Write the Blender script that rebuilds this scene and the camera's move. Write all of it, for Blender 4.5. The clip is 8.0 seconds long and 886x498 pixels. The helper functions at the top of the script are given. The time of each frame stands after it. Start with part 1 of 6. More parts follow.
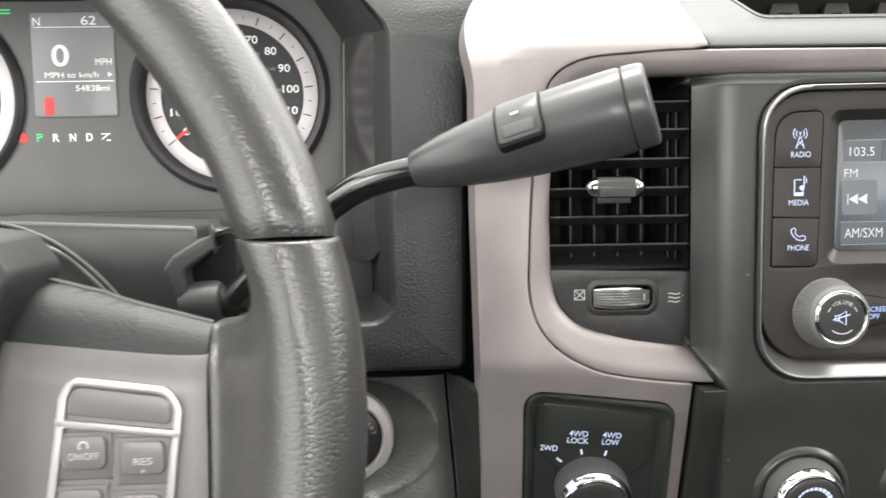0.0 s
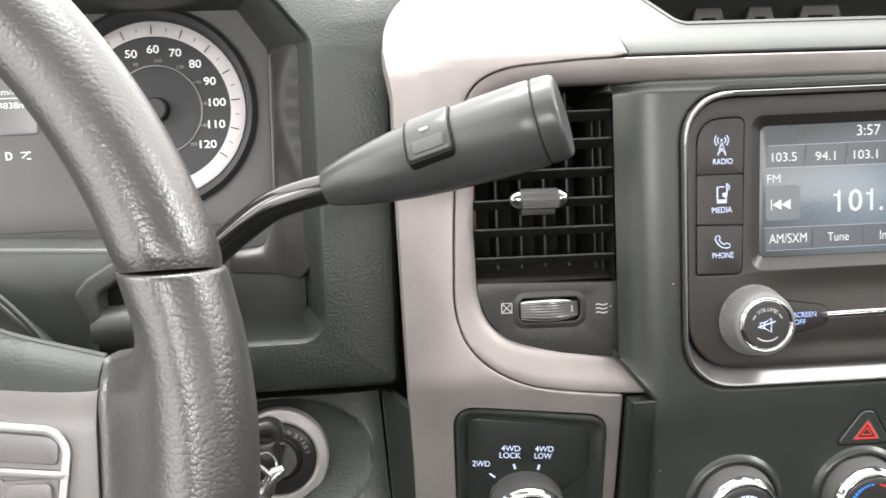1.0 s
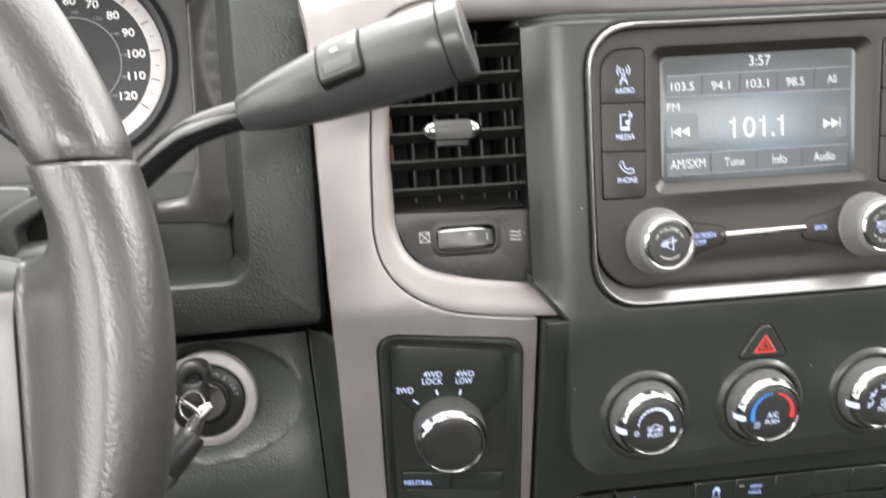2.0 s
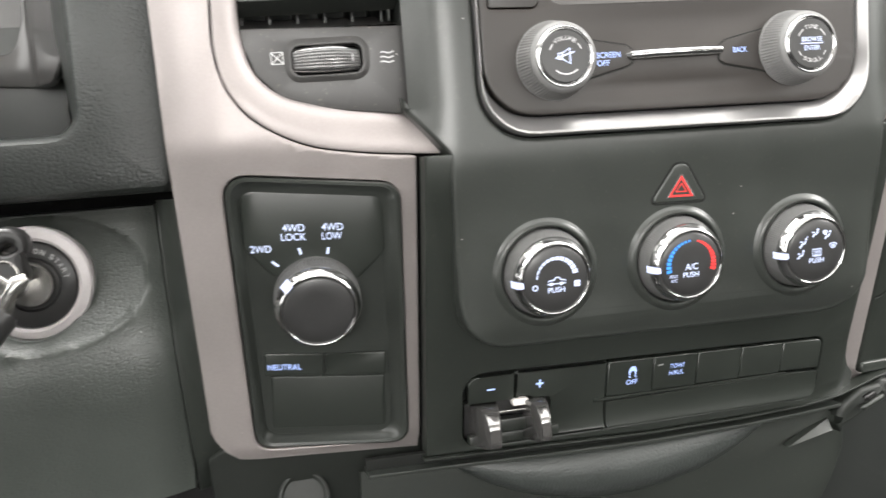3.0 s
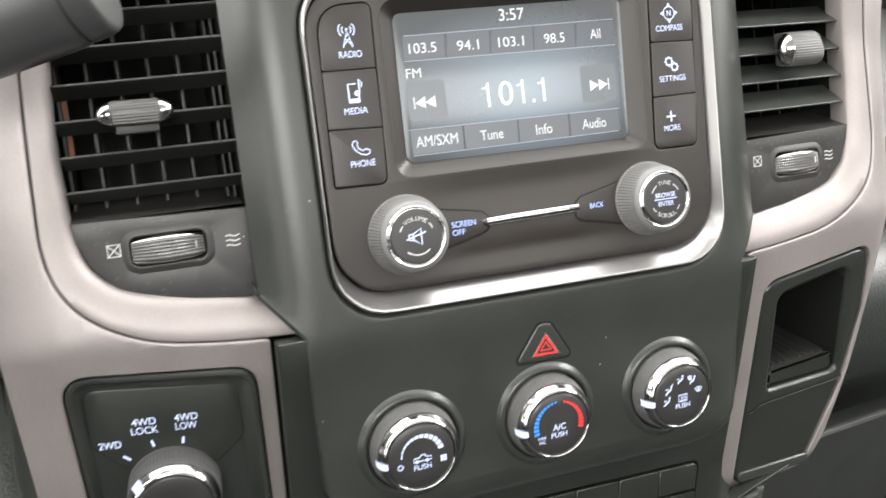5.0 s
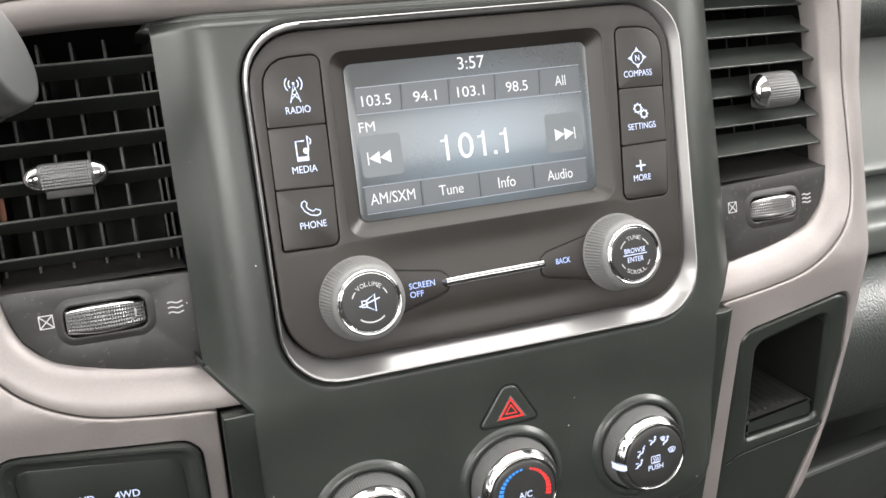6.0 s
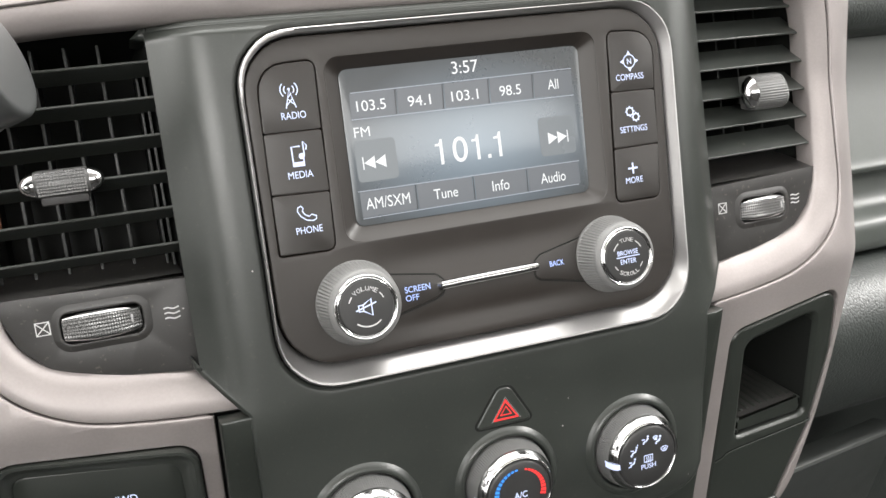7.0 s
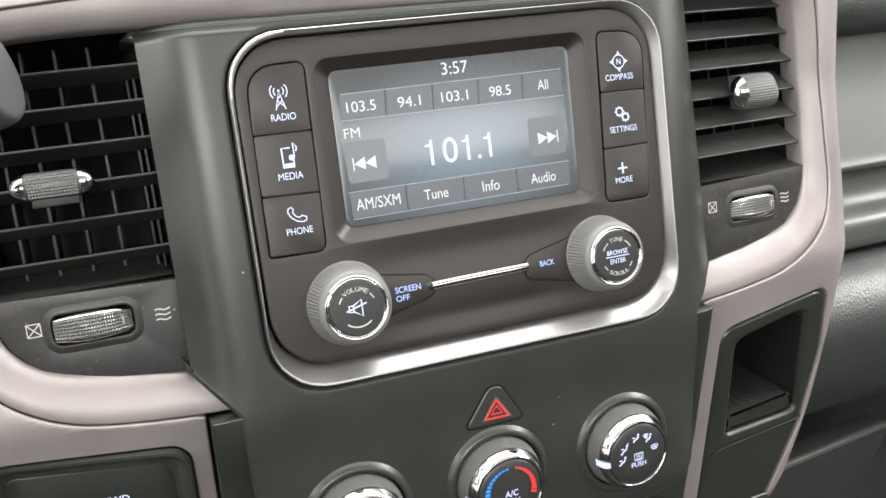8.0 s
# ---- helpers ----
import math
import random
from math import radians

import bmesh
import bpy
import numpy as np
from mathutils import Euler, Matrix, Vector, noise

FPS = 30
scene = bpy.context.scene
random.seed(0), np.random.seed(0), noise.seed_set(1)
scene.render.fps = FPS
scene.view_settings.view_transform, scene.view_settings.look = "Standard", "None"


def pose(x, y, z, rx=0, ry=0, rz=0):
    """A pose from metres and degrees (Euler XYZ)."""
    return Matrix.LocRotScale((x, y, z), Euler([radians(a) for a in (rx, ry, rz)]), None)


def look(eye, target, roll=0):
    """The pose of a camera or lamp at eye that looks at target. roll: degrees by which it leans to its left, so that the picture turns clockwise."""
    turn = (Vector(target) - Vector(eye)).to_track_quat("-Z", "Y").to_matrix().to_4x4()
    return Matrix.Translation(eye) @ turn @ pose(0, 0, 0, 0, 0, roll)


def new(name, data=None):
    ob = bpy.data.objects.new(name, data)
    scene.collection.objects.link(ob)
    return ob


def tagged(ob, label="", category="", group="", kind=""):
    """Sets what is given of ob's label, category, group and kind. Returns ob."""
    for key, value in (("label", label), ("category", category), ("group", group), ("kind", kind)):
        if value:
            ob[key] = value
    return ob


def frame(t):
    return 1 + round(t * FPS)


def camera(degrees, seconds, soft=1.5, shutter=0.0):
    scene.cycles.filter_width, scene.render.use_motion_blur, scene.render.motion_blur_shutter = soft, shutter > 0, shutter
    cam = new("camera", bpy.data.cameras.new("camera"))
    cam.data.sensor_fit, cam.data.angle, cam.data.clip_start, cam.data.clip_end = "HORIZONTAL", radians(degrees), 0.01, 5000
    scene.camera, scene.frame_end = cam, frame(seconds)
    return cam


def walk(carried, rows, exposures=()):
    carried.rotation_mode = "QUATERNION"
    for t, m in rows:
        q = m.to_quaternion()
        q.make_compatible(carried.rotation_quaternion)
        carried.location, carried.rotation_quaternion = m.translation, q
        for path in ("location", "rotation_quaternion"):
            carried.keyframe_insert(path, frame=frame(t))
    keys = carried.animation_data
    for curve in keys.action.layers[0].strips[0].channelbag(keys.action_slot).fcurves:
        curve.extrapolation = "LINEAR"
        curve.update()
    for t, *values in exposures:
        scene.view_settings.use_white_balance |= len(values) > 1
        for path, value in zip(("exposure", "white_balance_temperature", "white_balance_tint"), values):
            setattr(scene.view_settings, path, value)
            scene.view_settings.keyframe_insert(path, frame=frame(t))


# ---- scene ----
# The dashboard is laid out in millimetres in its own frame: x to the right, y away from the driver, z up along
# the face of the stack, from the middle of the radio. DASH sets that frame into the world, leaning forward at the top.
DASH = pose(0, 0, 0.70, -16, 0, 0)
cam = camera(54.53, 8.0, shutter=0.5)
PATH = [
    (0.0, -0.2649, -0.402, 0.0268, 84.93, 1.11, -2.88),
    (0.5, -0.243, -0.3884, 0.0278, 85.09, 1.66, -3.0),
    (1.0, -0.241, -0.3951, 0.033, 84.85, 2.41, -4.94),
    (1.2, -0.2398, -0.3953, 0.0325, 84.85, 2.74, -5.7),
    (2.3, -0.2287, -0.4115, -0.0248, 84.11, 3.74, -10.22),
    (2.5, -0.2232, -0.3974, -0.0463, 84.15, 3.92, -10.97),
    (3.0, -0.1966, -0.357, -0.0876, 84.69, 4.49, -13.23),
    (3.5, -0.1888, -0.3517, -0.0894, 84.87, 5.24, -15.37),
    (4.0, -0.1821, -0.3603, -0.0703, 84.48, 5.95, -17.13),
    (4.5, -0.1765, -0.3657, -0.025, 84.17, 6.52, -18.16),
    (5.0, -0.1569, -0.3492, -0.0126, 83.7, 6.87, -18.57),
    (5.2, -0.1483, -0.3443, -0.0064, 83.64, 6.97, -18.94),
    (6.3, -0.1345, -0.3311, 0.0125, 83.41, 7.41, -19.7),
    (6.5, -0.1396, -0.3308, 0.0142, 83.2, 7.37, -20.24),
    (7.0, -0.1389, -0.3333, 0.0142, 82.97, 7.45, -20.45),
    (7.5, -0.1397, -0.3322, 0.0137, 82.73, 7.5, -20.69),
    (8.0, -0.1367, -0.3354, 0.0159, 82.66, 7.59, -20.71),
]
walk(cam, [(t, DASH @ pose(x, y, z, rx, ry, rz)) for t, x, y, z, rx, ry, rz in PATH],
     exposures=[(0, -0.02), (1.0, 0.19), (2.3, 0.41), (3.0, 0.60), (3.5, 0.63), (4.0, 0.50), (4.7, 0.40), (5.2, 0.38), (6.3, 0.22), (8.0, 0.18)])

# ---- light ----
world = bpy.data.worlds.new("showroom")
scene.world = world
world.use_nodes = True
wn = world.node_tree.nodes["Background"]
wn.inputs[1].default_value = 4.9
# the hall's floor is darker than its lit walls and ceiling
hall_at, hall_up, hall_tone = (world.node_tree.nodes.new(n) for n in ("ShaderNodeTexCoord", "ShaderNodeSeparateXYZ", "ShaderNodeValToRGB"))
hall_tone.color_ramp.elements[0].position, hall_tone.color_ramp.elements[0].color = 0.0, (0.85, 0.83, 0.80, 1)
hall_tone.color_ramp.elements[1].position, hall_tone.color_ramp.elements[1].color = 0.12, (1.0, 0.985, 0.955, 1)
world.node_tree.links.new(hall_at.outputs["Generated"], hall_up.inputs[0])
world.node_tree.links.new(hall_up.outputs["Z"], hall_tone.inputs[0])
world.node_tree.links.new(hall_tone.outputs[0], wn.inputs[0])


def area_lamp(name, eye, target, sx, sy, power, colour=(1, 0.98, 0.95)):
    data = bpy.data.lights.new(name, "AREA")
    data.shape, data.size, data.size_y, data.energy, data.color = "RECTANGLE", sx, sy, power, colour
    ob = new(name, data)
    ob.matrix_world = look(eye, target)
    return ob


# unseen lamps added over the windscreen, outside both doors and behind the cab
area_lamp("added_lamp", (-0.2, 0.75, 2.6), (-0.1, 0.0, 0.7), 1.6, 0.5, 80)
area_lamp("added_lamp", (-1.9, -0.6, 1.8), (-0.3, 0.0, 0.6), 1.4, 0.6, 25)
area_lamp("added_lamp", (-0.82, -2.42, 1.70), (-0.28, -0.1, 0.63), 0.9, 0.45, 28)
area_lamp("added_lamp", (2.2, -0.6, 2.1), (0.1, 0.0, 0.7), 1.4, 0.5, 80)
scene.view_settings.exposure = 0.0


# ---- materials ----
def material(name, colour, rough=0.5, metal=0.0, grain=0.0, grain_size=0.0008, mottle=0.12, kind="noise", glow=None, coat=0.0, dust=0.0, spec=0.5, specks=0.0):
    """A surface with colour mottling at two scales, uneven gloss and a fine relief; sizes in metres."""
    m = bpy.data.materials.new(name)
    m.use_nodes = True
    nodes, links = m.node_tree.nodes, m.node_tree.links
    b = nodes["Principled BSDF"]
    b.inputs["Metallic"].default_value, b.inputs["Specular IOR Level"].default_value = metal, spec
    b.inputs["Coat Weight"].default_value, b.inputs["Coat Roughness"].default_value = coat, 0.12
    at = nodes.new("ShaderNodeTexCoord")
    big, small = nodes.new("ShaderNodeTexNoise"), nodes.new("ShaderNodeTexNoise")
    big.inputs["Scale"].default_value, big.inputs["Detail"].default_value = 35, 5
    small.inputs["Scale"].default_value, small.inputs["Detail"].default_value = 900, 2
    mix = nodes.new("ShaderNodeMath")
    mix.operation = "MULTIPLY_ADD"
    mix.inputs[1].default_value = 0.45
    ramp = nodes.new("ShaderNodeValToRGB")
    lo, hi = [c * (1 - mottle) for c in colour], [min(1, c * (1 + mottle)) for c in colour]
    ramp.color_ramp.elements[0].color, ramp.color_ramp.elements[1].color = (*lo, 1), (*hi, 1)
    ramp.color_ramp.elements[0].position, ramp.color_ramp.elements[1].position = 0.4, 0.95
    for n in (big, small):
        links.new(at.outputs["Object"], n.inputs["Vector"])
    links.new(small.outputs["Fac"], mix.inputs[0])
    links.new(big.outputs["Fac"], mix.inputs[2])
    links.new(mix.outputs[0], ramp.inputs[0])
    last = ramp.outputs[0]
    if dust:
        film_noise = nodes.new("ShaderNodeTexNoise")
        film_noise.inputs["Scale"].default_value, film_noise.inputs["Detail"].default_value = 420, 3
        links.new(at.outputs["Object"], film_noise.inputs["Vector"])
        cut = nodes.new("ShaderNodeValToRGB")
        cut.color_ramp.elements[0].position, cut.color_ramp.elements[1].position = 0.64, 0.78
        links.new(film_noise.outputs["Fac"], cut.inputs[0])
        scale = nodes.new("ShaderNodeMath")
        scale.operation, scale.inputs[1].default_value = "MULTIPLY", dust
        links.new(cut.outputs[0], scale.inputs[0])
        blend = nodes.new("ShaderNodeMix")
        blend.data_type = "RGBA"
        blend.inputs["B"].default_value = (0.30, 0.27, 0.22, 1)
        links.new(scale.outputs[0], blend.inputs["Factor"])
        links.new(last, blend.inputs["A"])
        last = blend.outputs["Result"]
    if specks:
        # scattered single dust grains
        cells = nodes.new("ShaderNodeTexVoronoi")
        cells.inputs["Scale"].default_value = 62
        links.new(at.outputs["Object"], cells.inputs["Vector"])
        near, some, both = nodes.new("ShaderNodeMath"), nodes.new("ShaderNodeMath"), nodes.new("ShaderNodeMath")
        near.operation, near.inputs[1].default_value = "LESS_THAN", 0.022
        some.operation, some.inputs[1].default_value = "GREATER_THAN", 0.35
        both.operation = "MULTIPLY"
        pick = nodes.new("ShaderNodeSeparateColor")
        links.new(cells.outputs["Distance"], near.inputs[0])
        links.new(cells.outputs["Color"], pick.inputs[0])
        links.new(pick.outputs[0], some.inputs[0])
        links.new(near.outputs[0], both.inputs[0])
        links.new(some.outputs[0], both.inputs[1])
        grains = nodes.new("ShaderNodeMath")
        grains.operation, grains.inputs[1].default_value = "MULTIPLY", specks
        links.new(both.outputs[0], grains.inputs[0])
        lay = nodes.new("ShaderNodeMix")
        lay.data_type = "RGBA"
        lay.inputs["B"].default_value = (0.55, 0.53, 0.50, 1)
        links.new(grains.outputs[0], lay.inputs["Factor"])
        links.new(last, lay.inputs["A"])
        last = lay.outputs["Result"]
    links.new(last, b.inputs["Base Color"])
    gloss = nodes.new("ShaderNodeMapRange")
    gloss.inputs["To Min"].default_value, gloss.inputs["To Max"].default_value = rough * 0.76, min(1, rough * 1.24)
    links.new(big.outputs["Fac"], gloss.inputs["Value"])
    links.new(gloss.outputs[0], b.inputs["Roughness"])
    if grain:
        bump = nodes.new("ShaderNodeBump")
        bump.inputs["Strength"].default_value, bump.inputs["Distance"].default_value = grain, grain_size * (0.30 if kind == "leather" else 0.35)
        if kind == "leather":
            # rounded pebbles, warped by a coarser noise
            cells = nodes.new("ShaderNodeTexVoronoi")
            cells.feature, cells.inputs["Smoothness"].default_value = "SMOOTH_F1", 0.18
            cells.inputs["Scale"].default_value = 1 / grain_size
            warp = nodes.new("ShaderNodeTexNoise")
            warp.inputs["Scale"].default_value, warp.inputs["Detail"].default_value = 0.9 / grain_size, 2
            add = nodes.new("ShaderNodeVectorMath")
            add.operation = "MULTIPLY_ADD"
            add.inputs[1].default_value = (grain_size * 0.4,) * 3
            links.new(at.outputs["Object"], warp.inputs["Vector"])
            links.new(warp.outputs["Color"], add.inputs[0])
            links.new(at.outputs["Object"], add.inputs[2])
            links.new(add.outputs[0], cells.inputs["Vector"])
            dome, turn = nodes.new("ShaderNodeMath"), nodes.new("ShaderNodeMath")
            dome.operation, dome.inputs[1].default_value = "POWER", 2.0
            turn.operation = "MULTIPLY_ADD"
            turn.inputs[1].default_value, turn.inputs[2].default_value = -1.0, 1.0
            links.new(cells.outputs["Distance"], dome.inputs[0])
            links.new(dome.outputs[0], turn.inputs[0])
            links.new(turn.outputs[0], bump.inputs["Height"])
        else:
            fine = nodes.new("ShaderNodeTexNoise")
            fine.inputs["Scale"].default_value, fine.inputs["Detail"].default_value = 1 / grain_size, 3
            links.new(at.outputs["Object"], fine.inputs["Vector"])
            links.new(fine.outputs["Fac"], bump.inputs["Height"])
        links.new(bump.outputs[0], b.inputs["Normal"])
    if glow:
        b.inputs["Emission Color"].default_value, b.inputs["Emission Strength"].default_value = (*glow[:3], 1), glow[3]
    return m


STACK = material("satin_charcoal_plastic", (0.0265, 0.0295, 0.0265), 0.32, grain=0.14, grain_size=0.0004, dust=0.05, specks=0.7)
SWITCH = material("satin_switch_plastic", (0.018, 0.021, 0.018), 0.34, grain=0.12, grain_size=0.0004)
ROD = material("glossy_lever_plastic", (0.045, 0.044, 0.043), 0.22, coat=0.3)
TRAY = material("black_tray_plastic", (0.019, 0.022, 0.019), 0.32, grain=0.14, grain_size=0.0004, dust=0.06)
BLACK = material("black_grained_plastic", (0.018, 0.021, 0.018), 0.46, grain=0.35, grain_size=0.0006, dust=0.06)
FACE = material("brown_black_radio_plastic", (0.0185, 0.0152, 0.0130), 0.42, grain=0.10, grain_size=0.0004)
# paler than the other knob rubber, for light falling on the knob sides
RUBBER_LIT = material("lit_knob_rubber", (0.13, 0.13, 0.128), 0.55, grain=0.15, grain_size=0.0004)
KEYCAP = material("black_button_plastic", (0.0165, 0.0140, 0.0124), 0.40, grain=0.10, grain_size=0.0004)
VENT = material("black_vent_plastic", (0.027, 0.026, 0.025), 0.40, grain=0.15, grain_size=0.0005, dust=0.30, specks=0.8)
FLAP = material("orange_brown_plastic", (0.22, 0.075, 0.03), 0.5)
# near-black for joints and for recesses, whose inner shade is put into the colour
DARK = material("recess_and_joint_black", (0.008, 0.009, 0.008), 0.7, spec=0.25)
SILVER = material("warm_silver_paint", (0.30, 0.272, 0.266), 0.48, metal=0.5, grain=0.06, grain_size=0.0004, mottle=0.10, dust=0.04, specks=0.5)
RING = material("satin_aluminium", (0.37, 0.362, 0.36), 0.33, metal=0.8, mottle=0.04)
CHROME = material("chrome", (0.52, 0.52, 0.52), 0.12, metal=1.0, mottle=0.03, grain=0.10, grain_size=0.006)
RUBBER = material("dark_knob_rubber", (0.085, 0.085, 0.084), 0.48, grain=0.15, grain_size=0.0004)
VANE = material("inner_vane_plastic", (0.016, 0.017, 0.016), 0.45, dust=0.2)
SLAT = material("vent_slat_plastic", (0.030, 0.033, 0.030), 0.38, grain=0.15, grain_size=0.0005, dust=0.2)
THUMB = material("satin_thumb_wheel_plastic", (0.145, 0.145, 0.144), 0.25, metal=0.45)
STUD = material("studded_grey_plastic", (0.075, 0.075, 0.074), 0.30, metal=0.2)
CAP = material("black_knob_cap", (0.026, 0.026, 0.026), 0.34, grain=0.08, grain_size=0.0004)
PAD = material("grained_soft_vinyl", (0.031, 0.035, 0.033), 0.39, grain=0.45, grain_size=0.0014, kind="leather", spec=0.5)
LEATHER = material("black_wheel_leather", (0.034, 0.033, 0.032), 0.33, grain=0.29, grain_size=0.00125, kind="leather", spec=0.95)
WHEEL_TRIM = material("dark_wheel_plastic", (0.160, 0.152, 0.152), 0.32, grain=0.10, grain_size=0.0004)
SHROUD = material("shroud_plastic", (0.034, 0.037, 0.035), 0.42, grain=0.15, grain_size=0.0005)
# the spoke's own upper edge, its dark reflection put into the colour
SPOKE_SHADE = material("shaded_spoke_edge", (0.020, 0.024, 0.022), 0.6, grain=0.3, grain_size=0.0012, kind="leather")
# lighter than the vinyl beside it, to make up for light on the panel
KNEE = material("lightened_knee_plastic", (0.046, 0.052, 0.047), 0.32, grain=0.40, grain_size=0.0012, kind="leather")
GLOSS = material("glossy_black_rod", (0.010, 0.010, 0.010), 0.16, coat=0.5)
LEVER = material("satin_lever_plastic", (0.046, 0.048, 0.048), 0.32, grain=0.08, grain_size=0.0004)
SMOOTH = material("smooth_dash_plastic", (0.056, 0.062, 0.057), 0.40, grain=0.08, grain_size=0.0005)
UPPER = material("grey_upper_plastic", (0.085, 0.089, 0.086), 0.48, spec=0.3, grain=0.12, grain_size=0.0005)
GAUGE = material("gauge_panel_grey", (0.088, 0.086, 0.085), 0.45, grain=0.06, grain_size=0.0004)
DIAL = material("dial_black", (0.028, 0.028, 0.031), 0.5)
DIAL_RING = material("dial_silver_ring", (0.56, 0.53, 0.53), 0.4, metal=0.25)
LEGEND = material("backlit_white_legend", (0.22, 0.25, 0.36), 0.5, glow=(0.66, 0.74, 1.0, 0.85))
LEGEND_BLUE = material("backlit_blue_legend", (0.14, 0.18, 0.34), 0.5, glow=(0.42, 0.55, 1.0, 0.90))
PRINT = material("printed_white_legend", (0.50, 0.50, 0.50), 0.5)
PRINT_GREY = material("printed_grey_legend", (0.30, 0.30, 0.30), 0.5)
GAUGE_WHITE = material("gauge_lit_legend", (0.7, 0.7, 0.7), 0.5, glow=(1.0, 0.98, 0.95, 0.35))
RED = material("red_mark", (0.65, 0.03, 0.03), 0.45, glow=(1.0, 0.06, 0.05, 0.25))
BLUE = material("blue_mark", (0.03, 0.20, 0.62), 0.45, glow=(0.05, 0.30, 1.0, 0.22))
GREEN = material("green_lamp", (0.05, 0.45, 0.15), 0.45, glow=(0.10, 1.0, 0.35, 0.35))
TAG = material("white_paper_tag", (0.86, 0.83, 0.80), 0.7, grain=0.1, grain_size=0.0006)
# darker copy of the black plastic, with the shade under the stack coloured in
LOWER_SHADE = material("shaded_lower_plastic", (0.008, 0.010, 0.008), 0.6, grain=0.3, grain_size=0.0008)
WORN = material("worn_chrome", (0.22, 0.215, 0.21), 0.15, metal=0.85, mottle=0.25)
STEEL = material("worn_steel", (0.55, 0.54, 0.52), 0.25, metal=1.0)
# linings of the unseen cab, toned for the light they send back
LINING = material("dark_cab_lining", (0.05, 0.048, 0.046), 0.8, grain=0.3, grain_size=0.002)
HEADLINER = material("pale_headliner_cloth", (0.62, 0.60, 0.58), 0.9, grain=0.3, grain_size=0.002)
CARPET = material("black_carpet", (0.020, 0.020, 0.020), 0.95, grain=0.8, grain_size=0.003)
SCREEN_LINE = material("screen_line", (0.05, 0.05, 0.06), 0.3, glow=(0.80, 0.88, 1.0, 0.42))
SCREEN_TEXT = material("screen_text", (0.08, 0.08, 0.08), 0.3, glow=(0.96, 0.98, 1.0, 0.78))
SCREEN_SKIP = material("screen_skip_field", (0.02, 0.02, 0.025), 0.25, glow=(0.48, 0.55, 0.57, 0.31))
SCREEN_TAB = material("screen_tab", (0.02, 0.02, 0.025), 0.25, glow=(0.42, 0.48, 0.52, 0.22))


def screen_material():
    """A lit display: a pale blue-grey patch in the middle that falls off to dark grey."""
    m = material("display_glass", (0.02, 0.02, 0.022), 0.20, coat=0.4)
    nodes, links = m.node_tree.nodes, m.node_tree.links
    at, b = nodes.new("ShaderNodeTexCoord"), nodes["Principled BSDF"]
    move = nodes.new("ShaderNodeMapping")
    move.inputs["Location"].default_value, move.inputs["Scale"].default_value = (-0.02, 0, -0.30), (15, 1, 26)
    ball = nodes.new("ShaderNodeTexGradient")
    ball.gradient_type = "SPHERICAL"
    ramp = nodes.new("ShaderNodeValToRGB")
    # edge tone raised to take in the cab's reflection on the glass
    ramp.color_ramp.elements[0].color, ramp.color_ramp.elements[1].color = (0.078, 0.086, 0.088, 1), (0.24, 0.305, 0.36, 1)
    links.new(at.outputs["Object"], move.inputs["Vector"])
    links.new(move.outputs[0], ball.inputs[0])
    links.new(ball.outputs["Fac"], ramp.inputs[0])
    links.new(ramp.outputs[0], b.inputs["Emission Color"])
    b.inputs["Emission Strength"].default_value = 1.0
    return m


SCREEN = screen_material()
DISPLAY = material("grey_display", (0.10, 0.10, 0.10), 0.3, glow=(0.75, 0.75, 0.78, 0.16))


# ---- builders ----
K = 0.001


def thing(name, base, label, category, group="", kind=""):
    """An empty at base (millimetres in the dashboard's frame) for the parts of one thing."""
    ob = new(name)
    ob.empty_display_size = 0.02
    ob.matrix_world = DASH @ Matrix.Translation(Vector(base) * K)
    ob["base"] = list(base)
    return tagged(ob, label, category, group, kind)


def finish(bm, name, mat, angle=38):
    me = bpy.data.meshes.new(name)
    for f in bm.faces:
        f.smooth = True
    bm.to_mesh(me)
    bm.free()
    me.set_sharp_from_angle(angle=radians(angle))
    me.materials.append(mat)
    return me


def base_of(ob):
    while ob.parent:
        ob = ob.parent
    return Vector(ob["base"])


def part(name, bm, mat, parent, label="", angle=38):
    """Links a bmesh, built in millimetres of the dashboard's frame, as one mesh under a thing or a part."""
    bm.transform(Matrix.Scale(K, 4) @ Matrix.Translation(-base_of(parent)))
    ob = new(name, finish(bm, name, mat, angle))
    ob.parent = parent
    return tagged(ob, label)


def single(name, bm, mat, base, label, category, kind="", group="", angle=38):
    """A thing, or a piece of the setting, that is one mesh."""
    bm.transform(Matrix.Scale(K, 4) @ Matrix.Translation(-Vector(base)))
    ob = new(name, finish(bm, name, mat, angle))
    ob.matrix_world = DASH @ Matrix.Translation(Vector(base) * K)
    ob["base"] = list(base)
    return tagged(ob, label, category, group, kind)


def rounded(points, n=6):
    """A closed outline of (x, z) from corners (x, z, radius)."""
    out, count = [], len(points)
    for i, (x, z, r) in enumerate(points):
        p, a, b = Vector((x, z)), Vector(points[i - 1][:2]), Vector(points[(i + 1) % count][:2])
        if r <= 0:
            out.append((x, z))
            continue
        u, v = (a - p).normalized(), (b - p).normalized()
        half = math.acos(max(-1, min(1, u.dot(v)))) / 2
        d = min(r / math.tan(half), 0.48 * (a - p).length, 0.48 * (b - p).length)
        s, e = p + u * d, p + v * d
        for k in range(n + 1):
            t = k / n
            out.append(tuple(s * (1 - t) ** 2 + p * 2 * t * (1 - t) * (0.9 + 0.1 * abs(1 - 2 * t)) + e * t**2 + (s + e) / 2 * 2 * t * (1 - t) * (0.1 - 0.1 * abs(1 - 2 * t))))
    return out


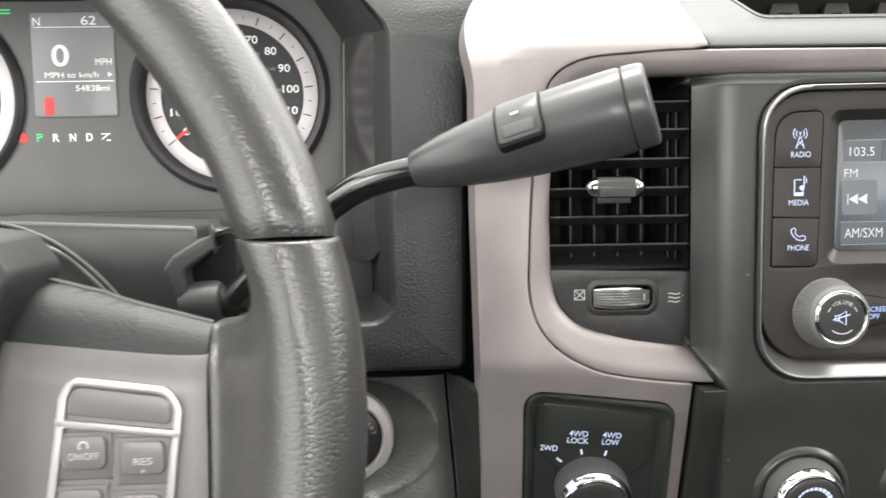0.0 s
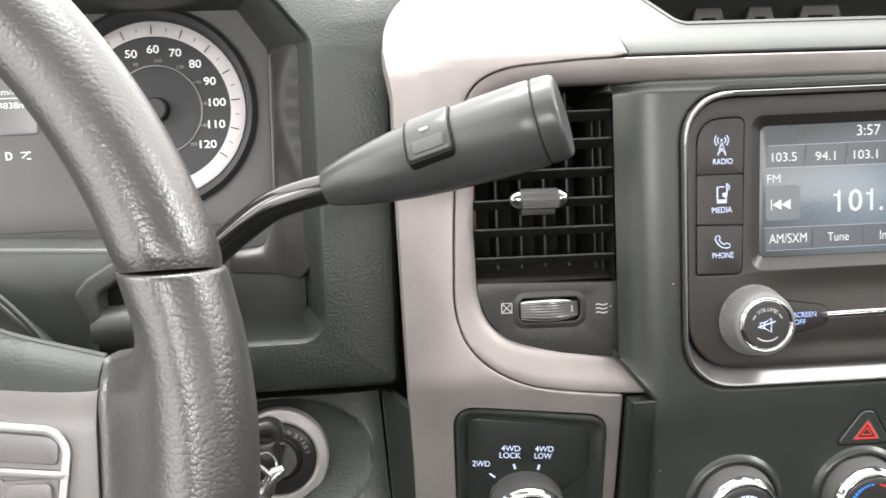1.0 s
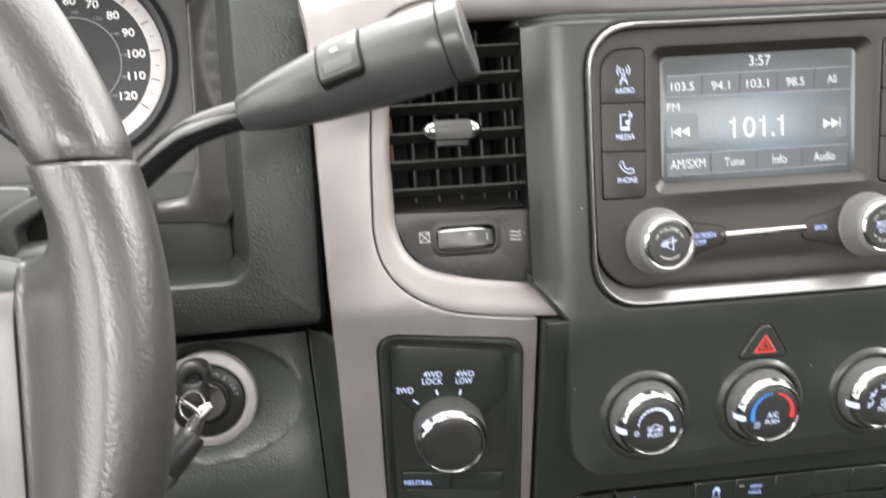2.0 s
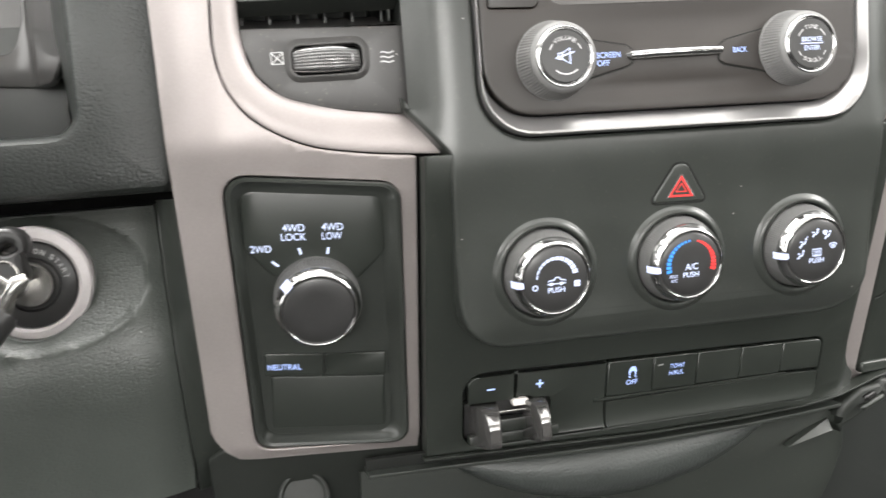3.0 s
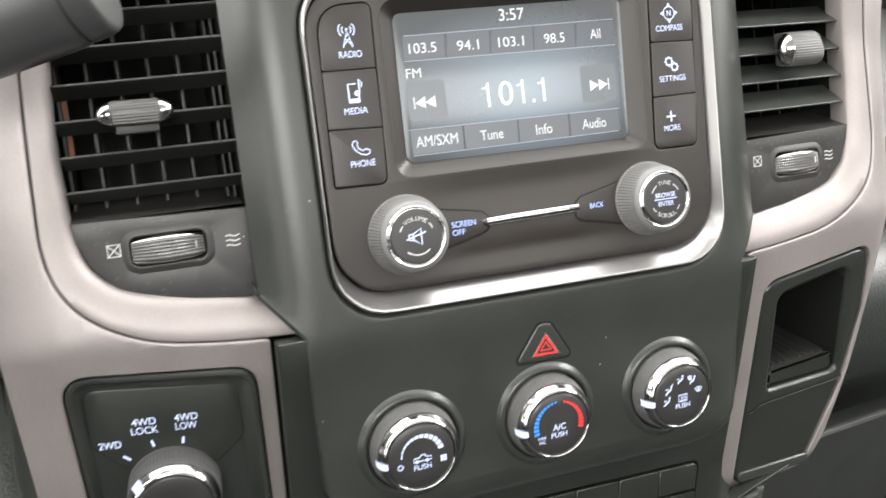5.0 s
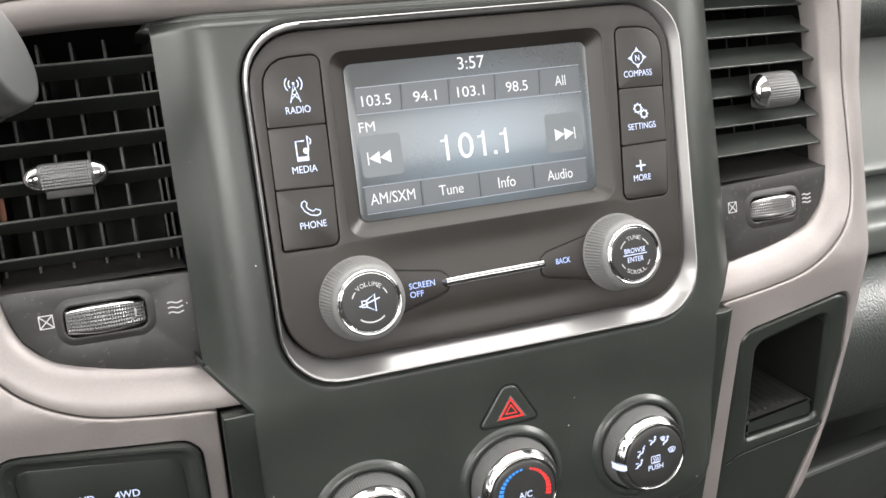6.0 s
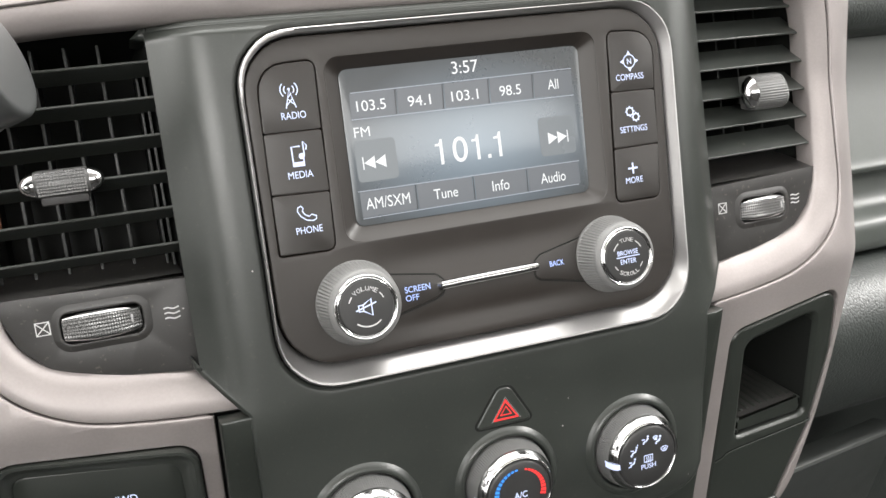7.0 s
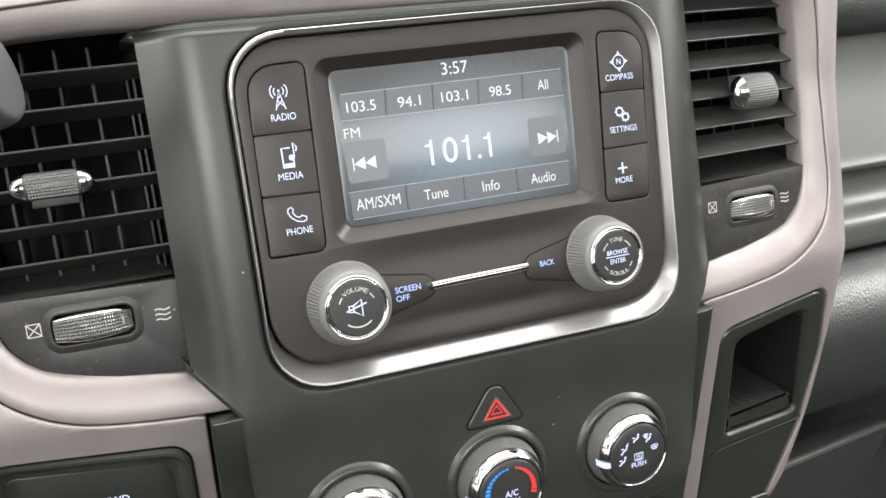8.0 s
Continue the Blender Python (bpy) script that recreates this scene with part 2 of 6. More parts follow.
def rrect(x0, x1, z0, z1, r, n=6):
    return rounded([(x0, z0, r), (x1, z0, r), (x1, z1, r), (x0, z1, r)], n)


def disc(cx, cz, r, n=48, squash=1.0):
    return [(cx + r * math.cos(2 * math.pi * k / n), cz + r * squash * math.sin(2 * math.pi * k / n)) for k in range(n)]


def grown(outline, d):
    """The outline moved outwards by d (inwards if negative)."""
    n, area = len(outline), 0
    for i, (x, z) in enumerate(outline):
        x2, z2 = outline[(i + 1) % n]
        area += x * z2 - x2 * z
    s, out = (1 if area > 0 else -1), []
    for i in range(n):
        p, a, b = Vector(outline[i]), Vector(outline[i - 1]), Vector(outline[(i + 1) % n])
        u, v = (p - a), (b - p)
        u = u.normalized() if u.length > 1e-6 else v.normalized()
        v = v.normalized() if v.length > 1e-6 else u
        m = Vector((u.y + v.y, -u.x - v.x))
        m = m.normalized() if m.length > 1e-6 else Vector((u.y, -u.x))
        out.append(tuple(p + m * s * d / max(0.45, m.dot(Vector((u.y, -u.x))))))
    return out


def level(y):
    return lambda x, z: y


def sheet(bm, outline, surf, depth, bevel=1.0, holes=(), cut_x=(), cut_z=(), steps=3):
    """A panel with this outline on the surface y = surf(x, z), rounded at its edges and depth thick; holes go through it."""
    before = set(bm.verts)
    loops = [grown(outline, -bevel)] + [grown(h, bevel) for h in holes]
    edges = []
    for loop in loops:
        vs = [bm.verts.new((x, 0, z)) for x, z in loop]
        edges += [bm.edges.new((vs[i - 1], vs[i])) for i in range(len(vs))]
    bmesh.ops.triangle_fill(bm, use_beauty=True, use_dissolve=False, edges=edges)
    for axis, values in ((0, cut_x), (2, cut_z)):
        for value in values:
            geo = [v for v in bm.verts if v not in before]
            some = set(geo)
            es, fs = [e for e in bm.edges if e.verts[0] in some], [f for f in bm.faces if f.verts[0] in some]
            co, no = [0, 0, 0], [0, 0, 0]
            co[axis], no[axis] = value, 1
            bmesh.ops.bisect_plane(bm, geom=geo + es + fs, plane_co=co, plane_no=no)
    mine = [v for v in bm.verts if v not in before]
    some = set(mine)
    faces = [f for f in bm.faces if f.verts[0] in some]
    for f in faces:
        f.normal_update()
        if f.normal.y > 0:
            f.normal_flip()
    rim = [e for e in bm.edges if e.verts[0] in some and len(e.link_faces) == 1]
    out = {}
    for e in rim:
        f = e.link_faces[0]
        mid, c = (e.verts[0].co + e.verts[1].co) / 2, f.calc_center_median()
        d = e.verts[1].co - e.verts[0].co
        n = Vector((d.z, 0, -d.x))
        if n.length < 1e-9:
            continue
        n.normalize()
        if n.dot(c - mid) > 0:
            n = -n
        for v in e.verts:
            out.setdefault(v, []).append(n)
    for v in out:
        n = sum(out[v], Vector())
        n = n.normalized() if n.length > 1e-6 else out[v][0]
        out[v] = n / max(0.5, n.dot(out[v][0]))
    flat = {v: v.co.copy() for v in out}
    for v in mine:
        v.co.y = surf(v.co.x, v.co.z)
    last = {v: v for v in out}
    rows = [(bevel * math.sin(math.pi / 2 * k / steps), bevel * (1 - math.cos(math.pi / 2 * k / steps))) for k in range(1, steps + 1)] if bevel else []
    for go, back in rows + [(bevel, depth)]:
        nxt = {}
        for v in out:
            p = flat[v] + out[v] * go
            nxt[v] = bm.verts.new((p.x, v.co.y + back, p.z))
        for e in rim:
            a, b = e.verts
            if a not in nxt or b not in nxt:
                continue
            f = e.link_faces[0]
            order = [l.vert for l in f.loops]
            i = order.index(a)
            quad = (b, a) if order[(i + 1) % len(order)] == b else (a, b)
            bm.faces.new((last[quad[0]], last[quad[1]], nxt[quad[1]], nxt[quad[0]]))
        last = nxt
    return bm


def plate(outline, surf, depth, bevel=1.0, **more):
    return sheet(bmesh.new(), outline, surf if callable(surf) else level(surf), depth, bevel, **more)


def frame_of(n):
    n = Vector(n).normalized()
    u = Vector((1, 0, 0))
    u = (u - n * u.dot(n)).normalized()
    return u, n.cross(u), n


def lathe(bm, centre, normal, profile, n=64, turn=0.0, squash=1.0):
    """A turned body: profile of (radius, height along the normal) or (radius, height, ridge depth), closed at the last ring."""
    u, w, a = frame_of(normal)
    c, rings = Vector(centre), []
    for row in profile:
        r, h = row[:2]
        ridge = row[2] if len(row) > 2 else 0
        ring = []
        for k in range(n):
            t = 2 * math.pi * k / n + turn
            rr = r - (ridge if k % 2 else 0)
            ring.append(bm.verts.new(c + u * rr * math.cos(t) + w * rr * squash * math.sin(t) + a * h))
        rings.append(ring)
    for r0, r1 in zip(rings, rings[1:]):
        for k in range(n):
            bm.faces.new((r0[k], r0[(k + 1) % n], r1[(k + 1) % n], r1[k]))
    bm.faces.new(rings[-1])
    return bm


def hoop(bm, centre, normal, r0, r1, h, lift=0.6, n=64):
    """A raised ring between two radii, lying h along the normal from centre."""
    u, w, a = frame_of(normal)
    c, rings = Vector(centre), []
    for r, up in ((r1, h - lift), (r1, h), (r1 - 0.25 * (r1 - r0), h + 0.35 * lift), (r0 + 0.25 * (r1 - r0), h + 0.35 * lift), (r0, h), (r0, h - lift)):
        rings.append([bm.verts.new(c + u * r * math.cos(2 * math.pi * k / n) + w * r * math.sin(2 * math.pi * k / n) + a * up) for k in range(n)])
    for r_a, r_b in zip(rings, rings[1:]):
        for k in range(n):
            bm.faces.new((r_a[k], r_a[(k + 1) % n], r_b[(k + 1) % n], r_b[k]))
    return bm


def tube(bm, points, radii, n=24, squash=1.0, caps=True, up=(0, -1, 0)):
    """A rounded rod through the points, with a radius at each."""
    pts = [Vector(p) for p in points]
    rings = []
    for i, p in enumerate(pts):
        d = (pts[min(i + 1, len(pts) - 1)] - pts[max(i - 1, 0)]).normalized()
        s = d.cross(Vector(up)).normalized()
        q = s.cross(d).normalized()
        r = radii[i] if isinstance(radii, (list, tuple)) else radii
        rings.append([bm.verts.new(p + s * r * math.cos(2 * math.pi * k / n) + q * r * squash * math.sin(2 * math.pi * k / n)) for k in range(n)])
    for r0, r1 in zip(rings, rings[1:]):
        for k in range(n):
            bm.faces.new((r0[k], r0[(k + 1) % n], r1[(k + 1) % n], r1[k]))
    if caps:
        bm.faces.new(rings[0][::-1])
        bm.faces.new(rings[-1])
    bmesh.ops.recalc_face_normals(bm, faces=bm.faces)
    return bm


def bow(a, b, c, n=10):
    """Points along a curve from a to c, drawn towards b."""
    a, b, c = Vector(a), Vector(b), Vector(c)
    return [a * (1 - t) ** 2 + b * 2 * t * (1 - t) + c * t**2 for t in (k / n for k in range(n + 1))]


def block(bm, x0, x1, y0, y1, z0, z1, bevel=0.6):
    """A box with rounded edges."""
    tmp = bmesh.new()
    bmesh.ops.create_cube(tmp, size=1)
    for v in tmp.verts:
        v.co = Vector(((x0 + x1) / 2 + v.co.x * (x1 - x0), (y0 + y1) / 2 + v.co.y * (y1 - y0), (z0 + z1) / 2 + v.co.z * (z1 - z0)))
    if bevel:
        bmesh.ops.bevel(tmp, geom=tmp.edges[:], offset=bevel, segments=2, affect="EDGES", profile=0.6)
    me = bpy.data.meshes.new("tmp")
    tmp.to_mesh(me)
    tmp.free()
    bm.from_mesh(me)
    bpy.data.meshes.remove(me)
    return bm


def on_surface(bm, surf, lift=0.0):
    """Drops marks drawn on y = 0 onto a surface."""
    for v in bm.verts:
        v.co.y += surf(v.co.x, v.co.z) - lift
    return bm


def stroke(bm, points, width, closed=False, thick=0.15):
    """A flat line of that width through (x, z) points, a little proud of y = 0."""
    pts = [Vector(p) for p in points]
    n = len(pts)
    sides = []
    for i, p in enumerate(pts):
        a = pts[i - 1] if (i > 0 or closed) else p
        b = pts[(i + 1) % n] if (i < n - 1 or closed) else p
        d = (b - a).normalized()
        m = Vector((-d.y, d.x)) * width / 2
        sides.append((bm.verts.new((p.x + m.x, -thick, p.y + m.y)), bm.verts.new((p.x - m.x, -thick, p.y - m.y))))
    for i in range(n if closed else n - 1):
        a, b = sides[i], sides[(i + 1) % n]
        f = bm.faces.new((a[0], a[1], b[1], b[0]))
        f.normal_update()
        if f.normal.y > 0:
            f.normal_flip()
    return bm


def fill(bm, points, thick=0.15):
    f = bm.faces.new([bm.verts.new((x, -thick, z)) for x, z in points])
    f.normal_update()
    if f.normal.y > 0:
        f.normal_flip()
    return bm


def arc(cx, cz, r, a0, a1, n=16):
    return [(cx + r * math.cos(radians(a0 + (a1 - a0) * k / n)), cz + r * math.sin(radians(a0 + (a1 - a0) * k / n))) for k in range(n + 1)]


def letters(bm, words, cx, cz, width, height, thick=0.15, bold=0.0):
    """Lettering with its middle at (cx, cz), that wide and its capitals that high, on y = 0."""
    data = bpy.data.curves.new("lettering", "FONT")
    data.body, data.size, data.offset = words, 1.0, bold
    ob = bpy.data.objects.new("lettering", data)
    scene.collection.objects.link(ob)
    dg = bpy.context.evaluated_depsgraph_get()
    me = bpy.data.meshes.new_from_object(ob.evaluated_get(dg))
    xs, ys = [v.co.x for v in me.vertices], [v.co.y for v in me.vertices]
    sx, sy = width / (max(xs) - min(xs)), height / (max(ys) - min(ys))
    mx, my = (max(xs) + min(xs)) / 2, (max(ys) + min(ys)) / 2
    for v in me.vertices:
        v.co = Vector((cx + (v.co.x - mx) * sx, -thick, cz + (v.co.y - my) * sy))
    bm.from_mesh(me)
    bpy.data.objects.remove(ob)
    bpy.data.curves.remove(data)
    bpy.data.meshes.remove(me)
    for f in bm.faces:
        f.normal_update()
        if f.normal.y > 0:
            f.normal_flip()
    return bm


def curved_letters(bm, words, cx, cz, r, middle, size, step):
    """Letters set one by one round a circle; middle in degrees, step between letters in degrees (negative: clockwise)."""
    for k, ch in enumerate(words):
        a = middle + step * (k - (len(words) - 1) / 2)
        one = letters(bmesh.new(), ch, 0, 0, size * (0.35 if ch == "I" else 0.85), size)
        turn = radians(a - 90 if step < 0 else a + 90)
        for v in one.verts:
            x, z = v.co.x, v.co.z
            v.co.x = cx + r * math.cos(radians(a)) + x * math.cos(turn) - z * math.sin(turn)
            v.co.z = cz + r * math.sin(radians(a)) + x * math.sin(turn) + z * math.cos(turn)
        me = bpy.data.meshes.new("tmp")
        one.to_mesh(me)
        one.free()
        bm.from_mesh(me)
        bpy.data.meshes.remove(me)
    return bm


def tilted(bm, centre, normal):
    """Turns marks drawn on y = 0 round (0, 0, 0) so that they lie on a disc at centre with that normal."""
    u, w, a = frame_of(normal)
    c = Vector(centre)
    for v in bm.verts:
        v.co = c + u * v.co.x + w * v.co.z - a * v.co.y
    return bm


# ---- surfaces of the dashboard (y over x, z, millimetres) ----
def low_stack(x, z):
    return 5.5 + 0.335 * (-105 - z)


def stack_front(x, z):
    """The raised face of the stack: flat round the radio, falling back gently below it and over its top."""
    y = 1.5 + 0.20 * soft_ramp(-80 - z, 12) - 0.08 * soft_ramp(-105 - z, 10)
    return y + 0.95 * soft_ramp(z - 65.4, 1.6)


def soft_ramp(d, r):
    """Zero below 0, then a slope of one that begins over the length r."""
    return 0.0 if d <= 0 else d * d / (2 * r) if d < r else d - r / 2


def silver_left(x, z):
    """Nearly flat round the vent, rolling back at its outer edge, over the top and below the vent."""
    y = 12 + 0.05 * (-160 - min(x, -120)) + 0.33 * soft_ramp(-66 - z, 10) - 0.14 * soft_ramp(z - 10, 20)
    y += 0.6 * soft_ramp(-213 - z, 9)
    dx, dz = max(0.0, -198 - x), max(0.0, z - 80)
    d = math.hypot(dx, dz)
    if not d:
        return y
    side = dx / d
    return y + (0.75 * dx + 1.19 * dz) / d * soft_ramp(d, 13 + 11 * side)


def silver_right(x, z):
    return silver_left(-x, z)


def drive_panel(x, z):
    return 26 + 0.33 * (-111 - z) + 0.12 * (-176 - x)


def vent_left(x, z):
    return 20 + 0.08 * (-176.5 - x) + 0.05 * (-35 - z)


def vent_right(x, z):
    return vent_left(-x, z)


# ---- cab shell: unseen plain walls that close the place and shape its light, in metres ----
def shell(name, quads, mat, label, category):
    bm = bmesh.new()
    for q in quads:
        bm.faces.new([bm.verts.new(p) for p in q])
    bmesh.ops.recalc_face_normals(bm, faces=bm.faces)
    bmesh.ops.solidify(bm, geom=bm.faces[:], thickness=0.02)
    ob = new(name, finish(bm, name, mat))
    return tagged(ob, label, category, kind="structure")


def wall_with_window(name, a, b, z0, z1, w0, w1, s0, s1, label):
    """A wall from a to b (x, y) with a window between the shares s0 and s1 of its length and the heights w0 and w1."""
    def at(s, z):
        return (a[0] + (b[0] - a[0]) * s, a[1] + (b[1] - a[1]) * s, z)
    q = [[at(0, z0), at(1, z0), at(1, w0), at(0, w0)], [at(0, w1), at(1, w1), at(1, z1), at(0, z1)],
         [at(0, w0), at(s0, w0), at(s0, w1), at(0, w1)], [at(s1, w0), at(1, w0), at(1, w1), at(s1, w1)]]
    return shell(name, q, LINING, label, "wall")


shell("floor", [[(-0.95, -1.3, 0), (1.05, -1.3, 0), (1.05, 0.55, 0), (-0.95, 0.55, 0)]], CARPET, "black carpeted cab floor under the dashboard", "floor")
shell("ceiling", [[(-0.95, -1.3, 1.36), (1.05, -1.3, 1.36), (1.05, -0.30, 1.36), (-0.95, -0.30, 1.36)]], HEADLINER, "pale grey cloth headliner of the cab", "ceiling")
shell("wall_front", [[(-0.95, 0.34, 0), (1.05, 0.34, 0), (1.05, 0.34, 0.74), (-0.95, 0.34, 0.74)]], CARPET, "black carpeted bulkhead under the dashboard", "wall")
wall_with_window("wall_left", (-0.95, -1.3), (-0.95, 0.62), 0, 1.36, 0.50, 1.32, 0.14, 0.66, "plain dark grey driver's side wall with its open doorway")
wall_with_window("wall_right", (1.05, -1.3), (1.05, 0.62), 0, 1.36, 0.90, 1.32, 0.14, 0.90, "plain dark grey passenger's door wall with its window opening")
wall_with_window("wall_back", (-0.95, -1.3), (1.05, -1.3), 0, 1.36, 0.95, 1.30, 0.10, 0.90, "plain dark grey back wall of the cab with its window opening")


# ---- lower and side dashboard ----
def profile_run(bm, x0, x1, profile, nx=2, bend=None):
    """A panel that runs along x with the section profile of (y, z)."""
    cols = []
    for k in range(nx + 1):
        x = x0 + (x1 - x0) * k / nx
        cols.append([bm.verts.new((x, y + (bend(x, z) if bend else 0), z)) for y, z in profile])
    for a, b in zip(cols, cols[1:]):
        for i in range(len(profile) - 1):
            bm.faces.new((a[i], b[i], b[i + 1], a[i + 1]))
    return bm


def smooth_section(points, n=6):
    """Rounds the corners of an open section of (y, z, radius)."""
    out = []
    for i, (y, z, r) in enumerate(points):
        if i in (0, len(points) - 1) or r <= 0:
            out.append((y, z))
            continue
        p, a, b = Vector((y, z)), Vector(points[i - 1][:2]), Vector(points[i + 1][:2])
        s = p + (a - p).normalized() * min(r, 0.48 * (a - p).length)
        e = p + (b - p).normalized() * min(r, 0.48 * (b - p).length)
        out += [tuple(s * (1 - t) ** 2 + p * 2 * t * (1 - t) + e * t**2) for t in (k / n for k in range(n + 1))]
    return out


def dashboard_top():
    bm = bmesh.new()
    profile_run(bm, -200, 1000, smooth_section([(58, 128, 0), (75, 150, 25), (200, 172, 60), (560, 120, 0)]), 8)
    profile_run(bm, -900, -200.5, smooth_section([(150, 186, 0), (180, 192, 20), (300, 168, 60), (560, 120, 0)]), 8)
    return single("dashboard_top", bm, PAD, (0, 60, 128), "dark grey grained vinyl top of the dashboard", "dashboard", "structure")


def passenger_dash():
    top = thing("passenger_dashboard", (500, 80, -100), "dark grey grained passenger side of the dashboard with padded edge", "dashboard")
    bm = profile_run(bmesh.new(), 212, 900, smooth_section([(75, 150, 0), (62, 104, 20), (57, 66, 14), (62, 50, 8), (74, 46.5, 4), (96, 46, 0)]), 4)
    part("upper_pad", bm, PAD, top, "grey grained padded edge", angle=60)
    bm = profile_run(bmesh.new(), 212, 900, smooth_section([(95, 60, 0), (94, 22, 16), (84, -32, 3), (82.4, -36, 1.4), (84, -38.6, 1.4), (96, -41, 4), (95, -60, 8), (84, -66, 6), (79.5, -71, 5), (81, -85, 4), (86, -88.4, 2), (106, -90, 0)]), 4)
    part("recessed_panel", bm, SMOOTH, top, "smooth grey panel with a lip and a ledge", angle=50)
    bm = profile_run(bmesh.new(), 205, 900, smooth_section([(106, -89.6, 0), (82, -91.5, 8), (64, -104, 14), (56, -122, 16), (58, -140, 18), (74, -172, 24), (90, -190, 20), (175, -224, 20), (250, -300, 30), (255, -420, 0)]), 4)
    part("glovebox_pad", bm, PAD, top, "padded dark grey glovebox lid with a fine leather grain", angle=60)
    return top


def lower_left():
    top = thing("knee_panel", (-400, 95, -160), "black grained knee panel under the instrument hood", "dashboard panel")

    def surf(x, z):
        # leans back above a soft fold; a scooped dish runs from the lock towards the stack
        y = 81 + 0.36 * soft_ramp(z + 175, 30) + 0.12 * soft_ramp(-175 - z, 20) + 0.5 * soft_ramp(x + 256, 18)
        d = math.hypot((x + 300) / (54 if x > -300 else 38), (z + 128) / 33)
        return y + 11 * (1 - d**1.6) ** 0.55 if d < 1 else y
    xs, zs = list(range(-342, -236, 2)) + list(range(-880, -340, 60)), list(range(-188, -92, 2)) + [-240, -300]
    bm = plate([(-890, -292), (-234, -241), (-233.5, -230), (-237, -156), (-241, -94), (-890, -94)], surf, 30, 1.2, cut_x=xs, cut_z=zs, holes=[disc(-300.5, -128, 26.5, 40)])
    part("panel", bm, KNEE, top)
    bm = bmesh.new()
    lathe(bm, (-300.5, 112, -128), (0, -1, 0), [(26.4, -20), (26.4, 0), (4, 1)], 40)
    part("lock_well", bm, DARK, top)
    def filler(x, z):
        # leans from the knee panel forward to the edge of the silver trim
        t = min(1.0, max(0.0, (x + 240) / 17))
        return (83 + 0.36 * soft_ramp(z + 175, 30) + 0.12 * soft_ramp(-175 - z, 20)) * (1 - t) + (silver_left(-224, z) + 7) * t
    bm = plate([(-232.6, -244), (-206, -244), (-210, -226), (-219, -209), (-222.5, -130), (-225, -92), (-240, -92), (-236, -156), (-232.6, -230)], filler, 20, 0.8, cut_x=(-236, -232, -228), cut_z=(-230, -215, -200, -180, -156, -130, -110))
    part("filler_panel", bm, TRAY, top)
    bm = bmesh.new()
    for k in range(4):
        block(bm, -352 + 1.0 * k, -333 + 1.6 * k, 82.6, 88, -194 - 2.4 * k - 1.0, -194 - 2.4 * k + 0.7, 0.3)
    part("grille", bm, BLACK, top, "small black slotted grille")
    # flat near-black sheet that stands for the shade between the bars
    part("grille_shade", plate([(-348, -202), (-327.4, -203.4), (-333.6, -192.4), (-352.6, -191.6)], lambda x, z: surf(x, z) - 0.4, 3, 0.2), DARK, top)
    return top


def ignition():
    top = thing("ignition_lock", (-300.5, 94, -128), "silver-ringed ignition lock in the knee panel", "ignition lock")
    c, n = (-300.5, 95.5, -128), (0, -1, 0)
    bm = lathe(bmesh.new(), c, n, [(28.5, -9), (28.5, 0.6), (27.4, 2.0), (23.2, 2.6), (21.8, 1.6), (21.4, -3), (21, -3.2)], 64)
    bm.faces.ensure_lookup_table()
    part("ring", bm, DIAL_RING, top, "pale silver ring")
    part("barrel_face", lathe(bmesh.new(), c, n, [(21.3, -4), (21.3, -0.6), (20, 0.4), (13.5, 0.6), (12.5, -1.5), (2, -1.5)], 48), CAP, top)
    part("cylinder", lathe(bmesh.new(), c, n, [(11, -3), (11, 3.5), (10, 5), (1, 5)], 32), STEEL, top)
    bm = curved_letters(bmesh.new(), "START", 0, 0, 16.6, 30, 2.5, -10)
    curved_letters(bm, "ON", 0, 0, 16.6, 72, 2.5, -11)
    part("lettering", tilted(bm, (-300.5, 94.7, -128), n), PRINT, top)
    return top


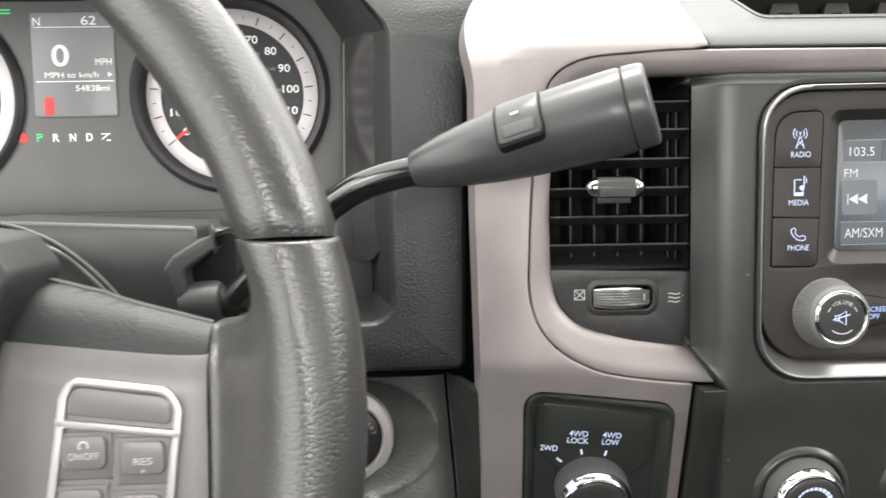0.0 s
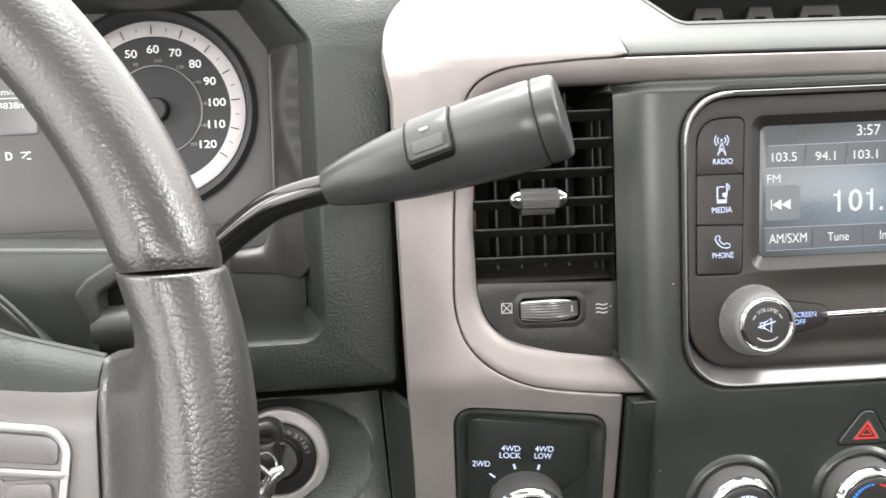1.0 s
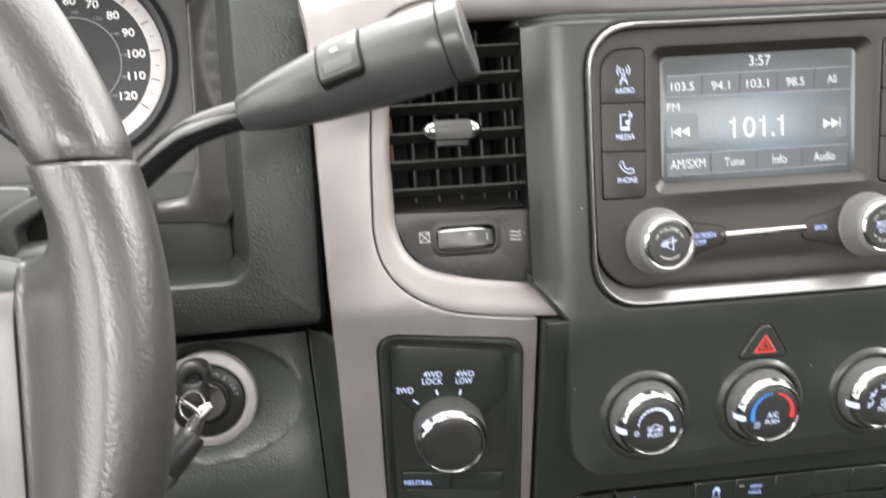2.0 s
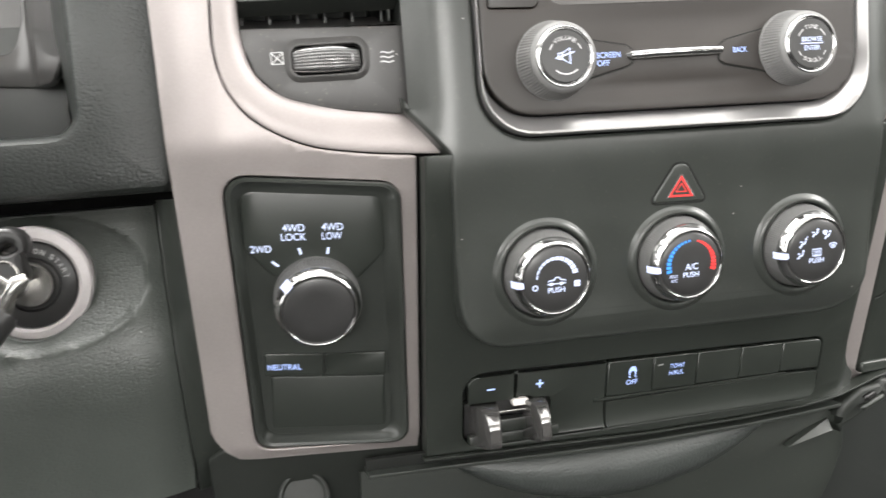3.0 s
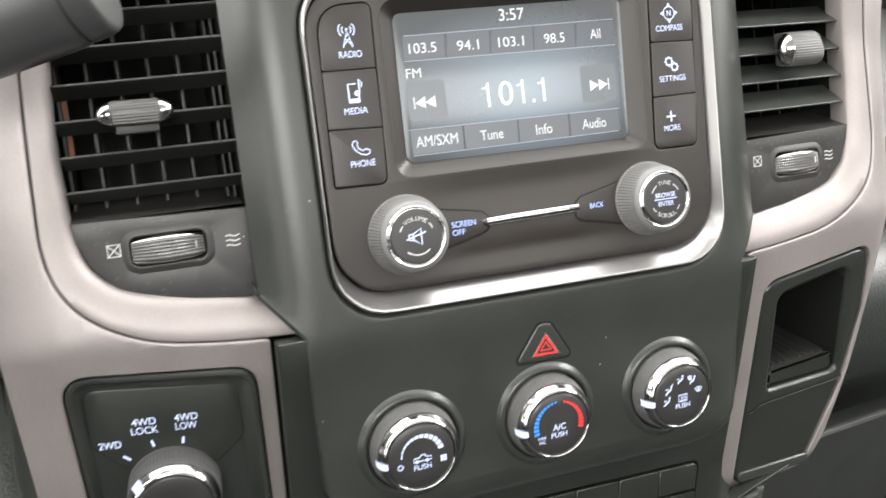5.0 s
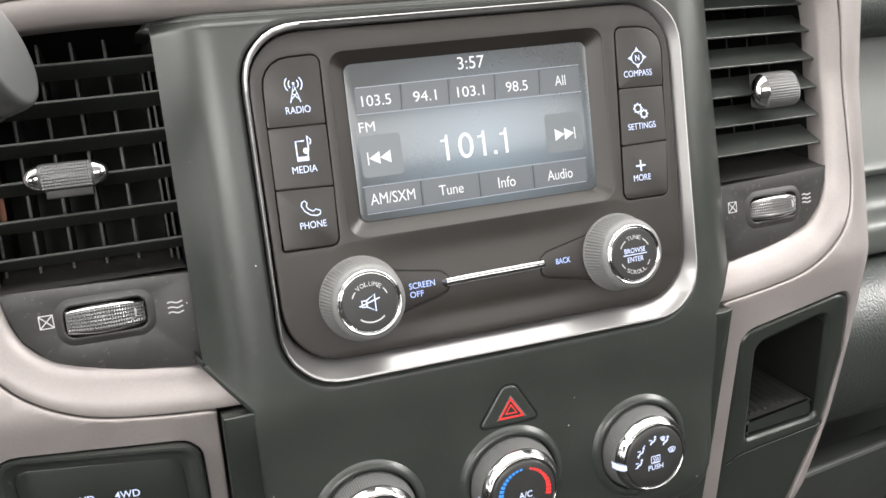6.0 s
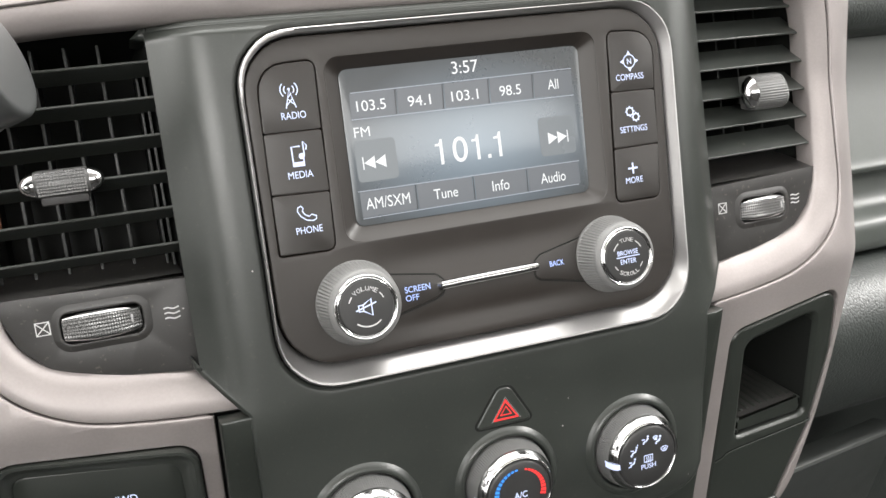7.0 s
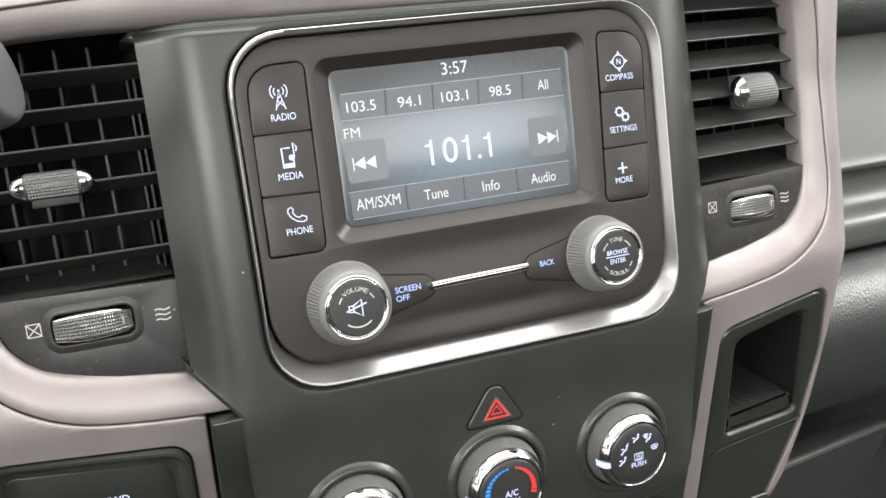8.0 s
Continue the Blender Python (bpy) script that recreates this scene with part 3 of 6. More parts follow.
def key_bunch():
    top = thing("key", (-302, 80, -128), "black-headed key in the ignition with dark fob and paper tag", "key")
    bm = plate(rounded([(-311, -103, 6), (-302, -99.5, 5), (-295.5, -103, 6), (-296, -122, 7), (-302, -133, 5), (-309, -132, 5), (-314, -120, 8)], 6), 68, 11, 3.0, steps=4, holes=[disc(-304, -107.5, 3.2, 16)])
    for v in bm.verts:
        v.co.y += 0.3 * (v.co.x + 304)
    part("head", bm, CAP, top, "moulded black plastic key head")
    part("blade", block(bmesh.new(), -303.5, -298, 76, 94, -131, -125, 0.5), STEEL, top)
    ring = [(-304 + 6.5 * math.cos(a), 60 + 2.5 * math.sin(a), -121 + 7.5 * math.sin(a)) for a in (2 * math.pi * k / 30 for k in range(31))]
    part("split_ring", tube(bmesh.new(), ring, 0.75, 8, caps=False), STEEL, top)
    part("swivel", tube(bmesh.new(), [(-294, 58, -121), (-298, 57, -123.5), (-301, 56, -127), (-304, 56, -132), (-306, 56, -136)], [2.4, 4.4, 3.4, 4.8, 4.0], 16), STEEL, top, "worn steel swivel")
    part("cross_pin", tube(bmesh.new(), [(-308, 56, -117), (-303, 55, -121), (-298, 55, -126)], 1.6, 12), STEEL, top)
    part("fob", tube(bmesh.new(), [(-304.5, 56, -135.5), (-305.5, 55.5, -136.8), (-318.5, 54, -151), (-320, 54, -152.6)], [6.6, 7.8, 8.4, 8.0], 28), CAP, top, "dark cylindrical fob")
    part("fob_end", tube(bmesh.new(), [(-319.4, 54, -152), (-320.6, 54, -153.2), (-323.4, 54, -156.2), (-324.6, 54, -157.4), (-324.8, 54, -157.6)], [8.4, 9.2, 9.2, 8.2, 6.6], 28), STEEL, top, "bright steel end of the fob")
    bm = plate([(-341, -147), (-324, -142), (-313.5, -119), (-317, -116.5), (-335, -124)], 66, 0.4, 0.1, cut_x=(-336, -332, -328, -324, -320))
    for v in bm.verts:
        v.co.y += -0.15 * (v.co.x + 320) + 0.02 * (v.co.x + 322) ** 2 + 0.7 * (v.co.z + 130)
    part("tag", bm, TAG, top, "creased white paper tag")
    return top


def binnacle():
    top = thing("instrument_hood", (-400, 90, 40), "dark grey grained vinyl hood round the instruments", "instrument hood")
    outer = rounded([(-760, -88, 10), (-228.5, -88, 7), (-225.5, 84, 30), (-187, 125, 20), (-150, 190, 4), (-760, 190, 10)], 6)
    hole = rounded([(-620, -57.5, 14), (-272, -57.5, 13), (-271.5, 108, 13), (-298, 140, 10), (-620, 140, 20)], 6)
    part("hood", plate(outer, lambda x, z: 88 + 0.0011 * max(0, z - 90) ** 2 * 6, 55, 6, holes=[hole], cut_z=(90, 105, 120, 135, 150, 170)), PAD, top)
    # the walls of the opening run back to the gauge panel
    a = [(-620, -57.5), (-280, -57.5), (-272, -50), (-271.5, 108), (-298, 140), (-620, 140)]
    b = [(-600, -52), (-288, -52), (-284, -48), (-300, 112), (-318, 138), (-600, 138)]
    bm = bmesh.new()
    lo, hi = [bm.verts.new((x, 94, z)) for x, z in a], [bm.verts.new((x, 160, z)) for x, z in b]
    for i in range(len(a)):
        j = (i + 1) % len(a)
        bm.faces.new((lo[i], lo[j], hi[j], hi[i]))
    part("inner_wall", bm, SHROUD, top, angle=20)
    # satin cheek beside the gauges, with a foot that turns in under them
    cheek = rounded([(-330, -25, 3), (-284, -28, 9), (-274, -16, 8), (-273, 98, 6), (-279, 112, 6), (-299, 112, 6), (-302, 10, 14), (-308, -8, 8), (-330, -10, 3)], 6)
    bm = plate(cheek, lambda x, z: 150 - 1.95 * soft_ramp(x + 303, 8), 10, 1.6, cut_x=(-302, -300, -298, -296, -292, -288, -284, -280, -276), cut_z=(0, 50))
    part("cheek", bm, ROD, top, "lighter satin cheek inside the hood")
    part("lower_back", plate([(-610, -56), (-284, -56), (-284, 6), (-610, 6)], 152, 4, 0.5), SHROUD, top, "dark panel under the gauges")
    return top


def cluster():
    top = thing("instrument_cluster", (-440, 158, 70), "grey instrument cluster with a speedometer and a small lit display", "instrument cluster")
    part("panel", plate([(-620, 4), (-300, 4), (-300, 150), (-620, 150)], 158, 6, 0.5, holes=[disc(-371, 79, 57, 64), disc(-562, 79, 57, 64)]), GAUGE, top)
    c, n = (-371, 160, 79), (0, -1, 0)
    dial = part("speedometer", lathe(bmesh.new(), c, n, [(63, -2), (63, 4), (60, 6.5), (57.5, 5), (55.5, -4), (50, -5), (1, -5)], 72), DIAL, top, "black dial with a pale ring")
    part("ring", hoop(bmesh.new(), c, n, 45.5, 54.5, -3.5, 1.0, 72), DIAL_RING, dial, "pale silver scale ring")
    part("inner_ring", hoop(bmesh.new(), c, n, 27.0, 27.9, -4.2, 0.6, 48), PRINT_GREY, dial)
    part("hub", lathe(bmesh.new(), c, n, [(26.8, -5), (26.6, -4.2), (8, -4.0), (7.5, 3), (6.5, 4), (1, 4)], 48), DIAL, dial)
    bm = bmesh.new()
    for k, word in enumerate(("0", "10", "20", "30", "40", "50", "60", "70", "80", "90", "100", "110", "120")):
        a = radians(217 - 21.15 * k)
        letters(bm, word, 37.5 * math.cos(a), 37.5 * math.sin(a), 3.1 * len(word) + 1.2, 5.0, bold=0.012)
    part("numerals", tilted(bm, (-371, 163.4, 79), n), GAUGE_WHITE, dial, "lit white speed numerals")
    bm = bmesh.new()
    for k in range(25):
        a = radians(217 - 21.15 * k / 2)
        r = (46.5, 52) if k % 2 == 0 else (48.5, 51)
        stroke(bm, [(q * math.cos(a), q * math.sin(a)) for q in r], 0.8 if k % 2 == 0 else 0.5, thick=0.2)
    part("scale", tilted(bm, (-371, 162.2, 79), n), DIAL, dial)
    bm = bmesh.new()
    for k, word in enumerate(("80", "100", "120", "140", "160", "180", "200")):
        a = radians(217 - 21.15 * (5.0 + 1.243 * k))
        letters(bm, word, 30.5 * math.cos(a), 30.5 * math.sin(a), 1.5 * len(word), 2.0)
    part("small_numerals", tilted(bm, (-371, 163.4, 79), n), PRINT_GREY, dial)
    bm = stroke(bmesh.new(), [(6 * math.cos(radians(217)), 6 * math.sin(radians(217))), (45 * math.cos(radians(217)), 45 * math.sin(radians(217)))], 2.0, thick=0.4)
    part("needle", tilted(bm, (-371, 161.5, 79), n), RED, dial, "red needle at rest")
    left = part("rev_counter", lathe(bmesh.new(), (-562, 160, 79), n, [(63, -2), (63, 4), (60, 6.5), (57.5, 5), (55.5, -4), (50, -5), (1, -5)], 72), DIAL, top, "black dial with a pale ring")
    part("ring", hoop(bmesh.new(), (-562, 160, 79), n, 45.5, 54.5, -3.5, 1.0, 72), DIAL_RING, left, "pale silver scale ring")
    a = radians(38)
    bm = stroke(bmesh.new(), [(46 * math.cos(a), 46 * math.sin(a)), (12 * math.cos(a), 12 * math.sin(a))], 2.4, thick=0.4)
    part("needle", tilted(bm, (-562, 160.5, 79), n), DIAL_RING, left)
    disp = part("display", plate(rrect(-493, -442, 66.5, 131, 2), 156.6, 2, 0.4), DISPLAY, top, "lit grey display")
    bm = letters(bmesh.new(), "0", -475.5, 104.5, 10.5, 13.5, bold=0.012)
    letters(bm, "MPH", -449, 100.5, 10, 4)
    letters(bm, "MPH to km/h", -469, 92.5, 33, 3.6)
    letters(bm, "N", -489, 125.5, 4.5, 5)
    letters(bm, "62", -457, 126, 9, 5.5)
    stroke(bm, [(-491, 88.5), (-443, 88.5)], 0.6)
    stroke(bm, [(-491, 122), (-443, 122)], 0.4)
    letters(bm, "54838mi", -456.5, 84.2, 21, 3.7)
    fill(bm, [(-446.5, 94), (-446.5, 91), (-444, 92.5)])
    part("lettering", on_surface(bm, level(156.4)), GAUGE_WHITE, disp, "white figures of the display")
    bm = plate(rounded([(-487, 67.5, 2), (-481, 67.5, 2), (-481, 79, 2.5), (-487, 79, 2.5)], 4), 156.3, 0.3, 0.1)
    part("warning", bm, RED, disp, "red belt warning mark")
    bm = bmesh.new()
    for word, x in (("R", -481.3), ("N", -470.9), ("D", -460.6)):
        letters(bm, word, x, 53.6, 3.9, 5, bold=0.02)
    stroke(bm, [(-453, 52), (-448, 56)], 0.7), stroke(bm, [(-453.5, 55.5), (-447.5, 55.5)], 0.6), stroke(bm, [(-450, 51.5), (-447.5, 51.5)], 0.8)
    part("gear_letters", on_surface(bm, level(157.7)), GAUGE_WHITE, top, "white gear letters")
    part("park_letter", on_surface(letters(bmesh.new(), "P", -491.3, 53.8, 3.9, 5, bold=0.02), level(157.7)), GREEN, top, "green lit letter")
    bm = fill(bmesh.new(), [(-504.5, 51), (-498.5, 51), (-499.5, 55), (-500.8, 57), (-502.2, 57), (-503.5, 55)])
    part("brake_lamp", on_surface(bm, level(157.7)), RED, top, "red warning lamp")
    bm = stroke(bmesh.new(), [(-512, 133), (-505, 133)], 1.0)
    stroke(bm, [(-512, 131), (-505, 131)], 1.0)
    part("beam_lamp", on_surface(bm, level(157.7)), GREEN, top, "green lamp symbol")
    return top


# ---- steering column, wheel and gear lever ----
HUB, WHEEL_TILT, RIM = Vector((-481, -150, -43)), radians(6.7), 189.7
SKEW = math.tan(radians(14.5))


def wheel_point(angle, r=RIM, lift=0.0):
    a = radians(angle)
    e2, nrm = Vector((0, math.sin(WHEEL_TILT), math.cos(WHEEL_TILT))), Vector((0, -math.cos(WHEEL_TILT), math.sin(WHEEL_TILT)))
    return HUB + Vector((r * math.cos(a), 0, 0)) + e2 * r * math.sin(a) + nrm * lift


def wheel_plane(x, z):
    return HUB.y + (z - HUB.z) * math.tan(WHEEL_TILT)


def rim_arc(a0, a1, r, n, pinch):
    """A length of the rim; its ends draw in by pinch to leave a seam."""
    bm, rings, m = bmesh.new(), [], 40
    for k in range(n + 1):
        a = a0 + (a1 - a0) * k / n
        d = min(k, n - k)
        rr = r - (pinch if d == 0 else pinch * 0.25 if d == 1 else 0)
        c = wheel_point(a)
        out = (wheel_point(a, RIM + 1) - c).normalized()
        nrm = Vector((0, -math.cos(WHEEL_TILT), math.sin(WHEEL_TILT)))
        along = out.cross(nrm).normalized() * SKEW
        rings.append([bm.verts.new(c + (out + along) * rr * math.cos(2 * math.pi * j / m) + nrm * rr * 1.12 * math.sin(2 * math.pi * j / m)) for j in range(m)])
    for r0, r1 in zip(rings, rings[1:]):
        for j in range(m):
            bm.faces.new((r0[j], r0[(j + 1) % m], r1[(j + 1) % m], r1[j]))
    bm.faces.new(rings[0])
    bm.faces.new(rings[-1])
    bmesh.ops.recalc_face_normals(bm, faces=bm.faces)
    return bm


def spoke_face(x, z):
    return -128 + (z + 45) * math.tan(WHEEL_TILT)


def rim_x(z):
    return HUB.x + math.sqrt(max(0.0, RIM**2 - ((z - HUB.z) / math.cos(WHEEL_TILT)) ** 2))


HOLLOW = [(30.0, 15.2), (10.5, 15.2), (2.0, 15.2), (-4.0, 15.4), (-8.5, 16.0), (-12.0, 17.2), (-15.0, 19.2), (-17.4, 22.0), (-19.2, 25.4), (-20.6, 29.4), (-21.6, 33.6)]
SEAM_X, GRIP_TOP = -327.8, 8.6


def smooth_step(t):
    t = min(1.0, max(0.0, t))
    return t * t * (3 - 2 * t)


def wheel_grip():
    """The side of the rim, one skin that widens to the seam with the spoke below a hollow at its top."""
    bm, rings = bmesh.new(), []
    curve = [Vector((rim_x(z) - w, z)) for z, w in HOLLOW] + [Vector((SEAM_X - 8, -20.4)), Vector((SEAM_X - 30, -14))]

    def to_hollow(p):
        best = 99.0
        for a, b in zip(curve, curve[1:]):
            ab = b - a
            q = a + ab * min(1.0, max(0.0, (p - a).dot(ab) / ab.length_squared))
            best = min(best, (p - q).length)
        return best

    def width(z):
        for (z0, w0), (z1, w1) in zip(HOLLOW, HOLLOW[1:]):
            if z1 <= z <= z0:
                return w0 + (w1 - w0) * (z0 - z) / (z0 - z1)
        return rim_x(z) - SEAM_X
    levels = [GRIP_TOP - 0.1, GRIP_TOP - 0.4, GRIP_TOP - 1.2] + [GRIP_TOP - 2 - 1.5 * k for k in range(10)] + [-5.5 - 0.6 * k for k in range(25)]
    levels += [-20.1 - 0.3 * k for k in range(6)] + [-22.0 - 0.7 * k for k in range(24)] + [-40 - 3.5 * k for k in range(27)]
    for z in levels:
        cx, wy, wide = rim_x(z), wheel_plane(0, z), width(z)
        pinch = 1.3 if z > GRIP_TOP - 0.2 else 0.3 if z > GRIP_TOP - 0.5 else 0.0
        ring = [(cx + (15.2 - pinch) * math.cos(a), wy - (17.0 - pinch) * math.sin(a)) for a in (math.pi * (k / 28 - 0.5) for k in range(29))]
        edge, s = spoke_face(0, z) - 0.1, smooth_step((4 - z) / 30)
        for k in range(1, 31):
            t = math.sin(0.5 * math.pi * k / 30)
            x = cx - (wide - pinch) * t
            u = (cx - x) / max(wide, cx - SEAM_X)
            crest = (wy - 17.0 + pinch) + (edge - wy + 17.0) * s * smooth_step(u) - 3.4 * s * math.sin(math.pi * u) ** 2
            # rolls back to the hollow and along the top of the spoke
            d = max(0.0, 1 - to_hollow(Vector((x, z))) / 15.2)
            crest += (17.0 - 3.0 * s) * (1 - math.sqrt(max(0.0, 1 - d * d)))
            near = max(0.0, 1 - (x - SEAM_X) / 2.0) if z < -22 else 0.0
            ring.append((x, crest + 0.9 * near * near))
        last = ring[-1][1]
        ring += [(cx - wide, last + 1.0 + 8 * s), (cx - wide * 0.75, max(wy + 10.0, last + 15 * s)), (cx - 6, wy + 17.0 + 8 * s)]
        rings.append([bm.verts.new((x, y, z)) for x, y in ring])
    n = len(rings[0])
    for r0, r1 in zip(rings, rings[1:]):
        for k in range(n):
            bm.faces.new((r0[k], r0[(k + 1) % n], r1[(k + 1) % n], r1[k]))
    bm.faces.new(rings[0])
    bm.faces.new(rings[-1])
    bmesh.ops.recalc_face_normals(bm, faces=bm.faces)
    return bm


def steering_wheel():
    top = thing("steering_wheel", tuple(HUB), "black leather steering wheel with grey spokes and silver-framed buttons", "steering wheel")
    part("upper_rim", rim_arc(15.7, 165.1, 14.6, 160, 1.2), LEATHER, top, "glossy worn black leather rim")
    part("side_rim", rim_arc(-28.0, -60, 15.2, 50, 1.2), LEATHER, top)
    part("side_rim", rim_arc(165.5, 240, 15.2, 90, 1.2), LEATHER, top)
    part("lower_rim", rim_arc(-60.4, -119.6, 14.6, 70, 1.2), LEATHER, top)
    part("grip", wheel_grip(), LEATHER, top, "worn black leather grip that widens into the spoke", angle=75)
    back = rounded([(-620, -131, 10), (-328.4, -131, 1), (-328.4, -21.4, 1), (-352, -14.8, 20), (-385, -6, 20), (-430, 0, 20), (-532, 0, 20), (-610, -14.8, 20), (-620, -40, 10)], 8)
    trim = rounded([(-620, -131, 10), (-328.4, -131, 1), (-328.4, -29.6, 1), (-352, -27, 20), (-385, -22.6, 20), (-430, -18, 20), (-532, -18, 20), (-610, -24, 20), (-620, -45, 10)], 8)

    def rolled(x, z):
        # the top edge rolls back
        edge = -21.4 + 0.28 * min(24.0, max(0.0, -328.4 - x)) + 0.20 * min(78.0, max(0.0, -352.4 - x))
        d = max(0.0, min(14.0, 14 - (edge - z)))
        return spoke_face(x, z) + 14 - math.sqrt(196 - d * d) + 2.6

    def crest(x, z):
        # the face rolls back to meet the edge coloured dark for its shade
        edge = -29.6 + 0.117 * min(110.0, max(0.0, -328.4 - x))
        d = max(0.0, min(14.0, 14.0 - (edge - z)))
        return spoke_face(x, z) + 0.46 * (15 - math.sqrt(225 - d * d))
    part("spoke_edge", plate(back, rolled, 3, 0.8, steps=3, cut_x=list(range(-430, -328, 6)), cut_z=[-37 + 1.0 * k for k in range(37)]), SPOKE_SHADE, top, "grained upper edge of the spoke, coloured dark for its shade", angle=70)
    part("spoke", plate(trim, crest, 3, 0.25, steps=2, cut_x=list(range(-430, -328, 6)), cut_z=[-46 + 0.8 * k for k in range(36)]), WHEEL_TRIM, top, "dark grey plastic spoke", angle=70)
    hub = rounded([(-588, -36, 10), (-576, -128, 24), (-399, -128, 24), (-396, -50, 14), (-393, -24, 12), (-382.5, -2.5, 6), (-391, 9, 6), (-424, 14, 30), (-542, 14, 30), (-596, 8, 14)], 8)
    part("hub_cover", plate(hub, lambda x, z: wheel_plane(x, z) + 4 + 0.0003 * (x + 481) ** 2, 40, 3.2, steps=5, cut_x=range(-580, -370, 20)), SHROUD, top, "dark grey airbag cover")
    pod = [(-380, -100, 7), (-379, -75, 0), (-374.8, -42, 4), (-371.6, -35.4, 8), (-340, -39.8, 9), (-335.4, -46, 8), (-337.4, -62, 0), (-341, -100, 7)]
    top_of = lambda x, z: spoke_face(x, z) - 1.4
    outer = rounded(pod, 6)
    part("button_frame", plate(outer, top_of, 3, 0.7, holes=[grown(outer, -2.9)]), RING, top, "bright silver button frame")
    part("crossbar", plate([(-376, -51.2), (-376, -48.6), (-336.4, -53.6), (-336.6, -56.2)], top_of, 2, 0.4), RING, top)
    part("blank_switch", plate(rounded([(-373, -47.6, 2), (-340, -51.8, 2), (-339.4, -45, 4), (-342, -42.6, 4), (-368.6, -38.6, 4), (-371.8, -41, 3)], 5), lambda x, z: spoke_face(x, z) - 0.8, 3, 0.8), WHEEL_TRIM, top)
    words = (("ON/OFF", 0), ("RES", 1), ("CANCEL", 0), ("SET", 1))
    for k, (word, col) in enumerate(words):
        row = k // 2
        x0, x1 = ((-376.0, -357.9) if col == 0 else (-357.3, -339.6))
        x0, x1 = x0 - 1.4 * row, x1 - 1.4 * row
        z1 = -52.2 - 16.6 * row - 2.2 * col
        b = part("button", plate(rrect(x0, x1, z1 - 16.1, z1, 1.0), lambda x, z: spoke_face(x, z) - 0.6, 4, 1.0), WHEEL_TRIM, top)
        part("button_face", plate(rrect(x0 + 2, x1 - 2, z1 - 12.6, z1 - 2, 2.6), lambda x, z: spoke_face(x, z) - 1.6, 1, 0.8), WHEEL_TRIM, b)
        bm = letters(bmesh.new(), word, (x0 + x1) / 2, z1 - 8.2, 1.9 * min(len(word), 5), 2.2)
        if word == "RES":
            letters(bm, "+", (x0 + x1) / 2, z1 - 11.2, 1.5, 1.5)
        if word == "ON/OFF":
            stroke(bm, arc((x0 + x1) / 2, z1 - 5.0, 1.4, -30, 230, 12), 0.6)
        part("lettering", on_surface(bm, lambda x, z: spoke_face(x, z) - 1.6), PRINT, b)
    return top


def column():
    top = thing("steering_column", (-470, 0, -60), "dark grey plastic steering column shroud", "steering column")
    lower = rounded([(-566, -130, 20), (-386, -130, 20), (-386, -52, 12), (-395, -38, 14), (-425, -8, 30), (-457, 6.5, 20), (-500, 8, 20), (-545, -4, 20), (-566, -50, 20)], 8)

    def swell(x, z):
        # falls away at the crease, comes forward below it
        return max(-90.0, 16 - 0.9 * soft_ramp(-0.587 * (x + 395) - 0.809 * (z + 38) - 3, 22))
    part("lower_shell", plate(lower, swell, 14, 3.0, steps=5, cut_x=range(-560, -390, 12), cut_z=range(-124, 8, 10)), SHROUD, top, "dark grey lower shell of the shroud")
    upper = rounded([(-590, -120, 10), (-371, -120, 10), (-364, -30, 12), (-366, 3, 4), (-470, 8, 30), (-580, 3, 10)], 6)
    part("upper_shell", plate(upper, lambda x, z: 24 + 0.5 * soft_ramp(z + 20, 20), 60, 3, steps=5, cut_z=(-20, -15, -10, -5, 0)), SHROUD, top, "dark upper shell of the shroud")
    bm = plate(rounded([(-352, 3.5, 1), (-372.5, -9.5, 5), (-377.5, -16, 5), (-373.5, -26, 6), (-372.5, -48, 1), (-366.4, -48, 1), (-366.6, -27, 4), (-367.4, -17, 5), (-352, -6.5, 1)], 6), lambda x, z: 5 + 0.25 * soft_ramp(x + 374, 8), 16, 2.2, steps=4, cut_x=(-376, -374, -372, -370, -366, -360))
    part("lever_bracket", bm, SHROUD, top, "dark grey bracket round the lever's slot")
    part("crease", tube(bmesh.new(), bow((-470, 17, 7), (-428, 13, 10), (-395, 14, -38), 16), 1.5, 12), SHROUD, top, "moulded ridge of the shroud")
    part("lever_socket", tube(bmesh.new(), [(-370, 15, -34), (-355, 14, -33.4), (-352.5, 14, -33.4), (-351, 14, -33.4)], [10.8, 10.8, 10.0, 8], 28), SHROUD, top)
    part("lever_boss", tube(bmesh.new(), [(-352, 14, -33), (-340, 13, -31), (-337, 13, -30)], [7.4, 7.4, 5.0], 24), BLACK, top)
    # flat near-black sheet in place of the slot's shaded hollow
    part("slot", plate(rounded([(-374, -46, 2), (-346, -46, 2), (-346, 0, 2), (-366, -4, 3)], 4), 22.0, 1.5, 0.5), DARK, top)
    return top


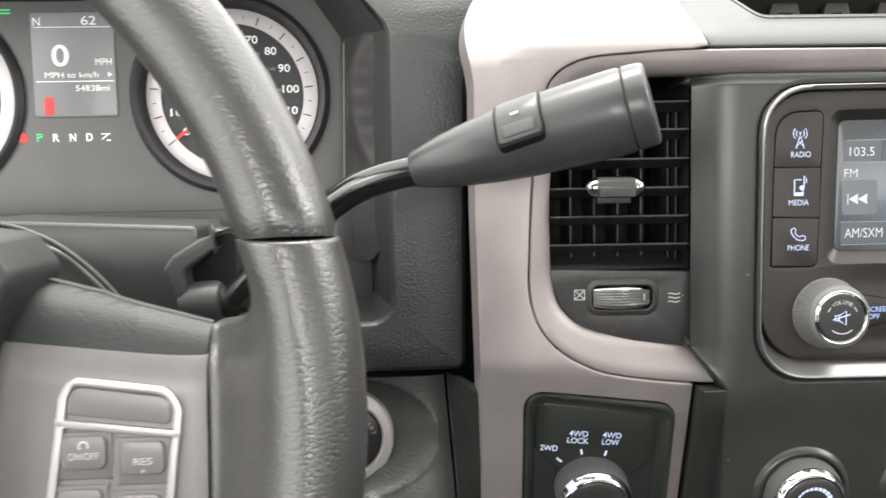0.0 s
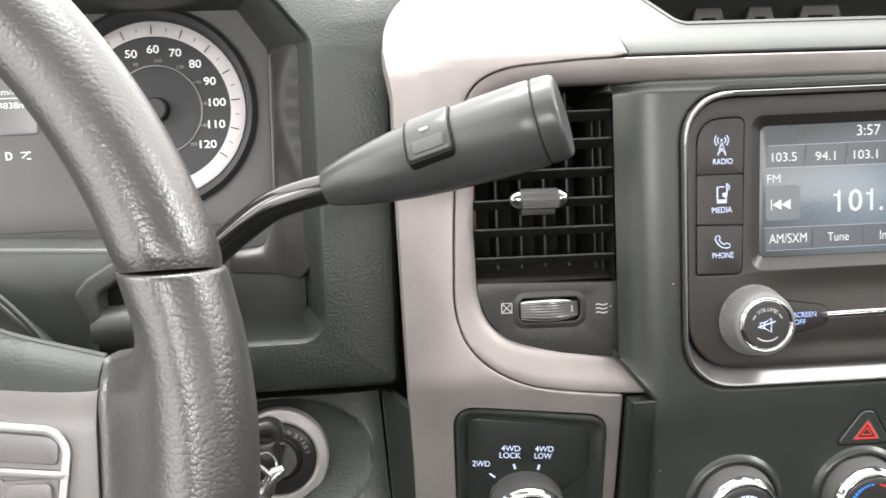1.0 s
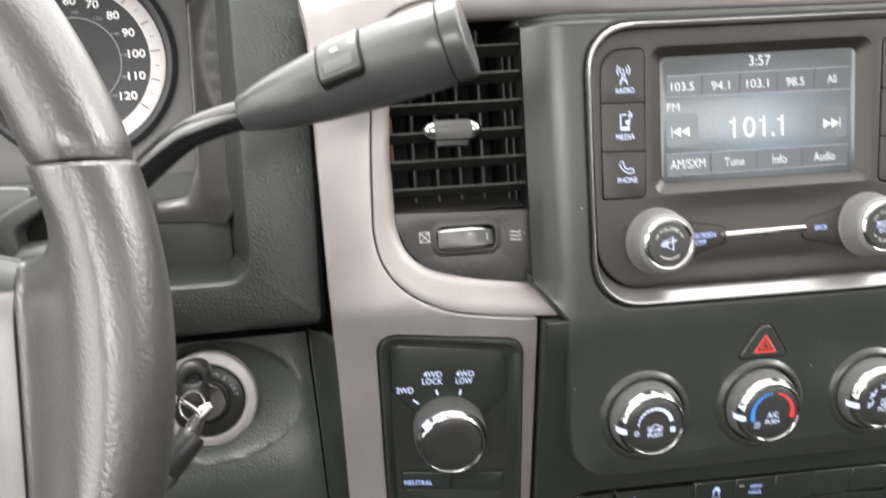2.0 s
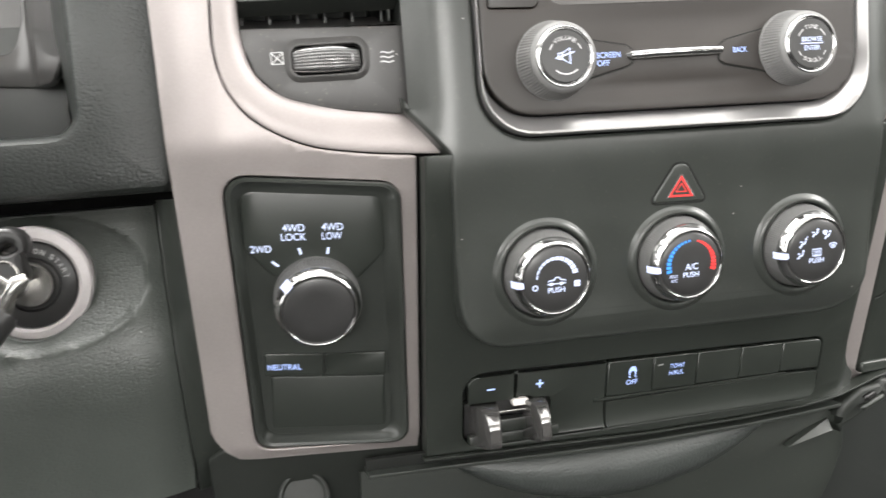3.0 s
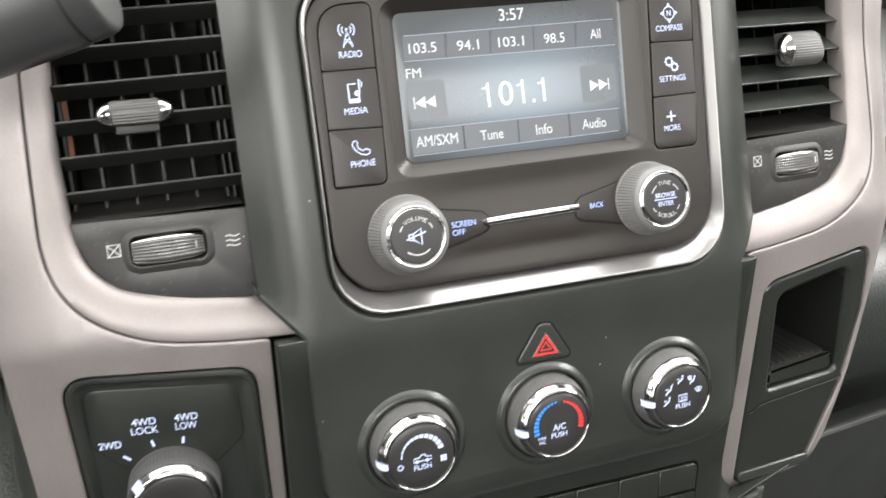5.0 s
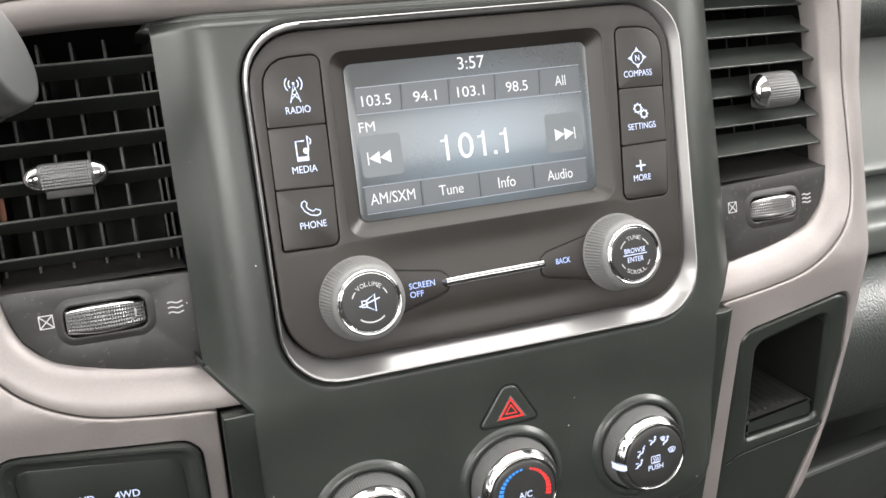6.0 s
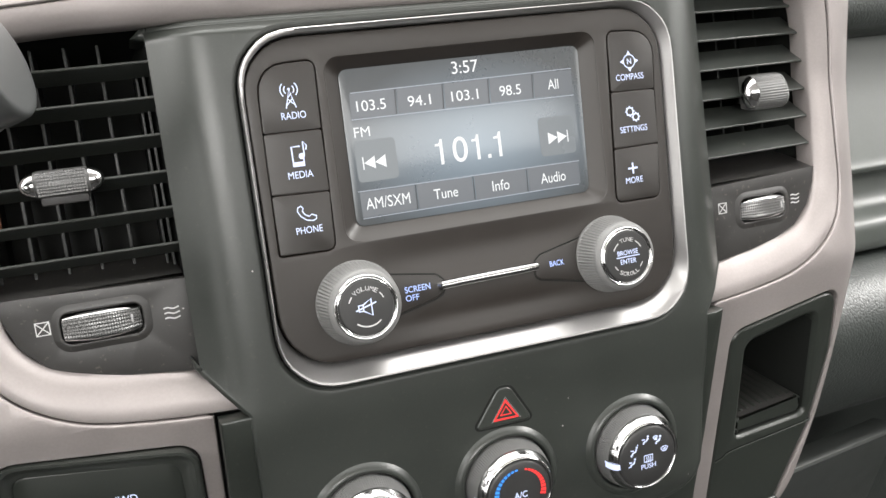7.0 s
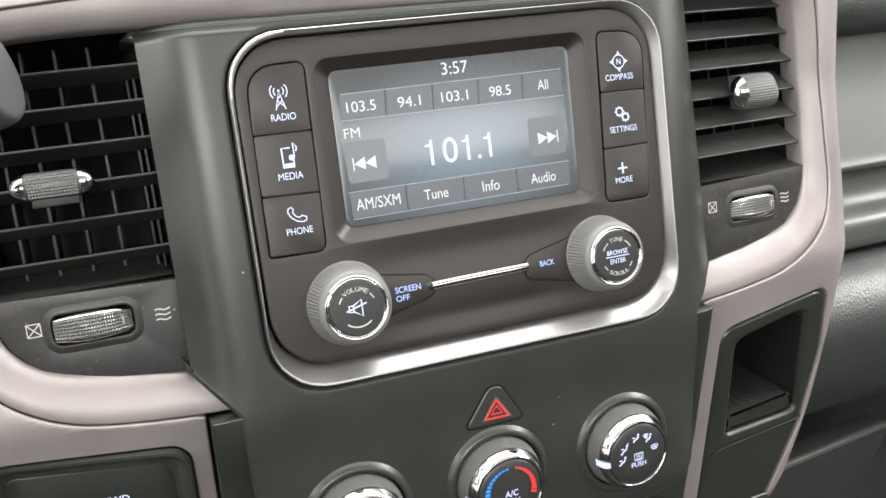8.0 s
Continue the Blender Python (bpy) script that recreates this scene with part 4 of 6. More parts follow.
def gear_lever():
    top = thing("gear_lever", (-330, -8, -12), "black column gear lever with a satin plastic handle", "gear lever")
    pts = bow((-345, 10, -30), (-308, -12, 6), (-287, -20, 19), 12) + bow((-287, -20, 19), (-276, -25, 25.5), (-254, -31, 28.5), 8)[1:]
    part("rod", tube(bmesh.new(), pts, 6.6, 28), GLOSS, top, "glossy black bent rod")
    a, b = Vector((-258.5, -29.6, 28.2)), Vector((-172.9, -59.8, 50.6))
    d = b - a
    rows = [(0, 6.6), (0, 7.4), (0.015, 8.2), (0.10, 10.2), (0.18, 11.9), (0.28, 13.4), (0.40, 15.0), (0.55, 16.2), (0.75, 17.0), (0.93, 17.4), (0.985, 17.3), (1.0, 16.7)]
    bm = bmesh.new()
    tube(bm, [a + d * t for t, _ in rows[1:]], [r for _, r in rows[1:]], 48, 0.92)
    part("handle", bm, LEVER, top, "satin dark grey plastic handle")
    e = d.normalized()
    bm = tube(bmesh.new(), [b + e * 0.4, b + e * 1.2, b + e * 6, b + e * 7.8, b + e * 8.9, b + e * 9.3, b + e * 9.4], [16.4, 17.1, 16.9, 16.6, 16.0, 15.2, 14.2], 48, 0.92)
    part("end_cap", bm, LEVER, top, "satin dark grey end cap")
    part("seam", tube(bmesh.new(), [b - e * 1.0, b + e * 1.0], 16.3, 48, 0.92), DARK, top)
    below = Vector((0, -0.45, -1.0))
    below = (below - d * (below.dot(d) / d.length_squared)).normalized()
    line = [a + d * t + below * (r * 0.945) for t, r in rows[2:-1]]
    part("mould_line", tube(bmesh.new(), line, 0.55, 8), LEVER, top)
    mid = a + d * 0.545
    u = e
    w = Vector((0, -1, 0)) - e * Vector((0, -1, 0)).dot(e)
    w = (w.normalized() * 0.74 + Vector((0.0, 0, 0.64))).normalized()
    w = (w - e * w.dot(e)).normalized()
    v = w.cross(u).normalized()
    m = Matrix((u, -w, v)).transposed().to_4x4()
    def crown(lift):
        return lambda x, z: -16.2 - lift + 0.029 * z * z - 0.075 * x

    def set_in(bm):
        bm.transform(Matrix.Translation(mid) @ m)
        bmesh.ops.recalc_face_normals(bm, faces=bm.faces)
        return bm
    rows = (-8, -6, -4, -2, 0, 2, 4, 6, 8)
    part("button_gap", set_in(plate(rrect(-9.6, 10.4, -12.0, 10.4, 2.4), crown(0.25), 4, 0.3, cut_z=rows)), DARK, top)
    btn = part("rocker_button", set_in(plate(rrect(-8.9, 9.7, -11.3, 9.7, 2.0), crown(0.8), 6, 1.0, cut_z=rows)), LEVER, top, "satin dark grey rocker button")
    part("ridge", set_in(plate(rrect(-6.6, 7.6, -9.6, -4.6, 1.2), crown(0.98), 2, 0.5)), LEVER, btn)
    part("minus_mark", set_in(on_surface(stroke(bmesh.new(), [(-1.6, -1.2), (1.6, -1.2)], 1.0), crown(1.5))), GAUGE_WHITE, btn, "white minus mark")
    return top


# ---- silver surround of the stack ----
GROOVE = [(-107, -80.6), (-120, -79.8), (-145, -77.2), (-168, -72.5), (-187, -62.2), (-198, -49), (-202, -33), (-201.8, -14), (-201.2, 2), (-199.8, 26), (-197, 52), (-191.5, 69.6), (-178, 78.2), (-156, 80.9), (-116, 82.4), (0, 82)]
OPENING = [(-124, -61.4), (-136, -60), (-149, -58.4), (-164, -55.4), (-177, -50.6), (-186.5, -41), (-190.4, -28), (-191.2, -10), (-191.4, 6), (-190.4, 28), (-187.5, 50), (-182.5, 63), (-172, 69.4), (-156, 71), (-122, 71.4), (0, 71.4)]
SHIFT = 4.0


def finer(path, n):
    """The path through these points, cut into n even steps."""
    pts = [Vector(p) for p in path]
    ext = [pts[0] * 2 - pts[1]] + pts + [pts[-1] * 2 - pts[-2]]
    fine = []
    for i in range(1, len(ext) - 2):
        p0, p1, p2, p3 = ext[i - 1:i + 3]
        for k in range(8):
            t = k / 8
            fine.append(0.5 * (2 * p1 + (p2 - p0) * t + (2 * p0 - 5 * p1 + 4 * p2 - p3) * t * t + (3 * p1 - p0 - 3 * p2 + p3) * t**3))
    fine.append(pts[-1])
    return fine


def mirrored(path):
    return [(-x + (SHIFT * min(1, max(0, (-x - 100) / 60))), z) for x, z in path]


def inner_band():
    """The bevelled silver band that runs round both vents and over the radio."""
    top = thing("vent_surround", (0, 12, 75), "warm silver painted band round the air vents", "dashboard trim")
    for side in (1, -1):
        g, o = (GROOVE, OPENING) if side == 1 else (mirrored(GROOVE), mirrored(OPENING))
        g, o = finer(g, 0), finer(o, 0)
        surf = silver_left if side == 1 else silver_right
        bm, rows = bmesh.new(), []
        for p, q in zip(g, o):
            a = surf(p.x, min(p.y, 80)) + 0.8
            row = []
            for t, dy in ((0, 3.0), (0, 0.5), (0.06, 0.0), (0.35, 0.6), (0.7, 2.2), (0.92, 4.2), (1.0, 6.0), (1.0, 16)):
                m = p.lerp(q, t)
                row.append(bm.verts.new((m.x, a + dy, m.y)))
            rows.append(row)
        for r0, r1 in zip(rows, rows[1:]):
            for k in range(len(r0) - 1):
                bm.faces.new((r0[k], r0[k + 1], r1[k + 1], r1[k]) if side == 1 else (r0[k], r1[k], r1[k + 1], r0[k + 1]))
        bmesh.ops.recalc_face_normals(bm, faces=bm.faces)
        f = max(bm.faces, key=lambda q: q.calc_area())
        if f.normal.y > 0:
            bmesh.ops.reverse_faces(bm, faces=bm.faces)
        part("band", bm, SILVER, top)
    return top


DRIVE_HOLE = rounded([(-205, -82.5, 10), (-128.5, -91.5, 10), (-127, -222, 9), (-202, -216, 9)], 6)
TRAY_HOLE = rounded([(134.5, -99, 10), (207, -87.4, 11), (211, -126, 12), (203, -172, 20), (185.5, -219.8, 7), (132.5, -223, 9)], 6)


def silver_trims():
    left = [(-118.2, 84)] + [(-124.5, 103), (-131, 126), (-205, 126)] + [tuple(p) for p in bow((-214, 126, 0), (-234, 112, 0), (-230.5, 86, 0), 8) for p in [(p[0], p[1])]]
    left += [(-228, 70), (-227.6, 8), (-226.4, -62), (-224.5, -124), (-222.5, -206), (-220.8, -211), (-216.5, -217), (-210, -221.5), (-121.4, -227.5), (-120.8, -81.2)]
    groove = [(p.x - 0.35, p.y - 0.7) if p.y < -40 else (p.x - 0.8, p.y + 0.3) for p in finer(GROOVE, 0) if -202.5 < p.x < -121.5 or p.y > 60]
    groove = [p for p in groove if p[0] < -119 or p[1] < 0]
    outline = left + groove
    cuts_x, cuts_z = (-228, -226, -224, -222, -220, -218, -216, -214, -212, -210, -208, -206, -204, -202, -200, -198, -192, -186, -180, -174, -168, -162, -156, -150, -144, -138, -132, -126), (118, 110, 104, 100, 97, 94, 92, 90, 88, 86, 84, 82, 80, 76, 60, 40, 20, 0, -20, -40, -60, -66, -68, -70, -72, -74, -76, -78, -80, -82, -84, -87, -90, -105, -120, -150, -190, -213, -215, -217, -219, -221, -223, -225)
    bm = plate(outline[::-1], silver_left, 40, 0.9, holes=[DRIVE_HOLE], cut_x=cuts_x, cut_z=cuts_z)
    single("driver_trim", bm, SILVER, (-215, 30, -60), "warm silver painted trim on the driver's side of the stack", "dashboard trim")
    right = [(-x + (SHIFT * min(1, max(0, (-x - 100) / 60)) if z > -100 else 0), z) for x, z in left[:-9]]
    right += [(231, 8), (229, -40), (224, -80), (217, -120), (209, -160), (197, -205), (188, -223), (180, -226), (140, -229.5), (101, -232), (106, -214), (110, -200), (114, -165), (119.5, -100), (120.8, -81.2)]
    groove_r = [(-x + SHIFT * min(1, max(0, (-x - 100) / 60)), z) for x, z in groove]
    bm = plate(right + groove_r, silver_right, 40, 0.9, holes=[TRAY_HOLE], cut_x=[-x + 4 for x in cuts_x], cut_z=cuts_z)
    single("passenger_trim", bm, SILVER, (215, 30, -60), "warm silver painted trim on the passenger's side of the stack", "dashboard trim")


def upper_panel():
    top = thing("upper_panel", (0, 12, 90), "grey plastic panel over the radio with a shallow open tray", "dashboard panel")
    surf = lambda x, z: 2.4 + 1.19 * soft_ramp(z - 80, 12)
    hole = rounded([(-87, 100, 9), (87, 100, 9), (108, 127, 3), (-108, 127, 3)], 6)
    outline = [(-117.2, 83.4), (117.2, 83.4), (123.5, 103), (134, 134), (-134, 134), (-123.5, 103)]
    part("panel", plate(outline, surf, 20, 1.0, holes=[hole], cut_z=(84, 86, 88, 90, 92, 94, 96)), UPPER, top)
    part("lip", plate(grown(hole, 1.4), lambda x, z: surf(x, z) - 1.0, 3, 0.7, holes=[grown(hole, -0.6)], cut_z=(100, 104, 110, 118)), UPPER, top, "thin lip of the tray")
    bm = profile_run(bmesh.new(), -118, 118, [(30, 94), (72, 97), (80, 150)], 2)
    part("tray", bm, DARK, top)
    for x0, x1 in ((-64, -44), (-34, -16), (-4, 22)):
        bm = plate(rounded([(x0, 104, 1), (x1, 104, 1), (x1 - 3, 115, 1), (x0 + 3, 115, 1)], 4), 64, 5, 0.8, holes=[rrect(x0 + 6, x1 - 6, 106.4, 109, 0.8)])
        part("embossed_shape", bm, KEYCAP, top, "raised black block shape")
    return top


# ---- air vents ----
def vent(side):
    """An air vent with slats, vanes behind them, a tab on the middle slat and a thumb wheel under them."""
    s = -1 if side == "driver" else 1
    off = SHIFT if s == 1 else 0

    def X(x):
        return s * x + (off * (x - 124) / 70)
    surf = vent_left if s == -1 else vent_right
    top = thing("air_vent", (X(157), 30, 10), "black air vent with slats, a chrome-tipped tab and a thumb wheel", "air vent", "dashboard air vents")
    # dark duct behind
    bm = bmesh.new()
    a, b = [(X(122), -62), (X(194), -62), (X(194), 74), (X(122), 74)], [(X(128), -50), (X(188), -50), (X(188), 66), (X(128), 66)]
    lo, hi = [bm.verts.new((x, 19, z)) for x, z in a], [bm.verts.new((x, 75, z)) for x, z in b]
    for i in range(4):
        bm.faces.new((lo[i], lo[(i + 1) % 4], hi[(i + 1) % 4], hi[i]))
    bm.faces.new(hi)
    bmesh.ops.recalc_face_normals(bm, faces=bm.faces)
    part("duct", bm, DARK, top)
    # the cover under the slats
    cover = [(X(121.0), -24.4), (X(191), -22.4), (X(190.2), -30), (X(186), -41.5), (X(177), -51), (X(164), -56), (X(149), -59), (X(121.0), -62.4)]
    wheel_at = (-155.4, -37.0) if s == -1 else (158.8, -38.8)
    wx, wz = wheel_at
    slot = rrect(wx - 14.9, wx + 14.9, wz - 6.0, wz + 6.1, 3.8)
    part("cover", plate(cover[::s], surf, 14, 0.5, holes=[slot]), VENT, top, "dusty black cover under the slats")
    bm = bmesh.new()
    rings = []
    for d, y in ((4.2, 0.3), (3.4, 0.05), (2.6, -0.15), (1.8, -0.4), (1.0, -0.55), (0.5, -0.6), (0.15, -0.5), (0.0, -0.2), (0.0, 6.0)):
        rings.append([bm.verts.new((x, surf(x, z) + y, z)) for x, z in grown(slot, d)])
    for r0, r1 in zip(rings, rings[1:]):
        for k in range(len(r0)):
            bm.faces.new((r0[k], r0[(k + 1) % len(r0)], r1[(k + 1) % len(r0)], r1[k]))
    bmesh.ops.recalc_face_normals(bm, faces=bm.faces)
    part("slot_rim", bm, VENT, top, "soft swelling round the thumb wheel", angle=80)
    part("wheel_well", plate(grown(slot, 0.5), lambda x, z: surf(x, z) + 5, 2, 0.2), DARK, top)

    def rib(section, n, bump=0.0):
        """A shallow drum in the slot; section: (height over its middle, how far it stands back); bump: studs on it."""
        bm, rows = bmesh.new(), []
        for k in range(n + 1):
            u = -1 + 2 * k / n
            rows.append([bm.verts.new((wx + 14.3 * u, surf(wx, wz) - 3.2 + 3.6 * u * u + back - (bump if k % 2 and i % 2 else 0), wz + h * (1 - 0.14 * u * u))) for i, (h, back) in enumerate(section)])
        for p, q in zip(rows, rows[1:]):
            for i in range(len(section) - 1):
                bm.faces.new((p[i], q[i], q[i + 1], p[i + 1]))
        bmesh.ops.recalc_face_normals(bm, faces=bm.faces)
        if sum(f.normal.y for f in bm.faces) > 0:
            bmesh.ops.reverse_faces(bm, faces=bm.faces)
        return bm
    wheel = part("thumb_wheel", rib([(-4.2 + 0.7 * i, 0.012 * (i - 6) ** 2) for i in range(13)], 60, 0.42), THUMB, top, "studded satin grey thumb wheel", angle=15)
    part("chrome_edge", rib([(-5.6, 4.0), (-5.5, 1.4), (-5.1, 0.6), (-4.5, 0.3), (-4.1, 0.8)], 30), CHROME, wheel)
    part("chrome_edge", rib([(4.1, 0.8), (4.5, 0.3), (5.2, 0.7), (5.7, 1.8), (5.8, 4.0)], 30), CHROME, wheel)
    part("position_mark", block(bmesh.new(), wx + 10.4, wx + 11.2, surf(wx, wz) - 1.6, surf(wx, wz) + 2, wz - 1.4, wz + 1.8, 0.2), PRINT_GREY, wheel, "pale position mark")
    # closed and open marks
    if s == -1:
        xm, wm = -176.5, -129.8
    else:
        xm, wm = 132.8, 181
    bm = stroke(bmesh.new(), [(xm - 2.45, -37.8), (xm + 2.45, -37.8), (xm + 2.45, -32.9), (xm - 2.45, -32.9)], 0.5, True)
    stroke(bm, [(xm - 2.3, -37.6), (xm + 2.3, -33.1)], 0.4), stroke(bm, [(xm - 2.3, -33.1), (xm + 2.3, -37.6)], 0.4)
    part("closed_mark", on_surface(bm, surf), PRINT, top, "white crossed square")
    bm = bmesh.new()
    for k in range(3):
        stroke(bm, [(wm - 2.9 + 5.8 * i / 10, -35.4 - 2 * k + 0.3 * math.sin(i * 0.75)) for i in range(11)], 0.55)
    part("open_mark", on_surface(bm, surf), PRINT, top, "white wavy lines")
    # slats
    pitch, deep = (-19, 13) if s == -1 else (36, 17)
    for k, z in enumerate((59.5, 46.0, 31.8, 17.6, 3.6, -10.4)):
        x0, x1 = X(122.6), X(190.6 - (4 if z > 50 else 0))
        bm, rows = bmesh.new(), []
        for i in range(9):
            x = x0 + (x1 - x0) * i / 8
            y = surf(x, z) + 0.8 + 0.05 * (z + 35)
            row = []
            for d, h in ((deep, 0.5), (1.2, 0.65), (0.3, 0.58), (0, 0.3), (0, -0.3), (0.3, -0.58), (1.2, -0.65), (deep, -0.5)):
                ca, sa = math.cos(radians(pitch)), math.sin(radians(pitch))
                row.append(bm.verts.new((x, y + d * ca - h * sa, z + d * sa + h * ca)))
            rows.append(row)
        for p, q in zip(rows, rows[1:]):
            for i in range(7):
                bm.faces.new((p[i], q[i], q[i + 1], p[i + 1]))
        bmesh.ops.recalc_face_normals(bm, faces=bm.faces)
        part("slat", bm, SLAT, top)
    if s == -1:
        part("shelf", profile_run(bmesh.new(), -191, -123.5, [(20, -22.8), (32, -20), (50, -14)]), VENT, top, "dusty shelf behind the cover")
    else:
        part("shelf", profile_run(bmesh.new(), 125, 196, [(20.6, -22.9), (32, -19), (50, -13)]), VENT, top, "dusty shelf behind the cover")
    front = 34 if s == -1 else 50
    for k in range(5):
        x = X(140.3 + 12.3 * k)
        part("vane", block(bmesh.new(), x - 0.6, x + 0.6, front + 4, front + 30, -20, 70, 0.2), VANE, top)
    for x, y in ((127.6, 34), (125.2, 28)):
        x, y = X(x), y + front - 34
        part("side_rib", block(bmesh.new(), x - 0.5, x + 0.5, y, y + 30, -20, 60, 0.2), VANE, top)
    if s == -1:
        part("flap", block(bmesh.new(), -190.5, -186.8, 46, 48, 2, 32, 0.4), FLAP, top, "orange-brown flap inside the duct")
    # tab on the middle slat
    z, xa, xb = 17.6, X(145.8), X(174.4)
    xa, xb = min(xa, xb), max(xa, xb)
    y = surf((xa + xb) / 2, z) - 3.2
    if s == -1:
        body = [(xa + 4.6, y, z + 0.6), (xa + 6, y - 0.6, z + 0.6), (xb - 6, y - 0.6, z + 0.4), (xb - 4.6, y, z + 0.4)]
        tab = part("tab", tube(bmesh.new(), body, [4.3, 5.0, 5.0, 4.3], 32, 0.8), STUD, top, "knurled grey tab")
        bm = bmesh.new()
        for i in range(17):
            for j in range(8):
                x, zz = xa + 6.2 + (xb - xa - 12.4) * i / 16, z - 3.4 + 7.8 * j / 7
                yy = y - 0.6 - 4.1 * math.sqrt(1 - ((zz - z - 0.5) / 5.2) ** 2)
                block(bm, x - 0.36, x + 0.36, yy - 0.35, yy + 1, zz - 0.36, zz + 0.36, 0)
        part("knurl", bm, STUD, tab)
        for x, q in ((xa, 1), (xb, -1)):
            part("tip", tube(bmesh.new(), [(x + d * q, y - 0.2, z + 0.5) for d in (-0.4, 0, 0.8, 2.0, 3.4, 4.9, 5.2)], [0.6, 1.8, 2.9, 3.8, 4.4, 4.75, 4.6], 28, 0.8), CHROME, tab, "chrome tip")
        part("stem", block(bmesh.new(), xa + 6, xb - 6, y + 2, y + 9, z - 7.5, z + 2, 0.8), VENT, tab)
    else:
        xa, xb = 149, 174
        bm, rows = bmesh.new(), []
        outline = finer([(y + 8, z + 10), (y + 1, z + 9.6), (y - 2.6, z + 7), (y - 5, z + 2), (y - 5.2, z - 3), (y - 3, z - 6.4), (y + 1, z - 7.4), (y + 8, z - 6)], 0)
        for x, k in ((xa + 3.6, 0.94), (xa + 4.2, 1.0), (xa + 12, 1.02), (xb - 3.4, 1.0), (xb - 2.0, 0.93), (xb - 1.6, 0.8)):
            rows.append([bm.verts.new((x, y + 4 + (p.x - y - 4) * k + (0.2 if i % 2 == 0 and 8 < i < 44 else 0), z + 1 + (p.y - z - 1) * k)) for i, p in enumerate(outline)])
        for p, q in zip(rows, rows[1:]):
            for i in range(len(outline) - 1):
                bm.faces.new((p[i], q[i], q[i + 1], p[i + 1]))
        bm.faces.new(rows[0]), bm.faces.new(rows[-1])
        bmesh.ops.recalc_face_normals(bm, faces=bm.faces)
        tab = part("tab", bm, STUD, top, "ribbed dark grey tab", angle=15)
        part("tip", tube(bmesh.new(), [(xa - 0.8, y + 1, z + 0.4), (xa - 0.2, y + 0.6, z + 0.5), (xa + 1.2, y + 0.4, z + 0.6), (xa + 3, y + 0.2, z + 0.8), (xa + 4.4, y + 0.2, z + 1)], [2.0, 4.2, 6.2, 7.6, 8.2], 28, 0.72), CHROME, tab, "chrome tip")
    return top


# ---- centre stack ----
STRIP = rounded([(-101.0, -226.4, 9), (97.4, -227.4, 15), (97.4, -212, 0), (97.0, -192.6, 4.5), (-101.0, -187.4, 11)], 7)
RADIO_HOLE = rounded([(-93.5, 65, 24), (100, 66.5, 24), (97, -78.5, 25), (-94, -76.5, 25)], 8)


def stack():
    top = thing("centre_stack", (0, 20, -60), "satin charcoal plastic centre stack of the dashboard", "centre stack")

    def surf(x, z):
        y = stack_front(x, z)
        if z > -100:
            y += 0.74 * soft_ramp(abs(x) - 100, 20) * min(1, (z + 100) / 34)
        # the lower edge of the raised face rolls back softly
        low, side = max(0.0, -158 - z + 0.019 * x), max(0.0, abs(x) - 95) * min(1.0, max(0.0, (-100 - z) / 25))
        return y + 0.022 * (low * low + side * side)
    outline = rounded([(-106, -171, 24), (105, -175, 26), (108.5, -82, 2), (125.6, -60.5, 2), (125.6, 71.4, 2), (-125.6, 71.4, 2), (-125.6, -60.5, 2), (-108.5, -82, 2)], 6)
    wells = [disc(x, z, 21.6, 48) for x, z in HVAC_WELLS]
    bm = plate(outline, surf, 24, 2.4, steps=5, holes=[grown(RADIO_HOLE, 0.3)] + wells, cut_x=[q * k for q in (-1, 1) for k in (81, 84, 87, 90, 92, 95, 98, 100, 102, 104, 106, 108, 110, 112, 114, 116, 118, 120, 122)], cut_z=(68.4, 67.6, 66.8, 66, 65.4, 64, 40, 20, 0, -20, -40, -158, -161, -164, -166, -168, -170, -172, -61, -70, -80, -82, -84, -86, -88, -90, -92, -94, -98, -102, -105, -107, -109, -111, -113, -115, -120, -150))
    part("face", bm, STACK, top)
    lower = [(-119.6, -81.6), (119.8, -81.6), (117.5, -150), (115, -180), (114, -196), (115.5, -206), (120, -213), (127, -218.6), (127, -226.4), (100.5, -231.4), (54, -232.4), (0, -232.6), (-58, -230.4), (-120.2, -228.4)]
    under = lambda x, z: low_stack(x, z) + 4.5 - 0.02 * max(0.0, -222 - z) ** 2 + 0.5 * max(0.0, x - 113)
    # plastic like the face's; the darker tray material puts its shade into the colour
    part("lower_panel", plate(lower[::-1], under, 12, 1.0, holes=[grown(STRIP, 0.7)], cut_z=(-100, -150, -180, -222, -225, -228), cut_x=(-80, -40, 0, 40, 80, 113, 120)), TRAY, top, "panel behind the raised face, coloured darker for its shade")
    part("strip_well", plate(grown(STRIP, 2), lambda x, z: low_stack(x, z) + 13, 2, 0.2), DARK, top)
    return top


def strip_top(x):
    return -187.8 - 0.0253 * (x + 88)


HVAC = [(-66.5, -139.5), (-1.3, -139.5), (64.0, -139.5)]
AXIS = Vector((0, -1, -0.14)).normalized()
HVAC_BASE = [Vector((x, -3.4, z)) - AXIS * 14 for x, z in HVAC]
HVAC_WELLS = [(b.x, b.z) for b in HVAC_BASE]


